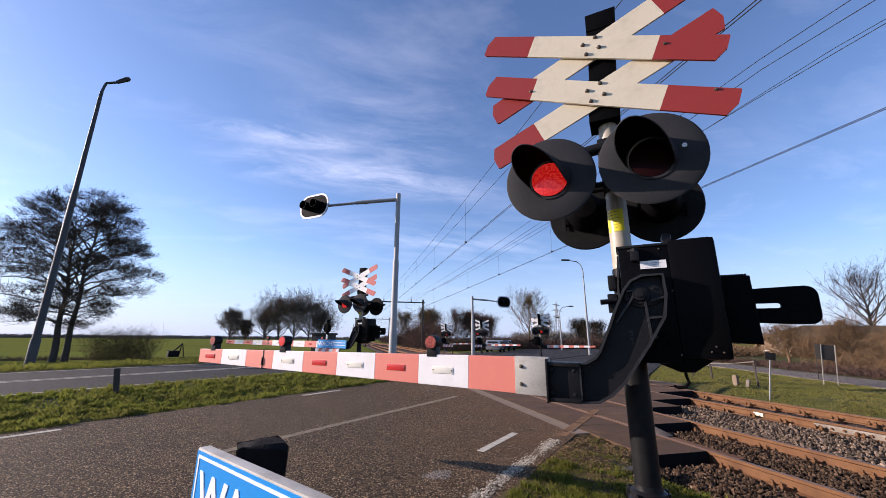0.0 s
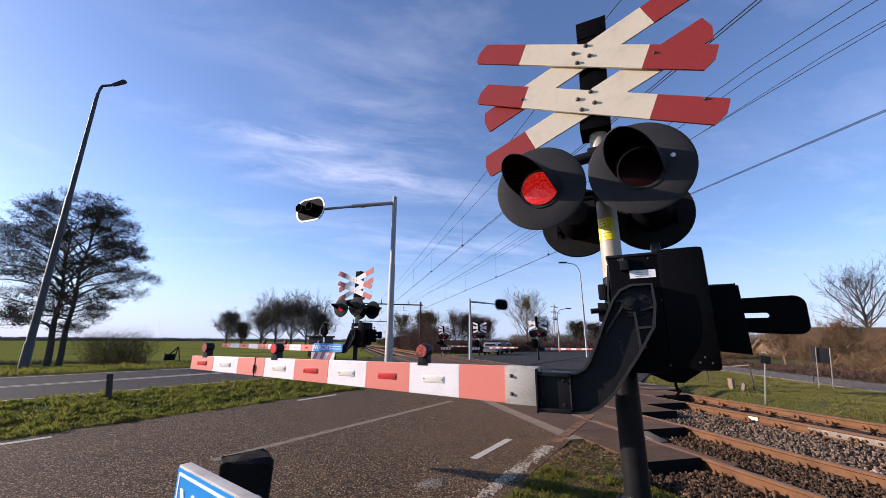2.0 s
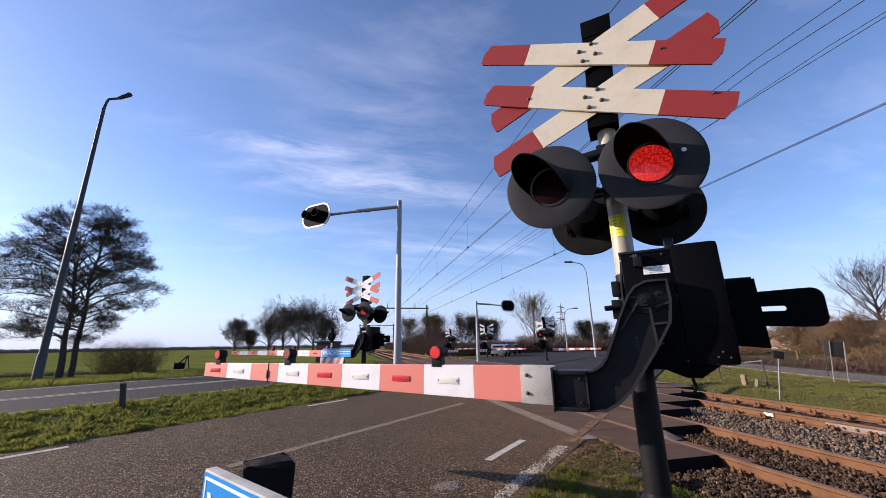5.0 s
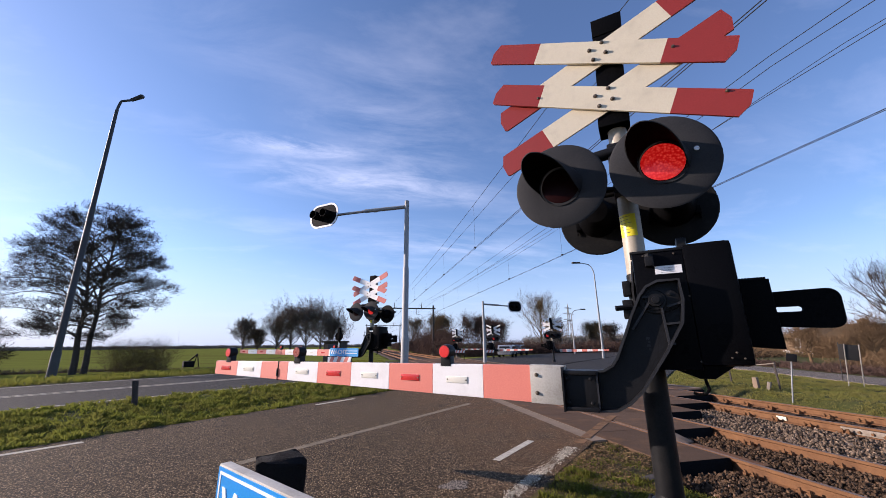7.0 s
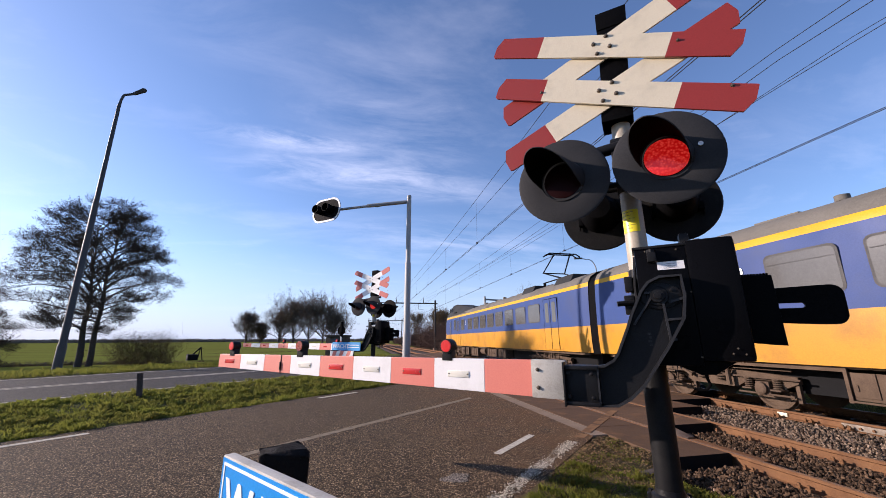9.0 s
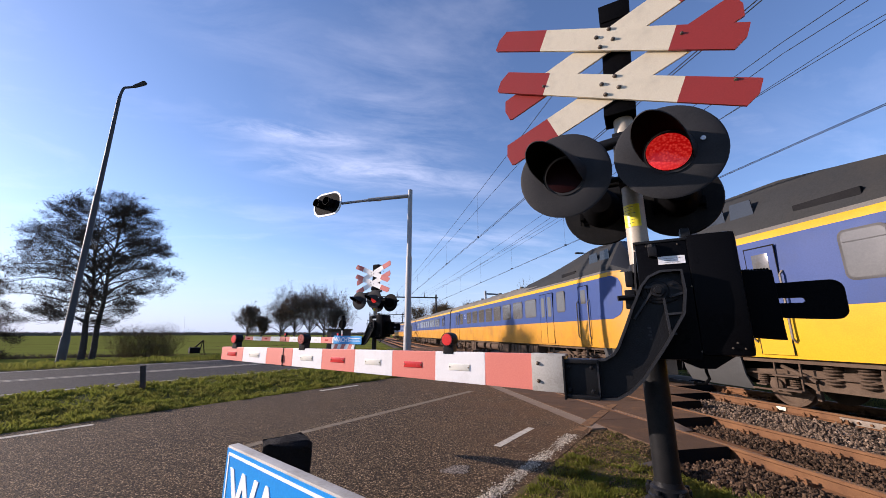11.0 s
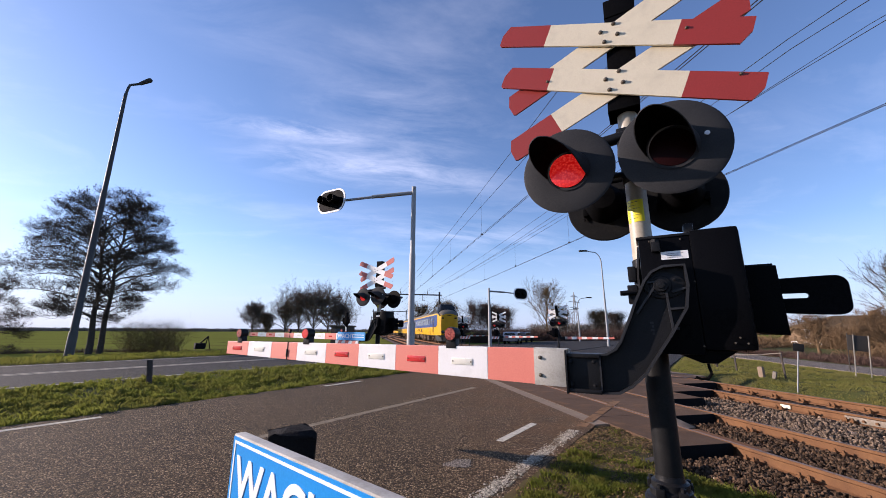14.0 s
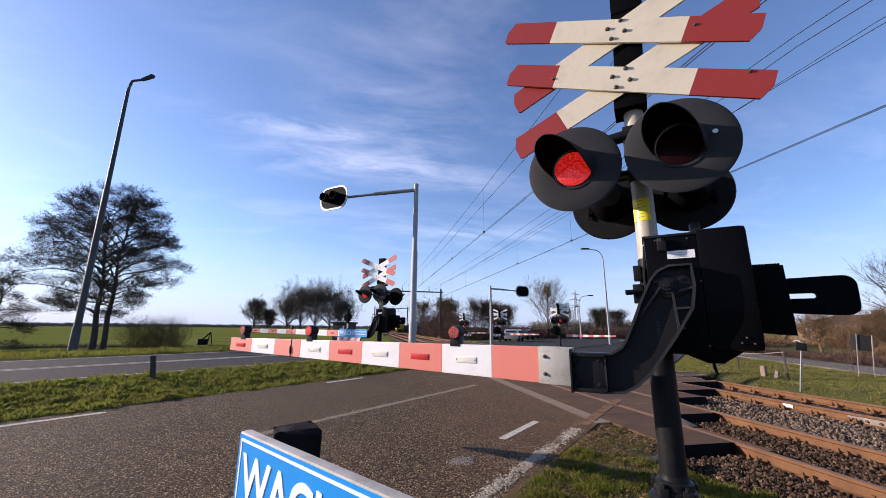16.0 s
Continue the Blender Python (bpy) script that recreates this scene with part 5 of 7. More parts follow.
def bollard(name, x, y, z0, h, w, material, label, group="", lean=0.0, rough=0.01):
    bm = bmesh.new()
    box(bm, -w / 2, w / 2, -w / 2, w / 2, -0.3, h, bevel=w * 0.16)
    bmesh.ops.subdivide_edges(bm, edges=bm.edges, cuts=1, use_grid_fill=True)
    for v in bm.verts:
        v.co += Vector((noise.noise(v.co * 14 + Vector((x, y, 0))), noise.noise(v.co * 14 + Vector((y, x, 3))), 1.6 * noise.noise(v.co * 11 + Vector((1, y, x))))) * rough
    ob = part(name, bm, material, m=pose(x, y, z0, lean, lean * 0.5, 12))
    return tagged(ob, label, "post", group)


bollard("charred_post", -0.44, 2.68, 0, 0.889, 0.272, "bitumen", "stout tarred black wooden post beside the sign", rough=0.045)
bollard("verge_post", -5.20, 10.8, 0.05, 0.74, 0.105, "bark", "dark weathered short wooden post in the grass verge").matrix_basis = pose(-5.20, 10.8, 0.05, 0, -7, 12)

# ---- train ----
TRACK_X, SPEED = 9.87, 38.6
SECTION = [(-1.40, 1.03), (-1.425, 1.5), (-1.43, 2.03), (-1.415, 2.7), (-1.385, 3.3), (-1.365, 3.54), (-1.345, 3.70), (-1.22, 3.92), (-0.92, 4.12), (-0.5, 4.23), (0.0, 4.26)]
SECTION = SECTION + [(-x, z) for x, z in reversed(SECTION[:-1])]


def band(z):
    return 0 if z < 2.03 else 1 if z < 3.54 else 2 if z < 3.70 else 3


def car_shell(length, front, rear, cab_y=2.3, yellow="train_yellow"):
    """Body of a car from y = 0 (front) back to y = -length, with a rounded yellow cab at the ends that have one."""
    ys = []
    if front:
        ys += [(0.0, 0.54, 1), (0.14, 0.72, 1), (0.48, 0.86, 1), (1.0, 0.955, 1), (1.7, 0.995, 1), (cab_y, 1.0, 0)]
    else:
        ys += [(0.0, 0.985, 0), (0.06, 1.0, 0)]
    k = ys[-1][0]
    end = length - (cab_y if rear else 0.06)
    steps = 12
    ys += [(k + (end - k) * i / steps, 1.0, 0) for i in range(1, steps + 1)]
    if rear:
        ys += [(length - 1.7, 0.995, 1), (length - 1.0, 0.955, 1), (length - 0.48, 0.86, 1), (length - 0.14, 0.72, 1), (length, 0.54, 1)]
    else:
        ys += [(length, 0.985, 0)]
    verts, n = [], len(SECTION)
    for y, w, cab in ys:
        for x, z in SECTION:
            zz = z
            if w < 0.99 and cab and z > 3.3:
                zz = 3.3 + (z - 3.3) * (0.35 + 0.65 * max(0, (w - 0.6) / 0.4))
            verts.append((x * w, -y, zz))
    faces, idx = [], []
    for i in range(len(ys) - 1):
        yellow_end = ys[i][2] and ys[i + 1][2] or (ys[i][2] != ys[i + 1][2] and cab_y == 0)
        for j in range(n - 1):
            faces.append((i * n + j, (i + 1) * n + j, (i + 1) * n + j + 1, i * n + j + 1))
            z = (SECTION[j][1] + SECTION[j + 1][1]) / 2
            b = band(z)
            idx.append(0 if yellow_end and b == 1 else 0 if yellow_end and b == 2 else b)
        faces.append(((i + 1) * n, i * n, i * n + n - 1, (i + 1) * n + n - 1))
        idx.append(4)
    faces.append(tuple(range(n - 1, -1, -1))); idx.append(0 if front else 4)
    faces.append(tuple((len(ys) - 1) * n + j for j in range(n))); idx.append(0 if rear else 4)
    me = raw("car_body", verts, faces)
    for k in (yellow, "train_blue", "train_yellow", "train_roof", "train_dark"):
        me.materials.append(M[k])
    me.polygons.foreach_set("material_index", idx)
    bm = bmesh.new(); bm.from_mesh(me); bmesh.ops.recalc_face_normals(bm, faces=bm.faces); bm.to_mesh(me); bm.free()
    me.shade_smooth(); me.set_sharp_from_angle(angle=radians(30))
    return me


def window_mesh(w, h, side, bar=True):
    """Window in a dark rubber frame; faces -x for side -1."""
    bm = bmesh.new()
    prism(bm, rounded(w + 0.09, h + 0.09, 0.13), 0, side * 0.014, "x", mat_index=1)
    prism(bm, rounded(w, h, 0.10), side * 0.014, side * 0.017, "x", mat_index=0)
    if bar:
        box(bm, min(side * 0.016, side * 0.022), max(side * 0.016, side * 0.022), -w / 2 + 0.02, w / 2 - 0.02, h * 0.5 - 0.19, h * 0.5 - 0.175, mat_index=1)
    return mesh_of(bm, "window")


def door_mesh(side):
    """One door leaf, yellow below and blue above."""
    bm = bmesh.new()
    rows = [[bm.verts.new((d, y, z)) for y in (-0.305, 0.305)] for d, z in ((0, 1.10), (side * 0.018, 1.10), (side * 0.018, 2.03), (side * 0.018, 3.36), (0, 3.36))]
    for k, (a, b) in enumerate(zip(rows, rows[1:])):
        bm.faces.new((a[0], a[1], b[1], b[0])).material_index = 0 if k < 2 else 1
    for e in (0, 1):
        bm.faces.new([r[e] for r in rows]).material_index = 2
    bmesh.ops.recalc_face_normals(bm, faces=bm.faces)
    for y in (-0.320, 0.305):
        box(bm, min(0, side * 0.021), max(0, side * 0.021), y, y + 0.015, 1.10, 3.36, mat_index=2)
    box(bm, min(0, side * 0.024), max(0, side * 0.024), -0.325, 0.325, 3.36, 3.385, mat_index=2)
    return mesh_of(bm, "door")


def door_pane_mesh(side):
    bm = bmesh.new()
    prism(bm, [(a, 2.75 + b) for a, b in rounded(0.33, 0.92, 0.09)], side * 0.018, side * 0.024, "x")
    return mesh_of(bm, "pane")


def wheel_set_mesh():
    bm = bmesh.new()
    for s in (-1, 1):
        lathe(bm, [(s * 0.68, 0.49), (s * 0.71, 0.49), (s * 0.715, 0.46), (s * 0.80, 0.455), (s * 0.805, 0.40), (s * 0.77, 0.37), (s * 0.77, 0.16), (s * 0.83, 0.13), (s * 0.84, 0.0)], "x", 28)
    tube(bm, [(-0.7, 0, 0), (0.7, 0, 0)], 0.09, 10)
    return mesh_of(bm, "wheelset", True)


def bogie_frame_mesh():
    """Side frames with axle boxes and covers, coil springs, dampers, brake rods and a bolster."""
    bm = bmesh.new()
    for s in (-1, 1):
        x = s * 1.0
        prism(bm, [(-1.95, 0.60), (-1.72, 0.50), (-1.55, 0.62), (-0.95, 0.62), (-0.62, 0.42), (0.62, 0.42), (0.95, 0.62), (1.55, 0.62), (1.72, 0.50), (1.95, 0.60), (1.95, 0.74), (0.8, 0.80), (-0.8, 0.80), (-1.95, 0.74)], x - 0.06, x + 0.06, "x", bevel=0.012)
        for y in (-1.25, 1.25):
            box(bm, x - 0.13, x + 0.15 * s if s > 0 else x + 0.13, y - 0.15, y + 0.15, 0.33, 0.60, bevel=0.025)
            lathe(bm, [(x + s * 0.12, 0.13), (x + s * 0.19, 0.125), (x + s * 0.21, 0.09), (x + s * 0.22, 0.0)], "x", 16, (0, y, 0.46))
            for dy in (-0.31, 0.31):
                for k in range(5):
                    lathe(bm, [(0.0, 0.085), (0.016, 0.100), (0.032, 0.085)], "z", 10, (x + s * 0.08, y + dy, 0.46 + k * 0.045))
                box(bm, x + s * 0.08 - 0.11, x + s * 0.08 + 0.11, y + dy - 0.11, y + dy + 0.11, 0.42, 0.455, bevel=0.008)
            box(bm, x - 0.03, x + 0.05, y - 0.68, y - 0.60, 0.22, 0.66, bevel=0.01)
            tube(bm, [(x + s * 0.12, y - 0.62, 0.34), (x + s * 0.12, y + 0.55, 0.34)], 0.022, 6)
        for dy in (-0.26, 0.26):
            for k in range(6):
                lathe(bm, [(0.0, 0.12), (0.022, 0.145), (0.044, 0.12)], "z", 12, (x + s * 0.06, dy, 0.56 + k * 0.06))
        tube(bm, [(x + s * 0.20, -0.55, 0.46), (x + s * 0.20, -0.55, 0.72), (x + s * 0.20, -0.55, 0.98)], [0.055, 0.055, 0.035], 8)
        tube(bm, [(x + s * 0.16, 0.50, 0.60), (x + s * 0.16, 1.10, 0.86)], 0.04, 8)
        tube(bm, [(x + s * 0.13, -2.05, 0.68), (x + s * 0.13, 2.05, 0.68)], 0.022, 6)
        tube(bm, [(x + s * 0.10, -1.9, 0.86), (x + s * 0.10, -0.6, 0.86), (x + s * 0.10, -0.5, 0.70)], 0.018, 6)
    box(bm, -0.95, 0.95, -0.30, 0.30, 0.45, 0.95, bevel=0.02)
    return mesh_of(bm, "bogie_frame")


TM = {"w": {}, "door": {}, "wheels": wheel_set_mesh(), "bogie": bogie_frame_mesh()}
for s in (-1, 1):
    for k in ("train_yellow", "train_orange"):
        TM["door"][(s, k)] = door_mesh(s)
    TM["pane", s] = door_pane_mesh(s)
    for w in (1.22, 0.62, 0.95):
        TM["w"][(w, s)] = window_mesh(w, 0.83, s)


def cab_top(parent, y, direction):
    """Raised driver's cabin with its windscreen; direction +1 looks along +y."""
    bm = bmesh.new()
    prof = [(0.22, 3.50, 0.98), (0.70, 3.86, 1.0), (1.55, 4.86, 0.80), (1.95, 4.95, 0.78), (3.4, 4.95, 0.76), (5.2, 4.70, 0.76), (7.2, 4.44, 0.80), (9.5, 4.23, 0.85)]
    rings = []
    for d, z, w in prof:
        base = 3.42 if d < 0.4 else 3.56 if d < 0.8 else 3.66
        pts = [(-1.30 * (0.93 if d < 0.5 else 1), base), (-1.28 * (0.94 if d < 0.5 else 1), base + (z - base) * 0.25), (-1.12 * w - 0.06, base + (z - base) * 0.72), (-0.95 * w, z), (0.95 * w, z), (1.12 * w + 0.06, base + (z - base) * 0.72), (1.28 * (0.94 if d < 0.5 else 1), base + (z - base) * 0.25), (1.30 * (0.93 if d < 0.5 else 1), base)]
        rings.append([bm.verts.new((x, -d, zz)) for x, zz in pts])
    for i, (a, b) in enumerate(zip(rings, rings[1:])):
        for j in range(7):
            f = bm.faces.new((a[j], b[j], b[j + 1], a[j + 1]))
            f.material_index = 1 if i == 1 and 1 <= j <= 5 else 0
    f = bm.faces.new(rings[0])
    bmesh.ops.recalc_face_normals(bm, faces=bm.faces)
    m = pose(0, y, 0) if direction > 0 else pose(0, y, 0, 0, 0, 180)
    hump = part("cab_roof", bm, ["cab_dark", "cab_glass"], parent, "raised dark grey cab roof with dark windscreen", m=m)
    bm = bmesh.new()
    tube(bm, [(-1.16, -0.42, 3.40), (-0.80, -0.10, 3.42), (0.0, -0.02, 3.43), (0.80, -0.10, 3.42), (1.16, -0.42, 3.40)], 0.055, 8)
    part("visor_strip", bm, "train_dark", hump)
    for s in (-1, 1):
        for y0, y1 in ((-1.75, -2.35), (-2.45, -3.05)):
            bm = bmesh.new()
            prism(bm, [(y0, 4.05), (y1, 4.05), (y1 + 0.05, 4.60), (y0 - 0.05, 4.62)], s * 1.10, s * 1.125, "x")
            part("cab_side_window", bm, "glass_dark", hump)
        bm = bmesh.new()
        box(bm, s * 1.21 - 0.05, s * 1.21 + 0.05, -5.0, -3.9, 3.80, 4.12, bevel=0.02)
        part("air_grille", bm, "train_dark", hump)
        bm = bmesh.new()
        lathe(bm, [(-0.05, 0.20), (0.06, 0.20), (0.09, 0.16), (0.10, 0.0)], "y", 18, (s * 0.80, -0.06, 1.42))
        part("headlight", bm, "glass_dark", hump, "round headlight in a dark rim")
        bm = bmesh.new()
        box(bm, s * 0.80 - 0.14, s * 0.80 + 0.14, -0.12, 0.05, 3.02, 3.18, bevel=0.03)
        part("marker_light", bm, "train_dark", hump)
        # blue flank that ends in rounded corners towards the nose
        bm = bmesh.new()
        rows, r = [], 0.5
        for i in range(13):
            z = 2.03 + (3.54 - 2.03) * i / 12
            dz = max(0.0, r - min(z - 2.03, 3.54 - z))
            y_end = 1.0 + r - math.sqrt(max(0.0, r * r - dz * dz))
            k = next(q for q in range(len(SECTION)) if SECTION[q + 1][1] >= z - 1e-6)
            (xa, za), (xb, zb) = SECTION[k], SECTION[k + 1]
            x = xa + (xb - xa) * (z - za) / max(1e-6, zb - za)
            rows.append([bm.verts.new((-s * x * (w_ + 0.004), -y, z)) for y, w_ in ((y_end, 0.958 + 0.040 * min(1, (y_end - 1.0) / 0.7)), (max(1.7, y_end + 0.02), 0.998), (2.35, 1.0))])
        for a, b in zip(rows, rows[1:]):
            for q in range(2):
                bm.faces.new((a[q], a[q + 1], b[q + 1], b[q]))
        part("flank_panel", bm, "train_blue", hump)
    bm = bmesh.new()
    for s in (-1, 1):
        ring = [[bm.verts.new((s * x_, y_, z_)) for y_, x_ in ((-2.3, w_), (-1.1, w_ - 0.08), (-0.35, w_ - 0.30), (-0.05, 0.45))] for z_, w_ in ((1.03, 1.36), (0.60, 1.28), (0.30, 1.10))]
        for a_, b_ in zip(ring, ring[1:]):
            for q in range(3):
                bm.faces.new((a_[q], a_[q + 1], b_[q + 1], b_[q]))
    bmesh.ops.recalc_face_normals(bm, faces=bm.faces)
    bmesh.ops.solidify(bm, geom=bm.faces, thickness=0.04)
    part("skirt", bm, "cab_grey", hump, "dark grey plough skirt")
    bm = bmesh.new()
    box(bm, -0.42, 0.42, -1.2, -0.10, 0.45, 1.03, bevel=0.03)
    for x_ in (-0.33, 0.33):
        tube(bm, [(x_, -0.1, 0.95), (x_, 0.10, 0.80), (x_, 0.02, 0.50)], 0.03, 6)
    box(bm, -0.25, 0.25, -0.1, 0.55, 0.75, 1.05, bevel=0.05)
    part("coupler", bm, "train_dark", hump, "dark coupler with hoses")
    return hump


def cab_door(body, s, y, yellow):
    """Narrow crew door with a window, two grab rails in recesses and a ladder of steps below."""
    leaf = link("crew_door", TM["door"][(s, yellow)], [yellow, "train_blue", "train_dark"], body, m=pose(s * 1.418, y, 0))
    bm = bmesh.new()
    prism(bm, [(y + 0.17 * a, 2.95 + 0.27 * b) for a, b in ((-1, -1), (1, -1), (1, 1), (-1, 1))], min(s * 1.412, s * 1.442), max(s * 1.412, s * 1.442), "x", bevel=0.004)
    part("crew_window", bm, "glass_train", body)
    for dy in (-0.38, 0.38):
        bm = bmesh.new()
        tube(bm, [(s * 1.42, y + dy, 1.35), (s * 1.50, y + dy, 1.42), (s * 1.50, y + dy, 2.72), (s * 1.42, y + dy, 2.80)], 0.022, 8)
        part("grab_rail", bm, "joint_steel", body)
    footsteps(body, s, y)


def footsteps(body, s, y):
    bm = bmesh.new()
    for dy in (-0.24, 0.24):
        tube(bm, [(s * 1.28, y + dy, 1.0), (s * 1.30, y + dy, 0.36)], 0.022, 6)
    for z in (0.38, 0.66):
        box(bm, min(s * 1.18, s * 1.38), max(s * 1.18, s * 1.38), y - 0.25, y + 0.25, z, z + 0.03, bevel=0.004)
    part("footsteps", bm, "train_brown", body)


def car(unit, y0, length, front=False, rear=False, panto=None, seed=0, yellow="train_yellow"):
    rng = random.Random(seed)
    key = ("shell", length, front, rear, yellow)
    if key not in TM:
        TM[key] = car_shell(length, front, rear, 2.3, yellow)
    body = link("car_body", TM[key], [], unit, "yellow and blue passenger car with grey roof", m=pose(0, y0, 0))
    doors = [6.3 if front else 3.0, length - (6.3 if rear else 3.0)]
    for s in (-1, 1):
        for d in doors:
            for dy in (-0.325, 0.325):
                leaf = link("door", TM["door"][(s, yellow)], [yellow, "train_blue", "train_dark"], body, m=pose(s * 1.418, -d + dy, 0))
                link("pane", TM["pane", s], "glass_train", leaf)
            footsteps(body, s, -d)
        y = doors[0] + (1.6 if front else 1.4)
        link("window", TM["w"][(0.95, s)], ["glass_train", "window_rubber"], body, m=pose(s * 1.412, -y, 2.80))
        y += 2.2 if front else 2.4
        while y < doors[1] - 1.5:
            link("window", TM["w"][(1.22, s)], ["glass_train", "window_rubber"], body, m=pose(s * 1.412, -y, 2.80))
            y += 1.68
        if front or rear:
            yy = 4.95 if front else length - 4.95
            link("window", TM["w"][(0.62, s)], ["glass_train", "window_rubber"], body, m=pose(s * 1.412, -yy, 2.90))
            cab_door(body, s, -3.2 if front else 3.2 - length, yellow)
    # logo: two interlocking arrows drawn in one broad line
    for ly in ((doors[0] + 4.2,) if yellow == "train_yellow" else ()):
        pts = [Vector((-a * 0.55, b * 0.75)) for a, b in ((-0.40, -0.17), (-0.58, 0.0), (-0.36, 0.21), (-0.08, 0.21), (0.08, -0.21), (0.36, -0.21), (0.58, 0.0), (0.40, 0.17))]
        bm = bmesh.new()
        edge = []
        for q, p in enumerate(pts):
            d = (pts[min(q + 1, len(pts) - 1)] - pts[max(q - 1, 0)]).normalized()
            edge.append([bm.verts.new((-1.4335, -ly + p.x + k * d.y * 0.042, 1.52 + p.y - k * d.x * 0.042)) for k in (-1, 1)])
        for a, b in zip(edge, edge[1:]):
            bm.faces.new((a[0], b[0], b[1], a[1]))
        part("emblem", bm, "train_blue", body, "dark blue arrow emblem")
        bm = bmesh.new()
        for q in range(6):
            box(bm, -1.440, -1.424, -ly - 5.4, -ly - 4.5, 1.42 + q * 0.055, 1.455 + q * 0.055)
        box(bm, -1.430, -1.420, -ly - 5.45, -ly - 4.45, 1.38, 1.77)
        part("louvre", bm, "train_brown", body, "dark rusty louvre")
    lettering("2", 0.5, 0.002, "class_figure", "sign_white", body, Matrix.Translation((-1.416, -doors[0] - (2.33 if front else 2.45), 2.78)) @ pose(0, 0, 0, 90, 0, -90))
    # under the floor
    for yb in (4.1, length - 4.1):
        link("bogie", TM["bogie"], "train_brown", body, m=pose(0, -yb, 0))
        for d in (-1.25, 1.25):
            link("wheelset", TM["wheels"], "train_brown", body, m=pose(0, -yb + d, 0.46))
    y = 7.0
    while y < length - 7.0:
        w = rng.uniform(0.9, 2.2)
        if y + w > length - 6.6:
            break
        z0 = rng.uniform(0.32, 0.5)
        if rng.random() < 0.25:
            for s in (-1, 1):
                bm = bmesh.new()
                tube(bm, [(s * 1.05, -y - 0.1, 0.72), (s * 1.05, -y - w, 0.72)], 0.24, 14)
                part("air_tank", bm, "train_brown", body)
        else:
            bm = bmesh.new()
            box(bm, -1.3, 1.3, -y - w, -y, z0, 1.02, bevel=0.03)
            part("equipment_case", bm, "train_brown", body)
            for i in range(int(w / 0.45)):
                bm = bmesh.new()
                box(bm, -1.322, -1.298, -y - 0.1 - i * 0.45 - 0.34, -y - 0.1 - i * 0.45, z0 + 0.06, 0.93, bevel=0.008)
                panel = part("access_panel", bm, "train_brown", body)
                bm = bmesh.new()
                box(bm, -1.34, -1.318, -y - 0.1 - i * 0.45 - 0.08, -y - 0.1 - i * 0.45 - 0.04, 0.62, 0.72)
                part("latch", bm, "train_brown", panel)
            bm = bmesh.new()
            for q in (y + 0.04, y + w - 0.04):
                box(bm, -1.345, -1.29, -q - 0.03, -q + 0.03, z0 - 0.05, 1.0, bevel=0.006)
            tube(bm, [(-1.33, -y, z0 - 0.02), (-1.33, -y - w, z0 - 0.02)], 0.02, 6)
            part("case_frame", bm, "train_brown", body)
        y += w + rng.uniform(0.15, 0.7)
    bm = bmesh.new()
    box(bm, -1.30, 1.30, -length + 0.4, -0.4, 0.93, 1.04)
    part("floor_beam", bm, "train_brown", body)
    for i in range(5):
        yy = -length * (0.2 + 0.15 * i) - rng.uniform(0, 1)
        bm = bmesh.new()
        box(bm, -0.35, 0.35, yy - 0.5, yy + 0.5, 4.22, 4.33, bevel=0.03)
        part("roof_vent", bm, "train_roof", body)
        bm = bmesh.new()
        tube(bm, [(-0.55, yy + 2, 4.2), (-0.55, yy + 2, 4.32)], 0.12, 10)
        part("roof_cowl", bm, "train_roof", body)
    bm = bmesh.new()
    box(bm, -0.85, 0.85, -length + 0.25, -0.25, 0.42, 0.93)
    part("underframe", bm, "train_dark", body)
    if front:
        cab_top(body, 0, 1)
    if rear:
        cab_top(body, -length, -1)
    if panto is not None:
        bm = bmesh.new()
        y = -panto
        for s in (-1, 1):
            tube(bm, [(s * 0.5, y - 0.9, 4.42), (s * 0.62, y + 0.75, 4.95), (s * 0.45, y - 0.15, 5.72)], 0.042, 6)
            tube(bm, [(s * 0.5, y - 0.9, 4.25), (s * 0.5, y - 0.9, 4.45)], 0.06, 8)
            tube(bm, [(s * 0.5, y + 0.9, 4.25), (s * 0.5, y + 0.9, 4.45)], 0.06, 8)
            tube(bm, [(s * 0.5, y - 1.0, 4.44), (s * 0.5, y + 1.0, 4.44)], 0.03, 6)
        for yy in (-0.3, 0.0):
            tube(bm, [(-0.95, y + yy, 5.66), (-0.75, y + yy, 5.8), (0.75, y + yy, 5.8), (0.95, y + yy, 5.66)], 0.034, 6)
        tube(bm, [(-0.62, y + 0.75, 4.95), (0.62, y + 0.75, 4.95)], 0.03, 6)
        for s in (-1, 1):
            for yy in (-0.9, 0.9):
                for k in range(4):
                    lathe(bm, [(4.24 + k * 0.05, 0.05), (4.26 + k * 0.05, 0.10), (4.28 + k * 0.05, 0.05)], "z", 10, (s * 0.5, y + yy, 0))
        part("pantograph", bm, "train_dark", body, "dark folded-out pantograph")
        for ya, yb in ((y - 2.6, y - 1.15), (y + 1.15, y + 2.6)):
            bm = bmesh.new()
            prism(bm, [(-1.12, 3.98), (1.12, 3.98), (0.92, 4.34), (-0.92, 4.34)], ya, yb, "y", bevel=0.03)
            part("roof_casing", bm, "cab_dark", body, "dark roof casing beside the pantograph")
    return body


def bellows(unit, y):
    bm = bmesh.new()
    prism(bm, [(x * 0.97, 0.7 + (z - 0.73) * 0.985) for x, z in SECTION], y - 0.46, y + 0.01, "y")
    part("gangway", bm, "black_matt", unit, "black gangway bellows")


END_CAR, MID_CAR, GAP = 26.6, 26.05, 0.45
TRAINS = []


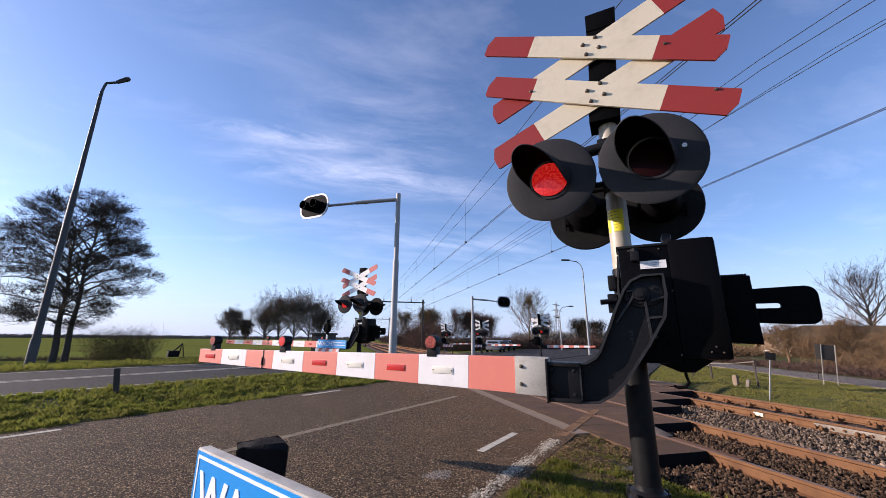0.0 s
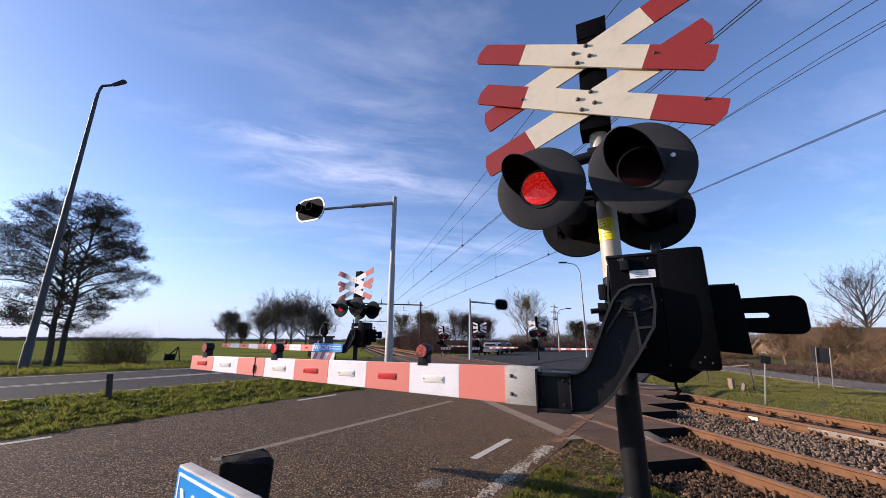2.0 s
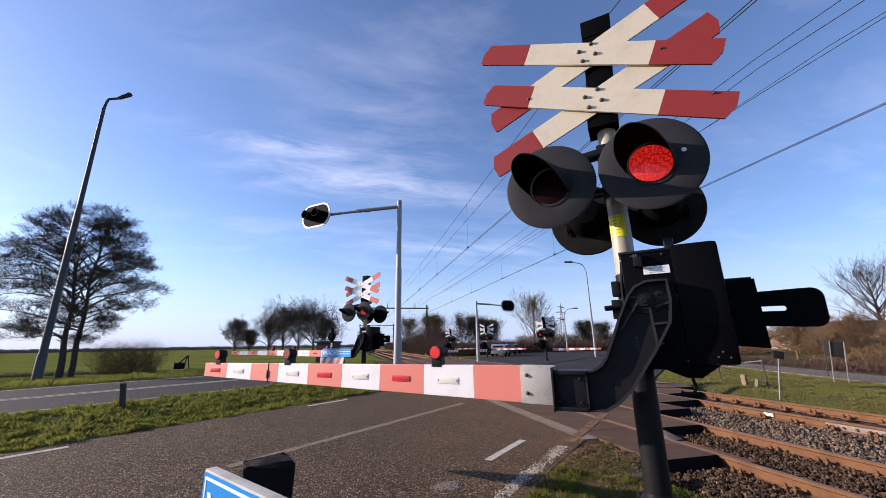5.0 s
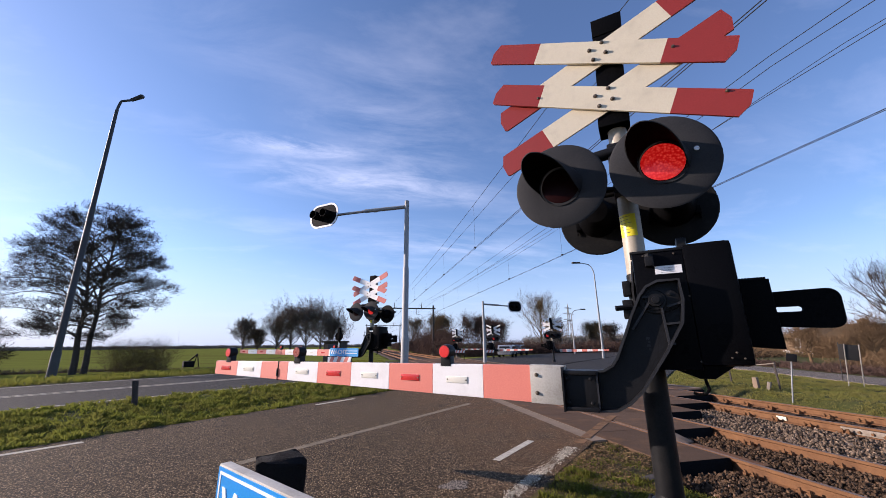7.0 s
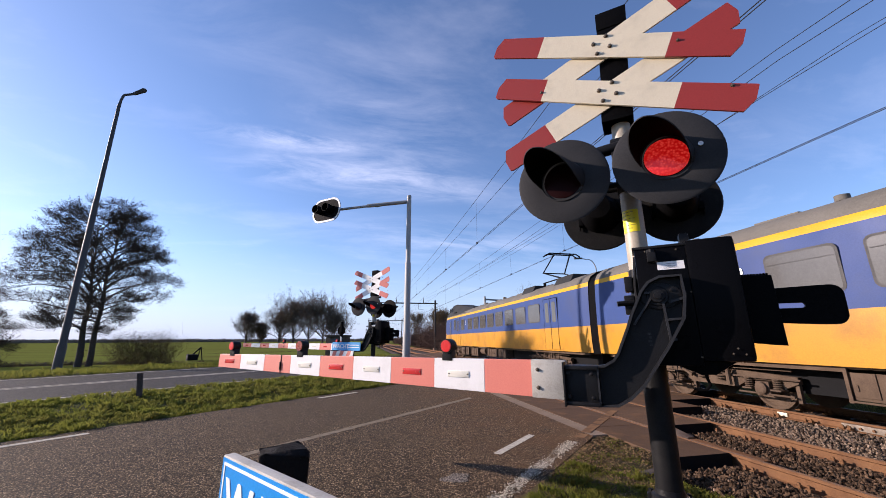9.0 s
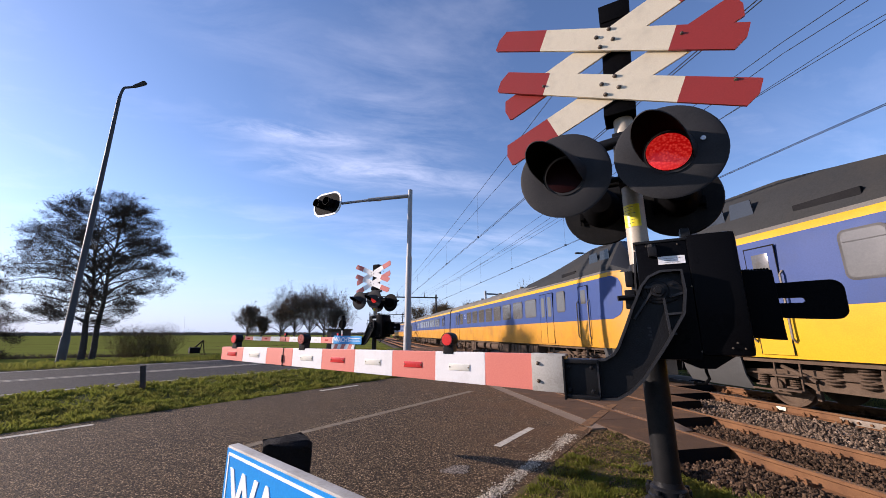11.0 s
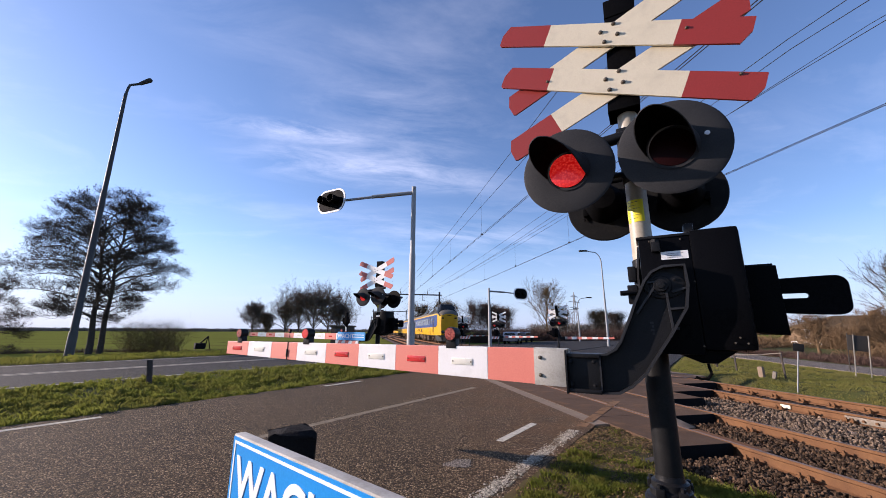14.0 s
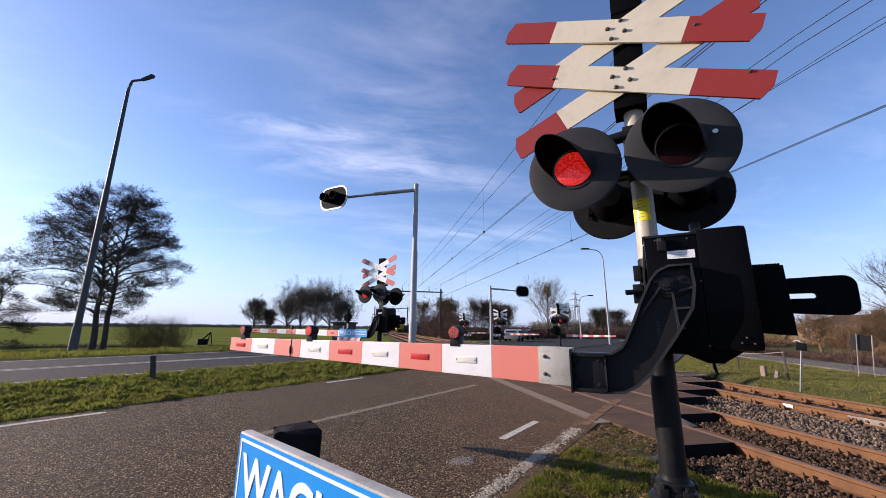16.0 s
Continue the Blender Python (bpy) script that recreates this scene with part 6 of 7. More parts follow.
def train_unit(cars, y_start, label, yellow="train_yellow"):
    u = empty("train_unit", pose(TRACK_X, y_start, 0), label, "train", "train units")
    y = 0.0
    for i in range(cars):
        first, last = i == 0, i == cars - 1
        pant = None
        if first and cars == 4:
            pant = 22.4
        if last and cars == 3:
            pant = 3.9
        length = END_CAR if first or last else MID_CAR
        car(u, y, length, first, last, pant, seed=i + cars, yellow=yellow)
        if not last:
            bellows(u, y - length)
        y -= length + GAP
    TRAINS.append((u, y_start))
    return -y


START = 20.1 - SPEED * 8.5
train_unit(4, START, "grimy four-car orange-yellow and blue electric train passing at speed", "train_orange")
train_unit(3, START - 107.1, "clean three-car yellow and blue electric train coupled behind")

# ---- trees ----
def tree_geometry(rng, height, spread, trunks=1, trunk_r=0.16, first=0.25, levels=4, kids=(7, 5, 5), twig_len=0.55, twigs=5, clump=0.0, lean=0.12, up=0.35, top=0.9, twig_w=0.012, cone=0.03, fork=0.13, limbs=20, rise_top=0.9):
    """Limbs as tapered tubes and a haze of fine twigs: two lists of vertices and faces."""
    wood_v, wood_f, twig_v, twig_f = [], [], [], []

    def add_tube(pts, r0, r1, sides):
        o = len(wood_v)
        ref = Vector((0.3, 0.9, 0.1))
        for i, p in enumerate(pts):
            d = (pts[min(i + 1, len(pts) - 1)] - pts[max(i - 1, 0)])
            d = d.normalized() if d.length > 1e-6 else Vector((0, 0, 1))
            a = d.cross(ref)
            a = a.normalized() if a.length > 1e-3 else d.orthogonal().normalized()
            b = d.cross(a)
            r = r0 + (r1 - r0) * i / (len(pts) - 1)
            for k in range(sides):
                w = k * math.tau / sides
                wood_v.append(tuple(p + (a * math.cos(w) + b * math.sin(w)) * r))
        for i in range(len(pts) - 1):
            for k in range(sides):
                wood_f.append((o + i * sides + k, o + i * sides + (k + 1) % sides, o + (i + 1) * sides + (k + 1) % sides, o + (i + 1) * sides + k))

    def add_twig(p, d, L):
        side = d.cross(Vector((rng.uniform(-1, 1), rng.uniform(-1, 1), rng.uniform(-1, 1))))
        if side.length < 1e-4:
            return
        side = side.normalized() * twig_w
        o = len(twig_v)
        bend = Vector((rng.uniform(-1, 1), rng.uniform(-1, 1), rng.uniform(-0.6, 0.8))) * L * 0.22
        mid = p + d * L * 0.55 + bend
        twig_v.extend([tuple(p - side), tuple(p + side), tuple(mid - side * 0.7), tuple(mid + side * 0.7), tuple(p + d * L + bend * 0.4)])
        twig_f.append((o, o + 1, o + 3, o + 2))
        twig_f.append((o + 2, o + 3, o + 4))
        if clump and rng.random() < clump:
            q = p + d * L * rng.uniform(0.5, 1.0)
            for _ in range(3):
                o = len(twig_v)
                s = cone
                for _ in range(3):
                    twig_v.append(tuple(q + Vector((rng.uniform(-s, s), rng.uniform(-s, s), rng.uniform(-s, s))) * 1.6))
                twig_f.append((o, o + 1, o + 2))

    def grow(p, d, L, r, depth):
        n = 5 if depth < 2 else 4
        pts = [p.copy()]
        q, dd = p.copy(), d.copy()
        for i in range(n):
            dd = (dd + Vector((rng.uniform(-1, 1), rng.uniform(-1, 1), rng.uniform(-0.6, 0.9))) * lean * (1 + depth * 0.35)).normalized()
            dd = (dd + Vector((0, 0, 0.05 * up))).normalized()
            q = q + dd * L / n
            pts.append(q.copy())
        add_tube(pts, r, r * 0.45, 6 if depth < 2 else 4 if depth < 3 else 3)
        if depth >= levels:
            for i in range(twigs):
                t = rng.uniform(0.1, 1)
                k = min(n - 1, int(t * n))
                base = pts[k].lerp(pts[k + 1], t * n - k)
                v = (dd + Vector((rng.uniform(-1, 1), rng.uniform(-1, 1), rng.uniform(-0.7, 1.0))) * 0.9).normalized()
                add_twig(base, v, twig_len * rng.uniform(0.5, 1.2))
            return
        for i in range(kids[min(depth - 1, len(kids) - 1)]):
            t = rng.uniform(0.25, 1.0)
            k = min(n - 1, int(t * n))
            base = pts[k].lerp(pts[k + 1], t * n - k)
            az = rng.uniform(0, math.tau)
            side = dd.cross(Vector((math.cos(az), math.sin(az), 0.3)))
            if side.length < 1e-3:
                continue
            v = (dd * rng.uniform(0.45, 1.0) + side.normalized() * rng.uniform(0.5, 1.0) + Vector((0, 0, up * 0.4))).normalized()
            grow(base, v, L * rng.uniform(0.42, 0.66), r * 0.42 * (1 - 0.3 * t), depth + 1)

    for s in range(trunks):
        off = Vector((rng.uniform(-1, 1), rng.uniform(-1, 1), 0)) * (0.5 if trunks > 1 else 0)
        side_way = s * math.tau / trunks + 0.4
        tip = Vector((math.cos(side_way) * fork * height * (trunks > 1), math.sin(side_way) * fork * height * (trunks > 1), height * top * rng.uniform(0.88, 1.0)))
        pts, n = [], 12
        for i in range(n + 1):
            t = i / n
            pts.append(off + tip * t + Vector((noise.noise((t * 3, s, height)), noise.noise((t * 3, s + 9, height)), 0)) * 0.035 * height * t)
        pts[0].z -= 0.5
        add_tube(pts, trunk_r, trunk_r * 0.12, 8)
        count = int(limbs / trunks + 9)
        for i in range(count):
            t = first + (0.97 - first) * ((i + rng.random()) / count) ** 1.0
            k = min(n - 1, int(t * n))
            base = pts[k].lerp(pts[k + 1], t * n - k)
            az = i * 2.4 + rng.uniform(-0.5, 0.5)
            env = max(0.36, math.sin(math.pi * min(1, 0.16 + 0.84 * (t - first) / (1 - first)) ** 0.75) * 0.9 + 0.12)
            L = spread * env * rng.uniform(0.75, 1.15)
            rise = up + rise_top * t * t
            grow(base, Vector((math.cos(az), math.sin(az), rise)).normalized(), L, trunk_r * (0.42 - 0.28 * t), 1)
    return wood_v, wood_f, twig_v, twig_f


def tree(name, x, y, z, label, category="tree", group="", seed=0, wood="bark", twig="twig", **shape):
    rng = random.Random(seed)
    wv, wf, tv, tf = tree_geometry(rng, **shape)
    t = empty(name, pose(x, y, z), label, category, group)
    link("trunk", raw("trunk", wv, wf, True), wood, t)
    link("crown", raw("crown", tv, tf), twig, t)
    return t


def shrub_band(name, points, height, depth, count, seed, material, label, category="hedge", stem=1.3, w=0.014, kind="stuff", fan=0.5):
    """Bare brush: upright stems that fork into twigs, along a line of points."""
    rng = random.Random(seed)
    verts, faces = [], []

    def blade(p, d, L, wd):
        side = d.cross(Vector((rng.uniform(-1, 1), rng.uniform(-1, 1), 0.1)))
        if side.length < 1e-4:
            return
        side = side.normalized() * wd
        o = len(verts)
        verts.extend([tuple(p - side), tuple(p + side), tuple(p + d * L)])
        faces.append((o, o + 1, o + 2))

    segs = list(zip(points, points[1:]))
    lens = [math.dist(a[:2], b[:2]) for a, b in segs]
    total = sum(lens)
    for _ in range(count):
        s = rng.uniform(0, total)
        for (a, b), L in zip(segs, lens):
            if s <= L:
                break
            s -= L
        t = s / L
        x, y, z = [a[i] + (b[i] - a[i]) * t for i in range(3)]
        nx, ny = -(b[1] - a[1]) / L, (b[0] - a[0]) / L
        off = rng.gauss(0, depth * 0.4)
        hh = height * (0.55 + 0.6 * (0.5 + 0.5 * noise.noise((x * 0.13, y * 0.13, seed)))) * rng.uniform(0.7, 1.1)
        p = Vector((x + nx * off, y + ny * off, z - 0.1))
        d = Vector((rng.uniform(-fan, fan), rng.uniform(-fan, fan), 1)).normalized()
        blade(p, d, hh * 0.75, w * 1.1)
        for _ in range(9):
            q = p + d * hh * rng.uniform(0.15, 0.95)
            v = (d * 0.5 + Vector((rng.uniform(-1, 1), rng.uniform(-1, 1), rng.uniform(-0.3, 0.9)))).normalized()
            blade(q, v, stem * rng.uniform(0.3, 1.0) * height / 3, w)
    ob = link(name, raw(name, verts, faces), material)
    return tagged(ob, label, category, kind=kind)


def alder_geometry(seed, height, sides, trunks, limbs, low=2.1, density=21):
    """Upright trunks, level limbs with drooping low ones, and layered clumps of short twigs and cones.
    sides: crown radius towards either side of the line (heading 59 degrees) by height."""
    rng = random.Random(seed)
    wood_v, wood_f, twig_v, twig_f = [], [], [], []
    away = Vector((0.857, 0.515, 0))

    def add_tube(pts, r0, r1, n):
        o = len(wood_v)
        for i, p in enumerate(pts):
            d = (pts[min(i + 1, len(pts) - 1)] - pts[max(i - 1, 0)]).normalized()
            a = d.cross(Vector((0.31, 0.9, 0.17))).normalized()
            b = d.cross(a)
            r = r0 + (r1 - r0) * (i / (len(pts) - 1)) ** 0.8
            wood_v.extend(tuple(p + (a * math.cos(k * math.tau / n) + b * math.sin(k * math.tau / n)) * r) for k in range(n))
        for i in range(len(pts) - 1):
            wood_f.extend((o + i * n + k, o + i * n + (k + 1) % n, o + (i + 1) * n + (k + 1) % n, o + (i + 1) * n + k) for k in range(n))

    def twig(p, d, L, w):
        side = d.cross(Vector((rng.uniform(-1, 1), rng.uniform(-1, 1), rng.uniform(-1, 1))))
        if side.length < 1e-3:
            return
        side = side.normalized() * w
        o = len(twig_v)
        bend = Vector((rng.uniform(-1, 1), rng.uniform(-1, 1), rng.uniform(-0.3, 1.0))) * L * 0.2
        m = p + d * L * 0.5 + bend
        twig_v.extend((tuple(p - side), tuple(p + side), tuple(m + side * 0.7), tuple(m - side * 0.7), tuple(p + d * L + bend)))
        twig_f.extend(((o, o + 1, o + 2, o + 3), (o + 3, o + 2, o + 4)))

    def clump(p, d, size):
        for _ in range(density):
            q = p + Vector((rng.gauss(0, 0.55), rng.gauss(0, 0.55), rng.gauss(0, 0.40))) * size
            v = (d * 0.5 + Vector((rng.uniform(-1, 1), rng.uniform(-1, 1), rng.uniform(-0.3, 0.9)))).normalized()
            twig(q, v, rng.uniform(0.16, 0.40), rng.uniform(0.006, 0.012))
            if rng.random() < 0.55:
                c = q + v * 0.2
                o = len(twig_v)
                twig_v.extend(tuple(c + Vector((rng.uniform(-1, 1), rng.uniform(-1, 1), rng.uniform(-1, 1))) * 0.05) for _ in range(3))
                twig_f.append((o, o + 1, o + 2))

    def reach(h, cosine):
        far = 0.5 + 0.5 * cosine
        ends = []
        for table in sides:
            r = table[-1][1]
            for (ha, ra), (hb, rb) in zip(table, table[1:]):
                if ha <= h <= hb:
                    r = ra + (rb - ra) * (h - ha) / (hb - ha)
            ends.append(table[0][1] if h < table[0][0] else r)
        return ends[0] + (ends[1] - ends[0]) * far

    lines = []
    for k, (bx, tx, ty, th) in enumerate(trunks):
        pts = []
        for i in range(15):
            t = i / 14
            wob = 0.16 * math.sin(t * 5 + k * 2) * t + 0.05 * math.sin(t * 17 + k)
            pts.append(away * (bx + (tx - bx) * t ** 0.9 + wob) + Vector((-away.y, away.x, 0)) * ty * t + Vector((0, 0, th * t - (0.5 if i == 0 else 0))))
        lines.append((pts, th))
        add_tube(pts, 0.225 - 0.02 * k, 0.02, 10)
    for i in range(limbs):
        pts, th = lines[i % len(lines)]
        hb = low + (th * 0.95 - low) * ((i + rng.random()) / limbs) ** 0.92
        t = min(0.999, hb / th) * 14
        base = pts[int(t)].lerp(pts[int(t) + 1], t - int(t))
        az = i * 2.39996 + rng.uniform(-0.5, 0.5)
        flat = Vector((math.cos(az), math.sin(az), 0))
        cosine = flat.dot(away)
        tip_h = hb + 0.4 + 1.1 * (hb / height) + rng.uniform(-0.5, 0.7) - 1.9 * max(0, 1 - hb / 4.4)
        R = reach(max(0.3, tip_h), cosine) * rng.uniform(0.78, 1.06)
        R = max(0.5, R - flat.dot(Vector((base.x, base.y, 0))))
        side = Vector((-flat.y, flat.x, 0))
        bow, n = rng.uniform(-0.16, 0.16), 8
        line = []
        for k in range(n + 1):
            q = k / n
            lift = (tip_h - hb) * q + 0.22 * R * math.sin(q * math.pi) * (0.8 if hb > 4 else 0.35)
            line.append(base + flat * R * q + side * bow * R * q * q + Vector((0, 0, lift)) + Vector((rng.uniform(-1, 1), rng.uniform(-1, 1), rng.uniform(-1, 1))) * 0.05 * (k > 0))
        add_tube(line, 0.024 + 0.010 * R, 0.007, 5)
        count = int(5 + 2.6 * R)
        for k in range(count):
            q = 0.28 + 0.72 * (k + rng.random()) / count
            f = min(n - 0.001, q * n)
            p = line[int(f)].lerp(line[int(f) + 1], f - int(f))
            out = (line[min(n, int(f) + 1)] - line[int(f)]).normalized()
            turn = rng.choice((-1, 1)) * rng.uniform(0.3, 1.1)
            d = (out * math.cos(turn) + side * math.sin(turn) + Vector((0, 0, rng.uniform(-0.35, 0.95)))).normalized()
            L = (0.30 + 0.24 * R * (1.15 - q)) * rng.uniform(0.7, 1.3)
            mid = p + d * L * 0.5 + Vector((0, 0, 0.06 * L))
            end = p + d * L + Vector((0, 0, 0.16 * L))
            add_tube([p, mid, end], 0.014, 0.005, 3)
            clump(end, d, 0.30)
            clump(mid.lerp(end, 0.2), d, 0.24)
            if rng.random() < 0.6:
                turn = Vector((rng.uniform(-1, 1), rng.uniform(-1, 1), rng.uniform(0, 0.6))).normalized()
                add_tube([mid, mid + turn * 0.3, mid + turn * 0.55 + Vector((0, 0, 0.08))], 0.010, 0.004, 3)
                clump(mid + turn * 0.5, turn, 0.24)
    return wood_v, wood_f, twig_v, twig_f


def alder(x, y, z, label, **shape):
    wv, wf, tv, tf = alder_geometry(**shape)
    t = empty("alder_tree", pose(x, y, z), label, "tree", "alders")
    link("trunk", raw("trunk", wv, wf, True), "bark", t)
    link("crown", raw("crown", tv, tf), "twig", t)


alder(-18.5, 30.5, -0.2, "tall bare alder with two dark trunks, cones and layered branches", seed=5, height=11.8, limbs=78, density=18,
      sides=(((1.0, 5.2), (4.5, 6.1), (6.2, 5.3), (8.7, 4.0), (10.4, 3.1), (11.8, 1.2)), ((2.2, 0.9), (3.6, 2.2), (4.6, 3.8), (6.2, 4.5), (8.7, 3.6), (10.4, 2.5), (11.8, 0.9))),
      trunks=((-0.25, -0.65, 0.3, 10.2), (0.25, 0.45, -0.3, 10.9)))
alder(-25.5, 31.2, -0.3, "low bare alder with spreading branches", seed=8, height=4.6, limbs=16, low=0.8, density=18,
      sides=(((0.6, 2.4), (2.5, 2.6), (4.6, 0.6)), ((0.6, 2.2), (2.5, 2.6), (4.6, 0.6))), trunks=((0.0, 0.3, 0.2, 4.4),))

LIME = dict(height=10.5, spread=5.2, trunks=1, trunk_r=0.24, first=0.12, levels=3, kids=(6, 5), twig_len=1.0, twigs=12, lean=0.13, up=0.7, twig_w=0.011)
GROVE = dict(LIME, first=0.24, up=0.75, rise_top=0.8, lean=0.2, trunk_r=0.32, twigs=10, twig_len=0.95, twig_w=0.013, limbs=28, top=0.92)
for k, (x, y, h, wide) in enumerate(((-31.3, 112, 8.4, 0.46), (-28.2, 114, 5.8, 0.46), (-22.6, 111, 8.0, 0.74), (-18.6, 109, 9.6, 0.78), (-14.6, 108, 10.2, 0.78), (-11.0, 110, 9.4, 0.78), (-7.6, 107, 7.2, 0.7))):
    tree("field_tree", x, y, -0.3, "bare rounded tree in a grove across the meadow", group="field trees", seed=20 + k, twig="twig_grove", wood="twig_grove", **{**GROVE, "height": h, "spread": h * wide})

THICKET = dict(height=8, spread=3.2, trunks=4, trunk_r=0.07, first=0.04, levels=3, kids=(6, 5), twig_len=1.2, twigs=4, lean=0.22, up=1.3, twig_w=0.009, fork=0.2, limbs=14)
for k, (x, y, h, tw) in enumerate(((15, 74, 7, "twig_pale"), (18, 82, 7.5, "twig_pale"), (21, 70, 6.6, "twig_red"), (24.5, 73, 6.4, "twig_red"), (28, 78, 6.2, "twig_red"),
                                   (41, 74, 6.4, "twig_pale"), (47, 70, 5.4, "twig_pale"), (54, 74, 5.6, "twig"), (13.5, 98, 8, "twig_pale"), (60, 66, 5, "twig"), (32, 84, 6.6, "twig_red"))):
    tree("thicket_tree", x, y, -0.3, "bare young tree in the thicket beside the railway", group="thicket", seed=50 + k, twig=tw, **{**THICKET, "height": h, "spread": h * 0.5})
tree("roadside_tree", 37, 73, -0.3, "tall pale bare tree beyond the crossing", seed=71, twig="twig_pale", wood="twig_pale", **{**LIME, "height": 11.0, "spread": 6.0, "first": 0.2, "trunk_r": 0.2, "up": 1.1, "kids": (6, 5), "twigs": 5, "twig_len": 1.1, "twig_w": 0.012, "limbs": 16})
tree("garden_tree", 99, 51, -0.6, "broad bare garden tree behind the farmhouse", seed=80, twig="twig", **{**LIME, "height": 15.5, "spread": 8.0, "first": 0.3, "trunk_r": 0.42, "kids": (5, 4), "twig_w": 0.013, "twigs": 5, "lean": 0.18})
for k, (x, y, h) in enumerate(((35, 19.5, 3.2), (32, 21.5, 2.9))):
    tree("orchard_tree", x, y, -0.4, "small crooked bare orchard tree in the hedge", group="orchard trees", seed=90 + k, twig="twig_tan", wood="twig_tan",
         **{**THICKET, "height": h, "spread": h * 0.62, "trunks": 1, "trunk_r": 0.13, "first": 0.3, "twig_len": 0.4, "up": 0.3, "lean": 0.3, "twig_w": 0.008})

shrub_band("willow_brush", [(-17.0, 31.2, -0.3), (-14.4, 32.8, -0.3)], 2.9, 1.1, 620, 1, "twig_pale", "rounded bare willow brush at the field's edge", "shrub", w=0.0045, fan=0.62)
shrub_band("ditch_hedge", [(-30, 31, -0.3), (-20, 33, -0.3), (-14.5, 33.5, -0.3)], 0.75, 1.2, 700, 11, "twig_grove", "low dark bare hedge along the meadow ditch", "hedge", w=0.012, fan=0.8)
shrub_band("trackside_brush", [(14, 56, -0.4), (15, 75, -0.4), (17, 120, -0.4), (20, 220, -0.4)], 4.2, 4.0, 4200, 2, "twig_red", "brown bare brush along the railway", "brush", w=0.018, fan=0.8)
shrub_band("trackside_brush", [(14, 66, -0.4), (18, 90, -0.4), (24, 120, -0.4)], 6.0, 5.0, 3000, 4, "twig_red", "tall brown bare brush along the railway", "brush", w=0.014, fan=0.7)
shrub_band("trackside_brush", [(17, 60, -0.4), (40, 62, -0.4), (66, 58, -0.4)], 2.9, 4.0, 5200, 3, "twig_red", "brown bare brush beyond the crossing", "brush", w=0.02, fan=0.9)


def beside_path(s, n):
    a = radians(24.8)
    return (s * math.sin(a) + n * math.cos(a), s * math.cos(a) - n * math.sin(a), -0.15)


for k, (n, h, d, count, tw) in enumerate(((15.6, 0.85, 1.0, 5000, "twig_red"), (18.6, 1.45, 2.4, 4600, "twig_tan"), (23.5, 1.9, 3.4, 3600, "twig_tan"))):
    shrub_band("garden_hedge", [beside_path(-14, n), beside_path(8, n), beside_path(19, n), beside_path(27 if k else 44, n)], h, d, count, 5 + k, tw, "brown bare hedge and brush behind the path", "hedge", w=0.012, fan=0.8)
shrub_band("garden_brush", [(26.6, 13.2, -0.4), (28.4, 13.4, -0.4)], 2.2, 1.6, 520, 45, "twig_tan", "rounded brown bare bush beside the path", "bush", w=0.010, fan=0.8)
shrub_band("garden_brush", [(43, 27, -0.6), (50, 27.5, -0.6), (58, 26, -0.6)], 3.6, 3.2, 2600, 41, "twig_tan", "tall brown bare brush before the farmhouse", "brush", w=0.020, fan=0.9)
shrub_band("garden_brush", [(36, 32, -0.6), (42, 34, -0.6), (48, 38, -0.6)], 2.0, 3.0, 2400, 43, "twig_tan", "low brown bare brush before the farmhouse", "brush", w=0.020, fan=0.9)
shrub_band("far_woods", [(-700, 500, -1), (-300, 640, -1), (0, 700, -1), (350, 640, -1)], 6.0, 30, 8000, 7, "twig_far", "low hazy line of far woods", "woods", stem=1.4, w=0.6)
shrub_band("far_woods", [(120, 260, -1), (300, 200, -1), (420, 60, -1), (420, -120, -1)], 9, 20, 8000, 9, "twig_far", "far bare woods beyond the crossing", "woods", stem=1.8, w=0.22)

# ---- lamps, gallows signal, far side ----
def street_lamp(x, y, z, h, reach, heading, label, dark=False, r=0.11, head=0.85, arc=90):
    g = empty("street_lamp", pose(x, y, z, 0, 0, heading), label, "street lamp", "street lamps")
    k = "pole_weathered" if dark else "pole_grey"
    bm = bmesh.new()
    lathe(bm, [(-0.4, r * 1.25), (1.3, r * 1.2), (1.4, r), (h * 0.55, r * 0.85), (h * 0.56, r * 0.72), (h - 1.2, r * 0.55)], "z", 14)
    part("pole", bm, k, g)
    bm = bmesh.new()
    pts = []
    for i in range(9):
        a = radians(arc * i / 8)
        pts.append((reach * 0.55 * (1 - math.cos(a)), 0, h - 1.25 + 1.25 * math.sin(a)))
    rise = (reach * 0.45) * math.tan(radians(90 - arc)) if arc < 90 else 0.12
    pts.append((reach, 0, pts[-1][2] + rise))
    tube(bm, pts, [r * 0.55] * 3 + [r * 0.45] * 7, 8)
    part("arm", bm, k, g)
    bm = bmesh.new()
    prism(bm, [(reach - 0.1, -0.04), (reach + head - 0.1, -0.12), (reach + head, 0), (reach + head - 0.1, 0.12), (reach - 0.1, 0.04)], -0.06, 0.12, "z", bevel=0.02)
    part("lantern", bm, "pole_dark", g, "flat dark lantern", m=Matrix.Translation((reach, 0, pts[-1][2])) @ pose(0, 0, 0, 0, arc - 90, 0) @ Matrix.Translation((-reach, 0, 0)))
    return g


street_lamp(-14.52, 22.24, 0.05, 15.9, 0.62, 15, "tall weathered grey lamp post with curved arm beside the main road", dark=True, r=0.155, head=0.62, arc=48)
street_lamp(25.1, 35.8, -0.1, 10.3, 1.5, 165, "tall grey lamp post beyond the crossing")
street_lamp(33.0, 54.2, -0.1, 6.9, 1.8, 0, "grey lamp post beyond the crossing")
street_lamp(42.0, 73.5, -0.1, 6.3, 1.8, 0, "distant grey lamp post")


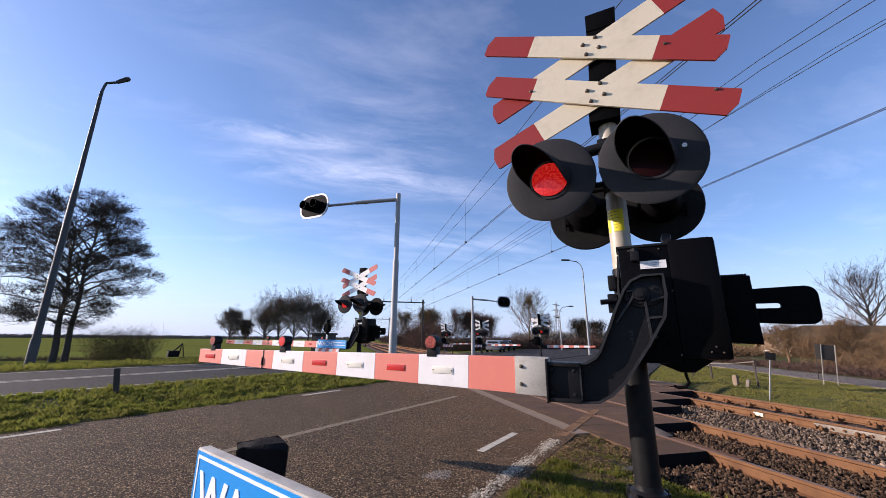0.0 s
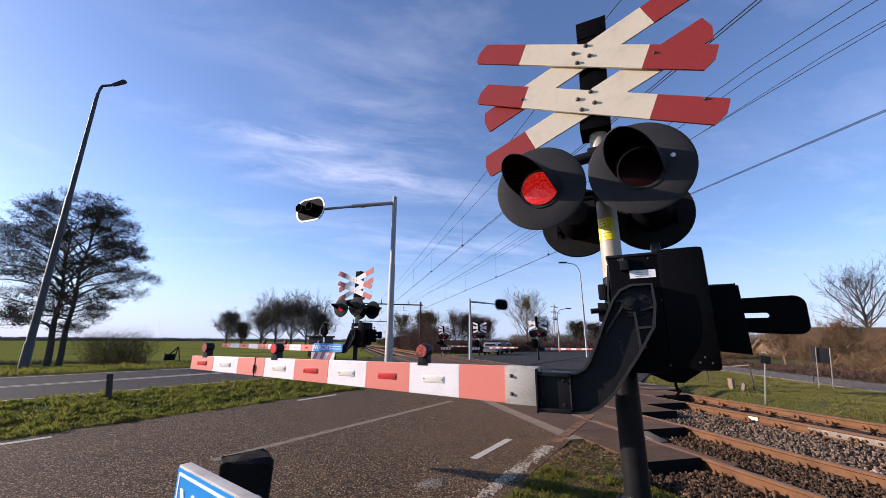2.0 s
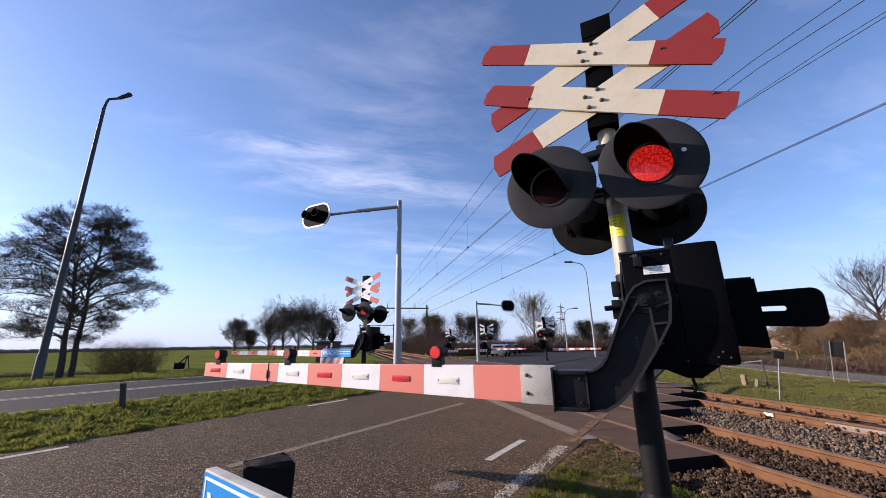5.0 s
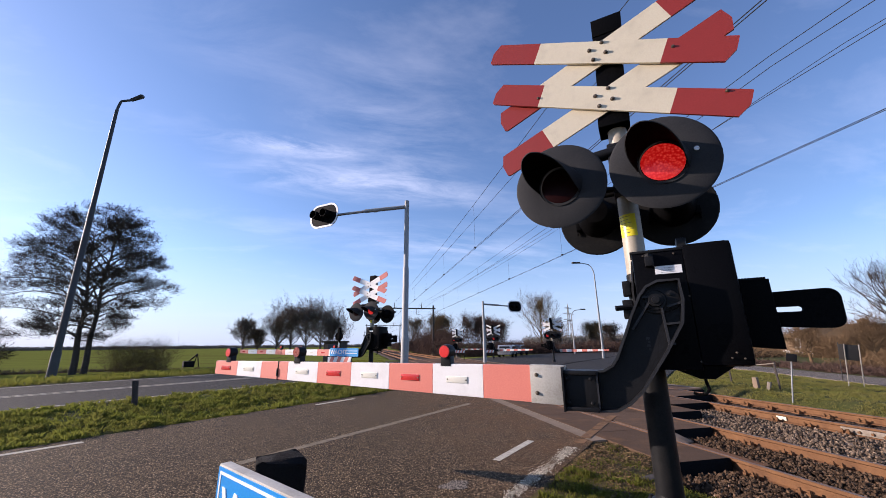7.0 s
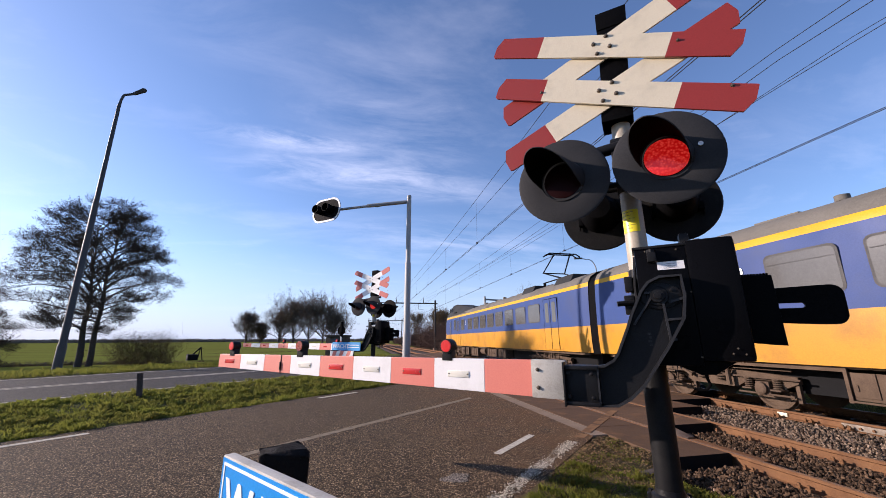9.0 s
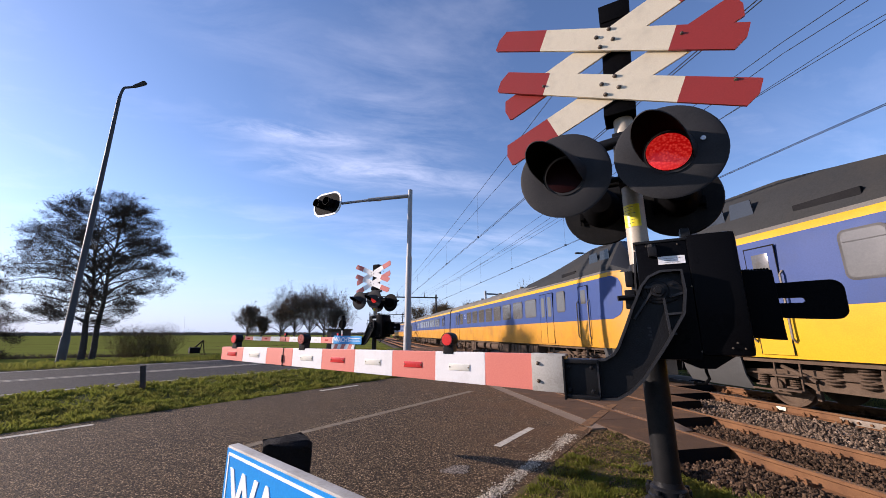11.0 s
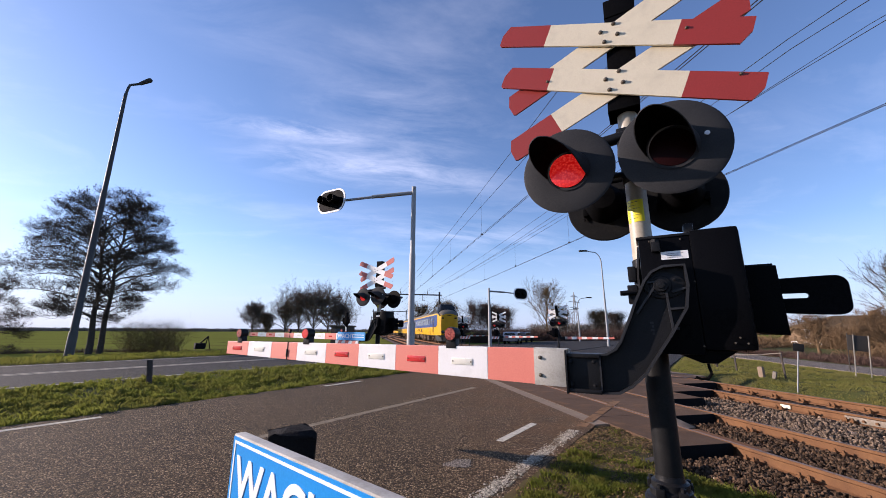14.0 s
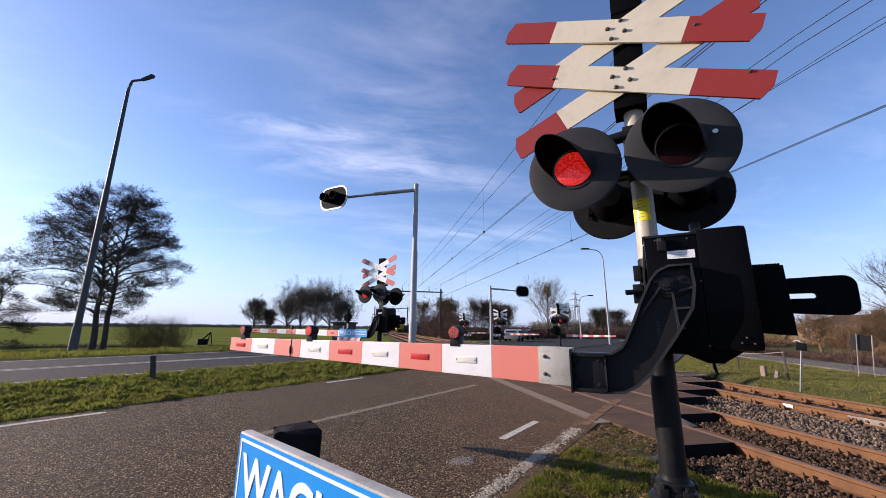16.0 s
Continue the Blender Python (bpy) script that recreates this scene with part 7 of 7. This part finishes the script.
def gallows_signal(x, y, z, h, reach, heading, label, turn=0.0):
    """A mast with a side arm that carries a two-lamp flasher on a rimmed board."""
    g = empty("gallows_signal", pose(x, y, z, 0, 0, heading), label, "traffic signal", "gallows signals")
    bm = bmesh.new()
    lathe(bm, [(-0.3, 0.155), (1.6, 0.15), (1.7, 0.125), (h * 0.6, 0.12), (h * 0.61, 0.10), (h, 0.095), (h + 0.02, 0.0)], "z", 20)
    box(bm, 0.10, 0.16, -0.07, 0.07, 1.2, 1.7, bevel=0.01)
    part("mast", bm, "galvanised", g, "galvanised steel mast")
    bm = bmesh.new()
    tube(bm, [(0, 0, h - 0.26), (-reach * 0.55, 0, h - 0.37)], 0.08, 12)
    tube(bm, [(-reach * 0.4, 0, h - 0.34), (-reach + 0.3, 0, h - 0.48)], 0.055, 12)
    lathe(bm, [(-0.45, 0.085), (-0.30, 0.085)], "x", 12, (-reach * 0.3, 0, h - 0.36))
    part("arm", bm, "galvanised", g)
    bm = bmesh.new()
    prism(bm, [(-reach - 0.30 + a, h - 0.51 + b) for a, b in rounded(1.56, 1.02, 0.44)], -0.05, -0.03, "y")
    pivot = Matrix.Translation((-reach - 0.30, 0, 0)) @ pose(0, 0, 0, 0, 0, turn) @ Matrix.Translation((reach + 0.30, 0, 0))
    brd = part("backboard", bm, "black_matt", g, m=pivot)
    bm = bmesh.new()
    out, inn = rounded(1.60, 1.06, 0.46), rounded(1.44, 0.90, 0.39)
    cx, cz = -reach - 0.30, h - 0.51
    for y0 in (-0.056, -0.026):
        a = [bm.verts.new((cx + u, y0, cz + v)) for u, v in out]
        b = [bm.verts.new((cx + u, y0, cz + v)) for u, v in inn]
        for i in range(len(out)):
            j = (i + 1) % len(out)
            bm.faces.new((a[i], a[j], b[j], b[i]))
    part("rim", bm, "label_white", brd, "white rim")
    for dx in (-0.28, 0.28):
        bm = bmesh.new()
        lathe(bm, [(-0.06, 0.17), (-0.42, 0.18), (-0.42, 0.165), (-0.07, 0.155), (-0.065, 0.0)], "y", 20, (cx + dx, 0, cz))
        lathe(bm, [(-0.03, 0.17), (0.10, 0.15), (0.16, 0.0)], "y", 20, (cx + dx, 0, cz))
        part("flasher", bm, "black_matt", brd)
    return g


gallows_signal(1.66, 14.6, 0.15, 7.34, 3.3, -18, "galvanised gallows mast with a two-lamp signal over the road", turn=-22)
gallows_signal(10.9, 32.6, 0.0, 5.42, 2.65, 165, "galvanised gallows mast facing away across the tracks", turn=32)

# ---- far side of the crossing ----
crossing_post(pose(16.59, 30.69, -0.731, 0, 0, 140) @ Matrix.Scale(1.27, 4), "crossing post beyond the tracks seen from behind, barrier closed", near=False, boom_stripes=9, phase=1)
crossing_post(pose(15.06, 41.9, -0.795, 0, 0, 143) @ Matrix.Scale(1.27, 4), "crossing post beyond the tracks seen from behind", near=False, boom_stripes=9, phase=0)
crossing_post(pose(13.6, 53.1, -0.795, 0, 0, 150) @ Matrix.Scale(1.27, 4), "distant crossing post beyond the tracks seen from behind", near=False, boom_stripes=7, phase=1)


def parked_car(x, y, heading, material, label, van=False):
    c = empty("car", pose(x, y, 0.02, 0, 0, heading), label, "car", "waiting cars")
    h = 1.95 if van else 1.45
    prof = [(-2.1, 0.35), (2.05, 0.35), (2.15, 0.6), (2.05, 0.85), (1.2, 0.98), (0.55, h - 0.08), (0.2, h), (-1.5, h), (-1.95, h - 0.25), (-2.15, 0.95)]
    bm = bmesh.new()
    prism(bm, prof, -0.86, 0.86, "x", bevel=0.10)
    body = part("body", bm, material, c)
    bm = bmesh.new()
    for s in (-1, 1):
        prism(bm, [(0.95, 1.0), (0.45, h - 0.14), (-1.45, h - 0.14), (-1.75, 1.0)], s * 0.862, s * 0.868, "x")
    prism(bm, [(-0.68, 1.0), (0.68, 1.0), (0.58, h - 0.16), (-0.58, h - 0.16)], -2.06, -1.98, "y")
    part("side_window", bm, "glass_dark", body)
    bm = bmesh.new()
    prism(bm, [(-0.70, 1.02), (0.70, 1.02), (0.60, h - 0.1), (-0.60, h - 0.1)], 0.0, 0.01, "y")
    part("windscreen", bm, "glass_dark", body, m=Matrix.Translation((0, 1.02, 0)) @ Matrix.Shear("XZ", 4, (0, 0)))
    for sx in (-1, 1):
        for yy in (-1.3, 1.35):
            bm = bmesh.new()
            lathe(bm, [(-0.1, 0.18), (-0.1, 0.31), (0.1, 0.31), (0.1, 0.18)], "x", 18, (sx * 0.80, yy, 0.31))
            part("wheel", bm, "rubber", c)
    return c


parked_car(17.9, 44.6, -32, "car_grey", "silver grey car waiting behind the closed barrier")
parked_car(22.0, 50.8, -40, "car_dark", "dark blue car waiting in the queue")

def pylon(x, y, h):
    p = empty("pylon", pose(x, y, -1, 0, 0, 35), "distant grey lattice power pylon", "pylon")
    bm = bmesh.new()
    for sx in (-1, 1):
        for sy in (-1, 1):
            tube(bm, [(sx * 3, sy * 3, 0), (sx * 0.9, sy * 0.9, h * 0.6), (0, 0, h)], 0.22, 4)
    for i in range(9):
        z0, z1 = h * 0.07 * i, h * 0.07 * (i + 1)
        a, b = [3 - 2.1 * z / (h * 0.6) for z in (z0, z1)]
        for s in (-1, 1):
            tube(bm, [(-a, s * a, z0), (b, s * b, z1)], 0.12, 4)
            tube(bm, [(a, s * a, z0), (-b, s * b, z1)], 0.12, 4)
    part("tower", bm, "pole_grey", p)
    for z, w in ((0.62, 8), (0.76, 10), (0.89, 7)):
        bm = bmesh.new()
        tube(bm, [(-w, 0, h * z), (0, 0, h * z + 1.0), (w, 0, h * z)], 0.22, 4)
        tube(bm, [(-w, 0, h * z), (w, 0, h * z)], 0.2, 4)
        part("cross_arm", bm, "pole_grey", p)


pylon(163, 272, 34)
pylon(60, 420, 34)

# ---- land beyond the tracks ----
def farmhouse():
    f = empty("farmhouse", pose(60.6, 39.0, -2.0, 0, 0, -20), "long farmhouse with brown thatched roof and half-hipped gable", "house")
    bm = bmesh.new()
    prism(bm, [(-4.4, 0), (4.4, 0), (4.4, 2.4), (-4.4, 2.4)], -2.6, 26, "x")
    part("wall", bm, "tan_brick", f)
    bm = bmesh.new()
    ring = [bm.verts.new(p) for p in ((-3.4, -5.1, 2.0), (-3.4, -2.0, 4.25), (0.8, 0.0, 5.75), (-3.4, 2.0, 4.25), (-3.4, 5.1, 2.0))]
    back = [bm.verts.new(p) for p in ((26.5, -5.1, 2.0), (26.5, 0.0, 5.75), (26.5, 5.1, 2.0))]
    for vs in ((ring[0], ring[1], ring[2], back[1], back[0]), (ring[4], back[2], back[1], ring[2], ring[3]), (ring[1], ring[3], ring[2]), (back[0], back[1], back[2])):
        bm.faces.new(vs)
    bmesh.ops.recalc_face_normals(bm, faces=bm.faces)
    bmesh.ops.solidify(bm, geom=bm.faces, thickness=0.28)
    roof = part("roof", bm, "thatch", f, "thick brown thatch")
    bm = bmesh.new()
    box(bm, 5.2, 6.0, -0.4, 0.4, 5.0, 6.3, bevel=0.03)
    part("chimney", bm, "deck_edge", roof)
    bm = bmesh.new()
    prism(bm, [(-4.4, 0), (4.4, 0), (4.4, 2.3), (1.9, 4.1), (-1.9, 4.1), (-4.4, 2.3)], -2.9, -2.62, "x")
    gable = part("gable", bm, "tan_brick", f, "tan brick gable wall with white windows")
    for y, z, w, h in ((-2.2, 1.5, 0.9, 1.4), (0.0, 1.5, 0.9, 1.4), (2.2, 1.5, 0.9, 1.4), (0.0, 3.3, 1.0, 1.1)):
        bm = bmesh.new()
        box(bm, -2.98, -2.90, y - w / 2 - 0.1, y + w / 2 + 0.1, z - h / 2 - 0.1, z + h / 2 + 0.1)
        win = part("window", bm, "sign_white", gable)
        bm = bmesh.new()
        box(bm, -3.0, -2.982, y - w / 2, y - 0.06, z - h / 2, z + h / 2)
        part("pane", bm, "glass_dark", win)
        bm = bmesh.new()
        box(bm, -3.0, -2.982, y + 0.06, y + w / 2, z - h / 2, z + h / 2)
        part("pane", bm, "glass_dark", win)


farmhouse()


def panel_sign():
    g = empty("panel_sign", pose(16.92, 10.22, -0.05, 0, 6, -50) @ Matrix.Scale(1.07, 4), "dark back of a sign panel on two pale posts", "sign")
    for x in (-0.16, 0.18):
        bm = bmesh.new()
        tube(bm, [(x, 0, -0.3), (x, 0, 1.38)], 0.016, 10)
        part("leg", bm, "pole_cream", g)
    bm = bmesh.new()
    box(bm, -0.30, 0.20, 0.03, 0.05, 0.86, 1.36, bevel=0.01)
    part("panel", bm, "pole_dark", g)
    bm = bmesh.new()
    tube(bm, [(-0.27, 0.1, 0.2), (-0.29, 0.06, 1.42)], 0.014, 8)
    part("brace", bm, "pole_dark", g)


panel_sign()


def marker_sign():
    g = empty("marker_post", pose(12.22, 8.92, -0.05, 0, 9, -43), "thin pale post with a small dark plate", "post")
    bm = bmesh.new()
    tube(bm, [(0, 0, -0.3), (0, 0, 1.2)], 0.020, 10)
    part("pole", bm, "pole_grey", g)
    bm = bmesh.new()
    box(bm, -0.12, 0.12, -0.04, -0.025, 1.03, 1.25, bevel=0.006)
    part("plate", bm, "black_cast", g)


marker_sign()


def low_fence():
    f = empty("low_fence", pose(0, 0, 0), "low weathered wooden fence with broken rails", "fence")
    spots = ((13.75, 10.35), (14.4, 12.6), (14.9, 13.9), (16.2, 15.2), (17.6, 17.2), (19.4, 19.6))
    for i, (x, y) in enumerate(spots):
        bm = bmesh.new()
        box(bm, -0.026, 0.026, -0.026, 0.026, -0.3, 0.80 if i else 0.92, bevel=0.008)
        part("post", bm, "bark", f, m=pose(x, y, -0.05, (i * 37 % 7) - 3, (i * 23 % 9) - 4 if i else 6, 20))
    for i, (za, zb) in enumerate(((0.82, 0.62), (0.7, 0.72), (0.65, 0.25), (0.7, 0.7), (0.7, 0.66))):
        a, b = spots[i], spots[i + 1]
        bm = bmesh.new()
        tube(bm, [(a[0], a[1], za), ((a[0] + b[0]) / 2 + 0.03, (a[1] + b[1]) / 2, (za + zb) / 2 - 0.03), (b[0], b[1], zb)], 0.020, 6)
        part("rail", bm, "wood_grey", f)


low_fence()
bollard("concrete_marker", 13.35, 10.8, -0.05, 0.40, 0.145, "deck_edge", "short weathered concrete marker in the grass", rough=0.008)
bollard("wooden_stub", 13.45, 10.5, -0.05, 0.28, 0.10, "wood_grey", "leaning wooden stub in the grass", lean=12, rough=0.012)


def field_pump(x, y):
    p = empty("water_pump", pose(x, y, -0.35, 0, 0, 30), "small dark wind pump in the meadow", "pump")
    bm = bmesh.new()
    box(bm, -0.4, 0.4, -0.4, 0.4, 0, 0.75, bevel=0.1)
    part("base", bm, "train_dark", p)
    bm = bmesh.new()
    tube(bm, [(0, 0, 0.7), (0.6, 0, 1.35)], 0.06, 6)
    tube(bm, [(0.3, -0.5, 0), (0.55, 0, 1.3)], 0.04, 6)
    tube(bm, [(0.9, 0.4, 0), (0.6, 0, 1.3)], 0.04, 6)
    part("strut", bm, "train_dark", p)


field_pump(-14.7, 37.6)
shrub_band("reeds", [(-26, 32, -0.35), (-14, 34.5, -0.35), (-4, 37, -0.35)], 0.5, 1.0, 1500, 15, "twig_pale", "dry pale reeds along a ditch", "reeds", w=0.015)
for k, pts in enumerate((((-40, 46, -0.5), (-10, 60, -0.5)), ((-60, 80, -0.5), (-35, 95, -0.5)))):
    shrub_band("ditch_reeds", list(pts), 0.6, 1.2, 900, 30 + k, "twig_pale", "dry reeds along a meadow ditch", "reeds", w=0.03)

# bicycle-width rail fence by the far post: striped guard board
def guard_board(m):
    g = empty("guard_board", m, "short red and white striped guard board on posts", "barrier", "guard boards")
    for x in (0.08, 0.98):
        bm = bmesh.new()
        box(bm, x - 0.035, x + 0.035, -0.04, 0.03, -0.45, 0.92, bevel=0.008)
        part("post", bm, "pole_dark", g)
    for i in range(7):
        bm = bmesh.new()
        x = i * 0.16 - 0.06
        ends = [(x - 0.06, 0.72), (x + 0.10, 0.72), (x + 0.22, 0.97), (x + 0.06, 0.97)]
        prism(bm, [(min(1.06, max(0.0, a)), b) for a, b in ends], -0.07, -0.045, "y")
        part("stripe", bm, "boom_red" if i % 2 else "boom_white", g)


guard_board(pose(-1.32, 17.43, -0.12, 0, 0, -40) @ Matrix.Scale(1.25, 4))
guard_board(pose(9.9, 39.6, 0.0, 0, 0, -20))
guard_board(pose(12.9, 38.8, 0.0, 0, 0, -20))

def far_flasher():
    g = empty("flasher_post", pose(-1.75, 31.9, -0.3, 0, 0, -30), "distant flasher on a red and white banded post", "crossing signal")
    for k in range(6):
        bm = bmesh.new()
        lathe(bm, [(k * 0.36, 0.065), ((k + 1) * 0.36, 0.065)], "z", 12)
        part("pole_band", bm, "boom_white" if k % 2 else "boom_red", g)
    bm = bmesh.new()
    lathe(bm, [(-0.04, 0.36), (0.0, 0.37), (0.03, 0.34), (0.16, 0.16), (0.20, 0.0)], "y", 20, (0, 0, 2.62))
    part("target_disc", bm, "black_matt", g)
    bm = bmesh.new()
    box(bm, -0.10, 0.10, -0.06, 0.10, 2.10, 3.30, bevel=0.02)
    part("head_box", bm, "black_matt", g)


def trackside_hut():
    g = empty("trackside_hut", pose(-2.6, 42.0, -0.3, 0, 0, -20), "low dark trackside hut with a flat roof", "hut")
    bm = bmesh.new()
    box(bm, -0.95, 0.95, -0.9, 0.9, 0.0, 2.2, bevel=0.02)
    part("wall", bm, "pole_dark", g)
    bm = bmesh.new()
    box(bm, -1.08, 1.08, -1.05, 1.05, 2.2, 2.38, bevel=0.02)
    part("roof", bm, "pole_dark", g)
    bm = bmesh.new()
    box(bm, -0.45, 0.45, -0.94, -0.9, 0.05, 2.0, bevel=0.01)
    part("door", bm, "car_dark", g)


far_flasher()
trackside_hut()

# ---- grass and pebbles ----
def grass_patch(name, inside, x0, x1, y0, y1, count, seed, size, label, gaps=0.25, material="blade", rise=0.0, width=0.006):
    """Tufts of bent blades in clumps, thin where the soil shows."""
    rng = random.Random(seed)
    verts, faces = [], []
    for _ in range(count):
        x, y = rng.uniform(x0, x1), rng.uniform(y0, y1)
        if not inside(x, y):
            continue
        lush = noise.noise((x * 1.1, y * 1.1, seed)) + 0.6 * noise.noise((x * 4, y * 4, seed))
        if lush < rng.uniform(-0.75, gaps):
            continue
        z = max(level(x, y), -0.003 if -9.6 < to_un(x, y)[1] < -9 else -1) + rise + 0.05 * noise.noise((x * 0.5, y * 0.5, 2)) * (1 if -12 < to_un(x, y)[1] < -9 else 0.4)
        clump = 0.45 + 1.5 * max(0.0, 0.35 + noise.noise((x * 5.5, y * 5.5, seed + 3)) + 0.5 * noise.noise((x * 1.7, y * 1.7, seed + 5)))
        for _ in range(3):
            h = size * rng.uniform(0.45, 1.25) * clump
            a = rng.uniform(0, math.tau)
            w = min(h * 0.10, width)
            c, s = math.cos(a) * w, math.sin(a) * w
            lx, ly = rng.uniform(-0.8, 0.8) * h, rng.uniform(-0.8, 0.8) * h
            bx, by = x + rng.uniform(-0.03, 0.03), y + rng.uniform(-0.03, 0.03)
            o = len(verts)
            verts += [(bx - c, by - s, z - 0.01), (bx + c, by + s, z - 0.01), (bx + lx * 0.4 + c * 0.8, by + ly * 0.4 + s * 0.8, z + h * 0.65), (bx + lx, by + ly, z + h)]
            faces += [(o, o + 1, o + 2), (o, o + 2, o + 3)]
    tagged(link(name, raw(name, verts, faces), material), label, "grass", kind="stuff")


grass_patch("verge_grass", lambda x, y: to_un(x, y)[1] > -1.66 and to_un(x, y)[0] < 5.25 + 0.7 * noise.noise((x * 1.5, y * 1.5, 6)) and x < 3.75 and (x - 2.39) ** 2 + (y - 2.786) ** 2 > 0.05, 0.8, 3.8, 1.5, 5.4, 62000, 2, 0.036, "short green grass with moss beside the road", gaps=0.85, material="moss_blade", rise=0.024, width=0.0045)
grass_patch("verge_grass", lambda x, y: to_un(x, y)[1] > -1.5 and x < 3.5, -5.0, 3.6, -6.0, 1.6, 60000, 12, 0.05, "short green grass on the verge before the sign", gaps=0.5, material="moss_blade", width=0.006)
grass_patch("verge_grass", lambda x, y: -12.4 < to_un(x, y)[1] < -9.36 + 0.16 * noise.noise((x * 1.3, y * 1.3, 8)), -12, 3.5, 3, 18, 190000, 3, 0.068, "green grass strip between the two roads", gaps=0.1, width=0.008)
grass_patch("verge_grass", lambda x, y: -24.5 < to_un(x, y)[1] < -20.95 and y > 12, -22, 2, 12, 34, 90000, 4, 0.11, "rough grass verge beyond the main road")
grass_patch("verge_grass", lambda x, y: x > 12.1 + 0.25 * noise.noise((x, y, 4)) and to_un(x, y)[1] > -1.6 and x * 0.907 - y * 0.42 < 11.85, 11.8, 21, 4.5, 20, 150000, 5, 0.036, "short dry sunlit grass beside the railway", gaps=0.6, width=0.006, material="dry_blade")


def leaf_litter():
    """Dry leaves, stalks and crumbs of soil trodden into the verge by the deck."""
    rng = random.Random(21)
    verts, faces = [], []
    for _ in range(26000):
        x, y = rng.uniform(1.2, 4.2), rng.uniform(2.2, 6.0)
        if to_un(x, y)[1] < -1.72 or noise.noise((x * 1.6, y * 1.6, 12)) + 0.8 * smooth_step(4.0, 5.0, y) < rng.uniform(-0.3, 0.8):
            continue
        z = soil_height(x, y) + 0.003
        L, w, a = rng.uniform(0.006, 0.030), rng.uniform(0.003, 0.011), rng.uniform(0, math.tau)
        c, q = math.cos(a), math.sin(a)
        o = len(verts)
        for du, dv, dz in ((-L, 0, 0.004), (0, -w, 0.0), (L, 0, rng.uniform(0, 0.02)), (0, w, rng.uniform(0, 0.012))):
            verts.append((x + du * c - dv * q, y + du * q + dv * c, z + dz))
        faces += [(o, o + 1, o + 2), (o, o + 2, o + 3)]
    tagged(link("leaf_litter", raw("leaf_litter", verts, faces), "dry_leaf"), "dry brown leaves and stalks trodden into the verge", "leaves", kind="stuff")


leaf_litter()


def moss_tufts():
    rng = random.Random(33)
    verts, faces = [], []
    for _ in range(26000):
        x, y = rng.uniform(1.6, 4.15), rng.uniform(2.4, 5.9)
        if to_un(x, y)[1] < -1.66 or noise.noise((x * 2.6, y * 2.6, 17)) < rng.uniform(-0.15, 0.75):
            continue
        z = soil_height(x, y)
        for _ in range(3):
            h, a = rng.uniform(0.008, 0.026), rng.uniform(0, math.tau)
            c, q = math.cos(a) * 0.005, math.sin(a) * 0.005
            bx, by = x + rng.uniform(-0.015, 0.015), y + rng.uniform(-0.015, 0.015)
            o = len(verts)
            verts += [(bx - c, by - q, z - 0.004), (bx + c, by + q, z - 0.004), (bx + rng.uniform(-0.8, 0.8) * h, by + rng.uniform(-0.8, 0.8) * h, z + h)]
            faces.append((o, o + 1, o + 2))
    tagged(link("moss", raw("moss", verts, faces), "moss_blade"), "low patchy moss on the soil by the deck", "moss", kind="stuff")


moss_tufts()


def pebble_line():
    rng = random.Random(9)
    shapes = stone_meshes(5, rng)
    data = [(np.array([v.co[:] for v in me.vertices]), [tuple(p.vertices) for p in me.polygons]) for me in shapes]
    verts, faces = [], []
    for _ in range(5200):
        u, n = rng.uniform(1.0, 6.25), rng.gauss(-1.93, 0.045)
        if noise.noise((u * 1.4, n * 3, 5)) < rng.uniform(-0.7, 0.3):
            continue
        x, y = un(u, n)
        vs, fs = data[rng.randrange(5)]
        s = rng.uniform(0.006, 0.016)
        e = np.array(Euler((rng.uniform(0, 6), rng.uniform(0, 6), rng.uniform(0, 6))).to_matrix())
        pts = (vs * s) @ e.T * np.array((1, 1, 0.6)) + np.array((x, y, 0.002))
        o = len(verts)
        verts += pts.tolist()
        faces += [tuple(i + o for i in f) for f in fs]
    tagged(link("pebble_line", raw("pebble_line", verts, faces), "pebbles"), "broken line of white pebbles at the road's edge", "road marking", kind="stuff")


pebble_line()


def beat(t, phase):
    """Whether a flasher of that phase glows at t seconds."""
    on = ((t - FLASH_START) / FLASH) % 1.0 < FLASH_SHARE
    return on if phase == 0 else not on


def motions():
    """Flashers come forward through their dark lenses on the beat."""
    for lit, phase in BULBS:
        boom = isinstance(phase, tuple)
        ph = phase[1] if boom else phase
        on_y, off_y = (-0.053, -0.035) if boom else (0.0, 0.045)
        rows, was = [], None
        for i in range(0, 481):
            t = i / 30.0
            now = beat(t, ph)
            if was is not None and now != was:
                rows.append(((i - 1) / 30.0, pose(0, on_y if was else off_y, 0)))
                rows.append((t, pose(0, on_y if now else off_y, 0)))
            elif was is None or i == 480:
                rows.append((t, pose(0, on_y if now else off_y, 0)))
            was = now
        walk(lit, rows)
    for ob, y0 in TRAINS:
        walk(ob, [(t, pose(TRACK_X, y0 + SPEED * t, 0)) for t in [k * 0.5 for k in range(33)]])


motions()
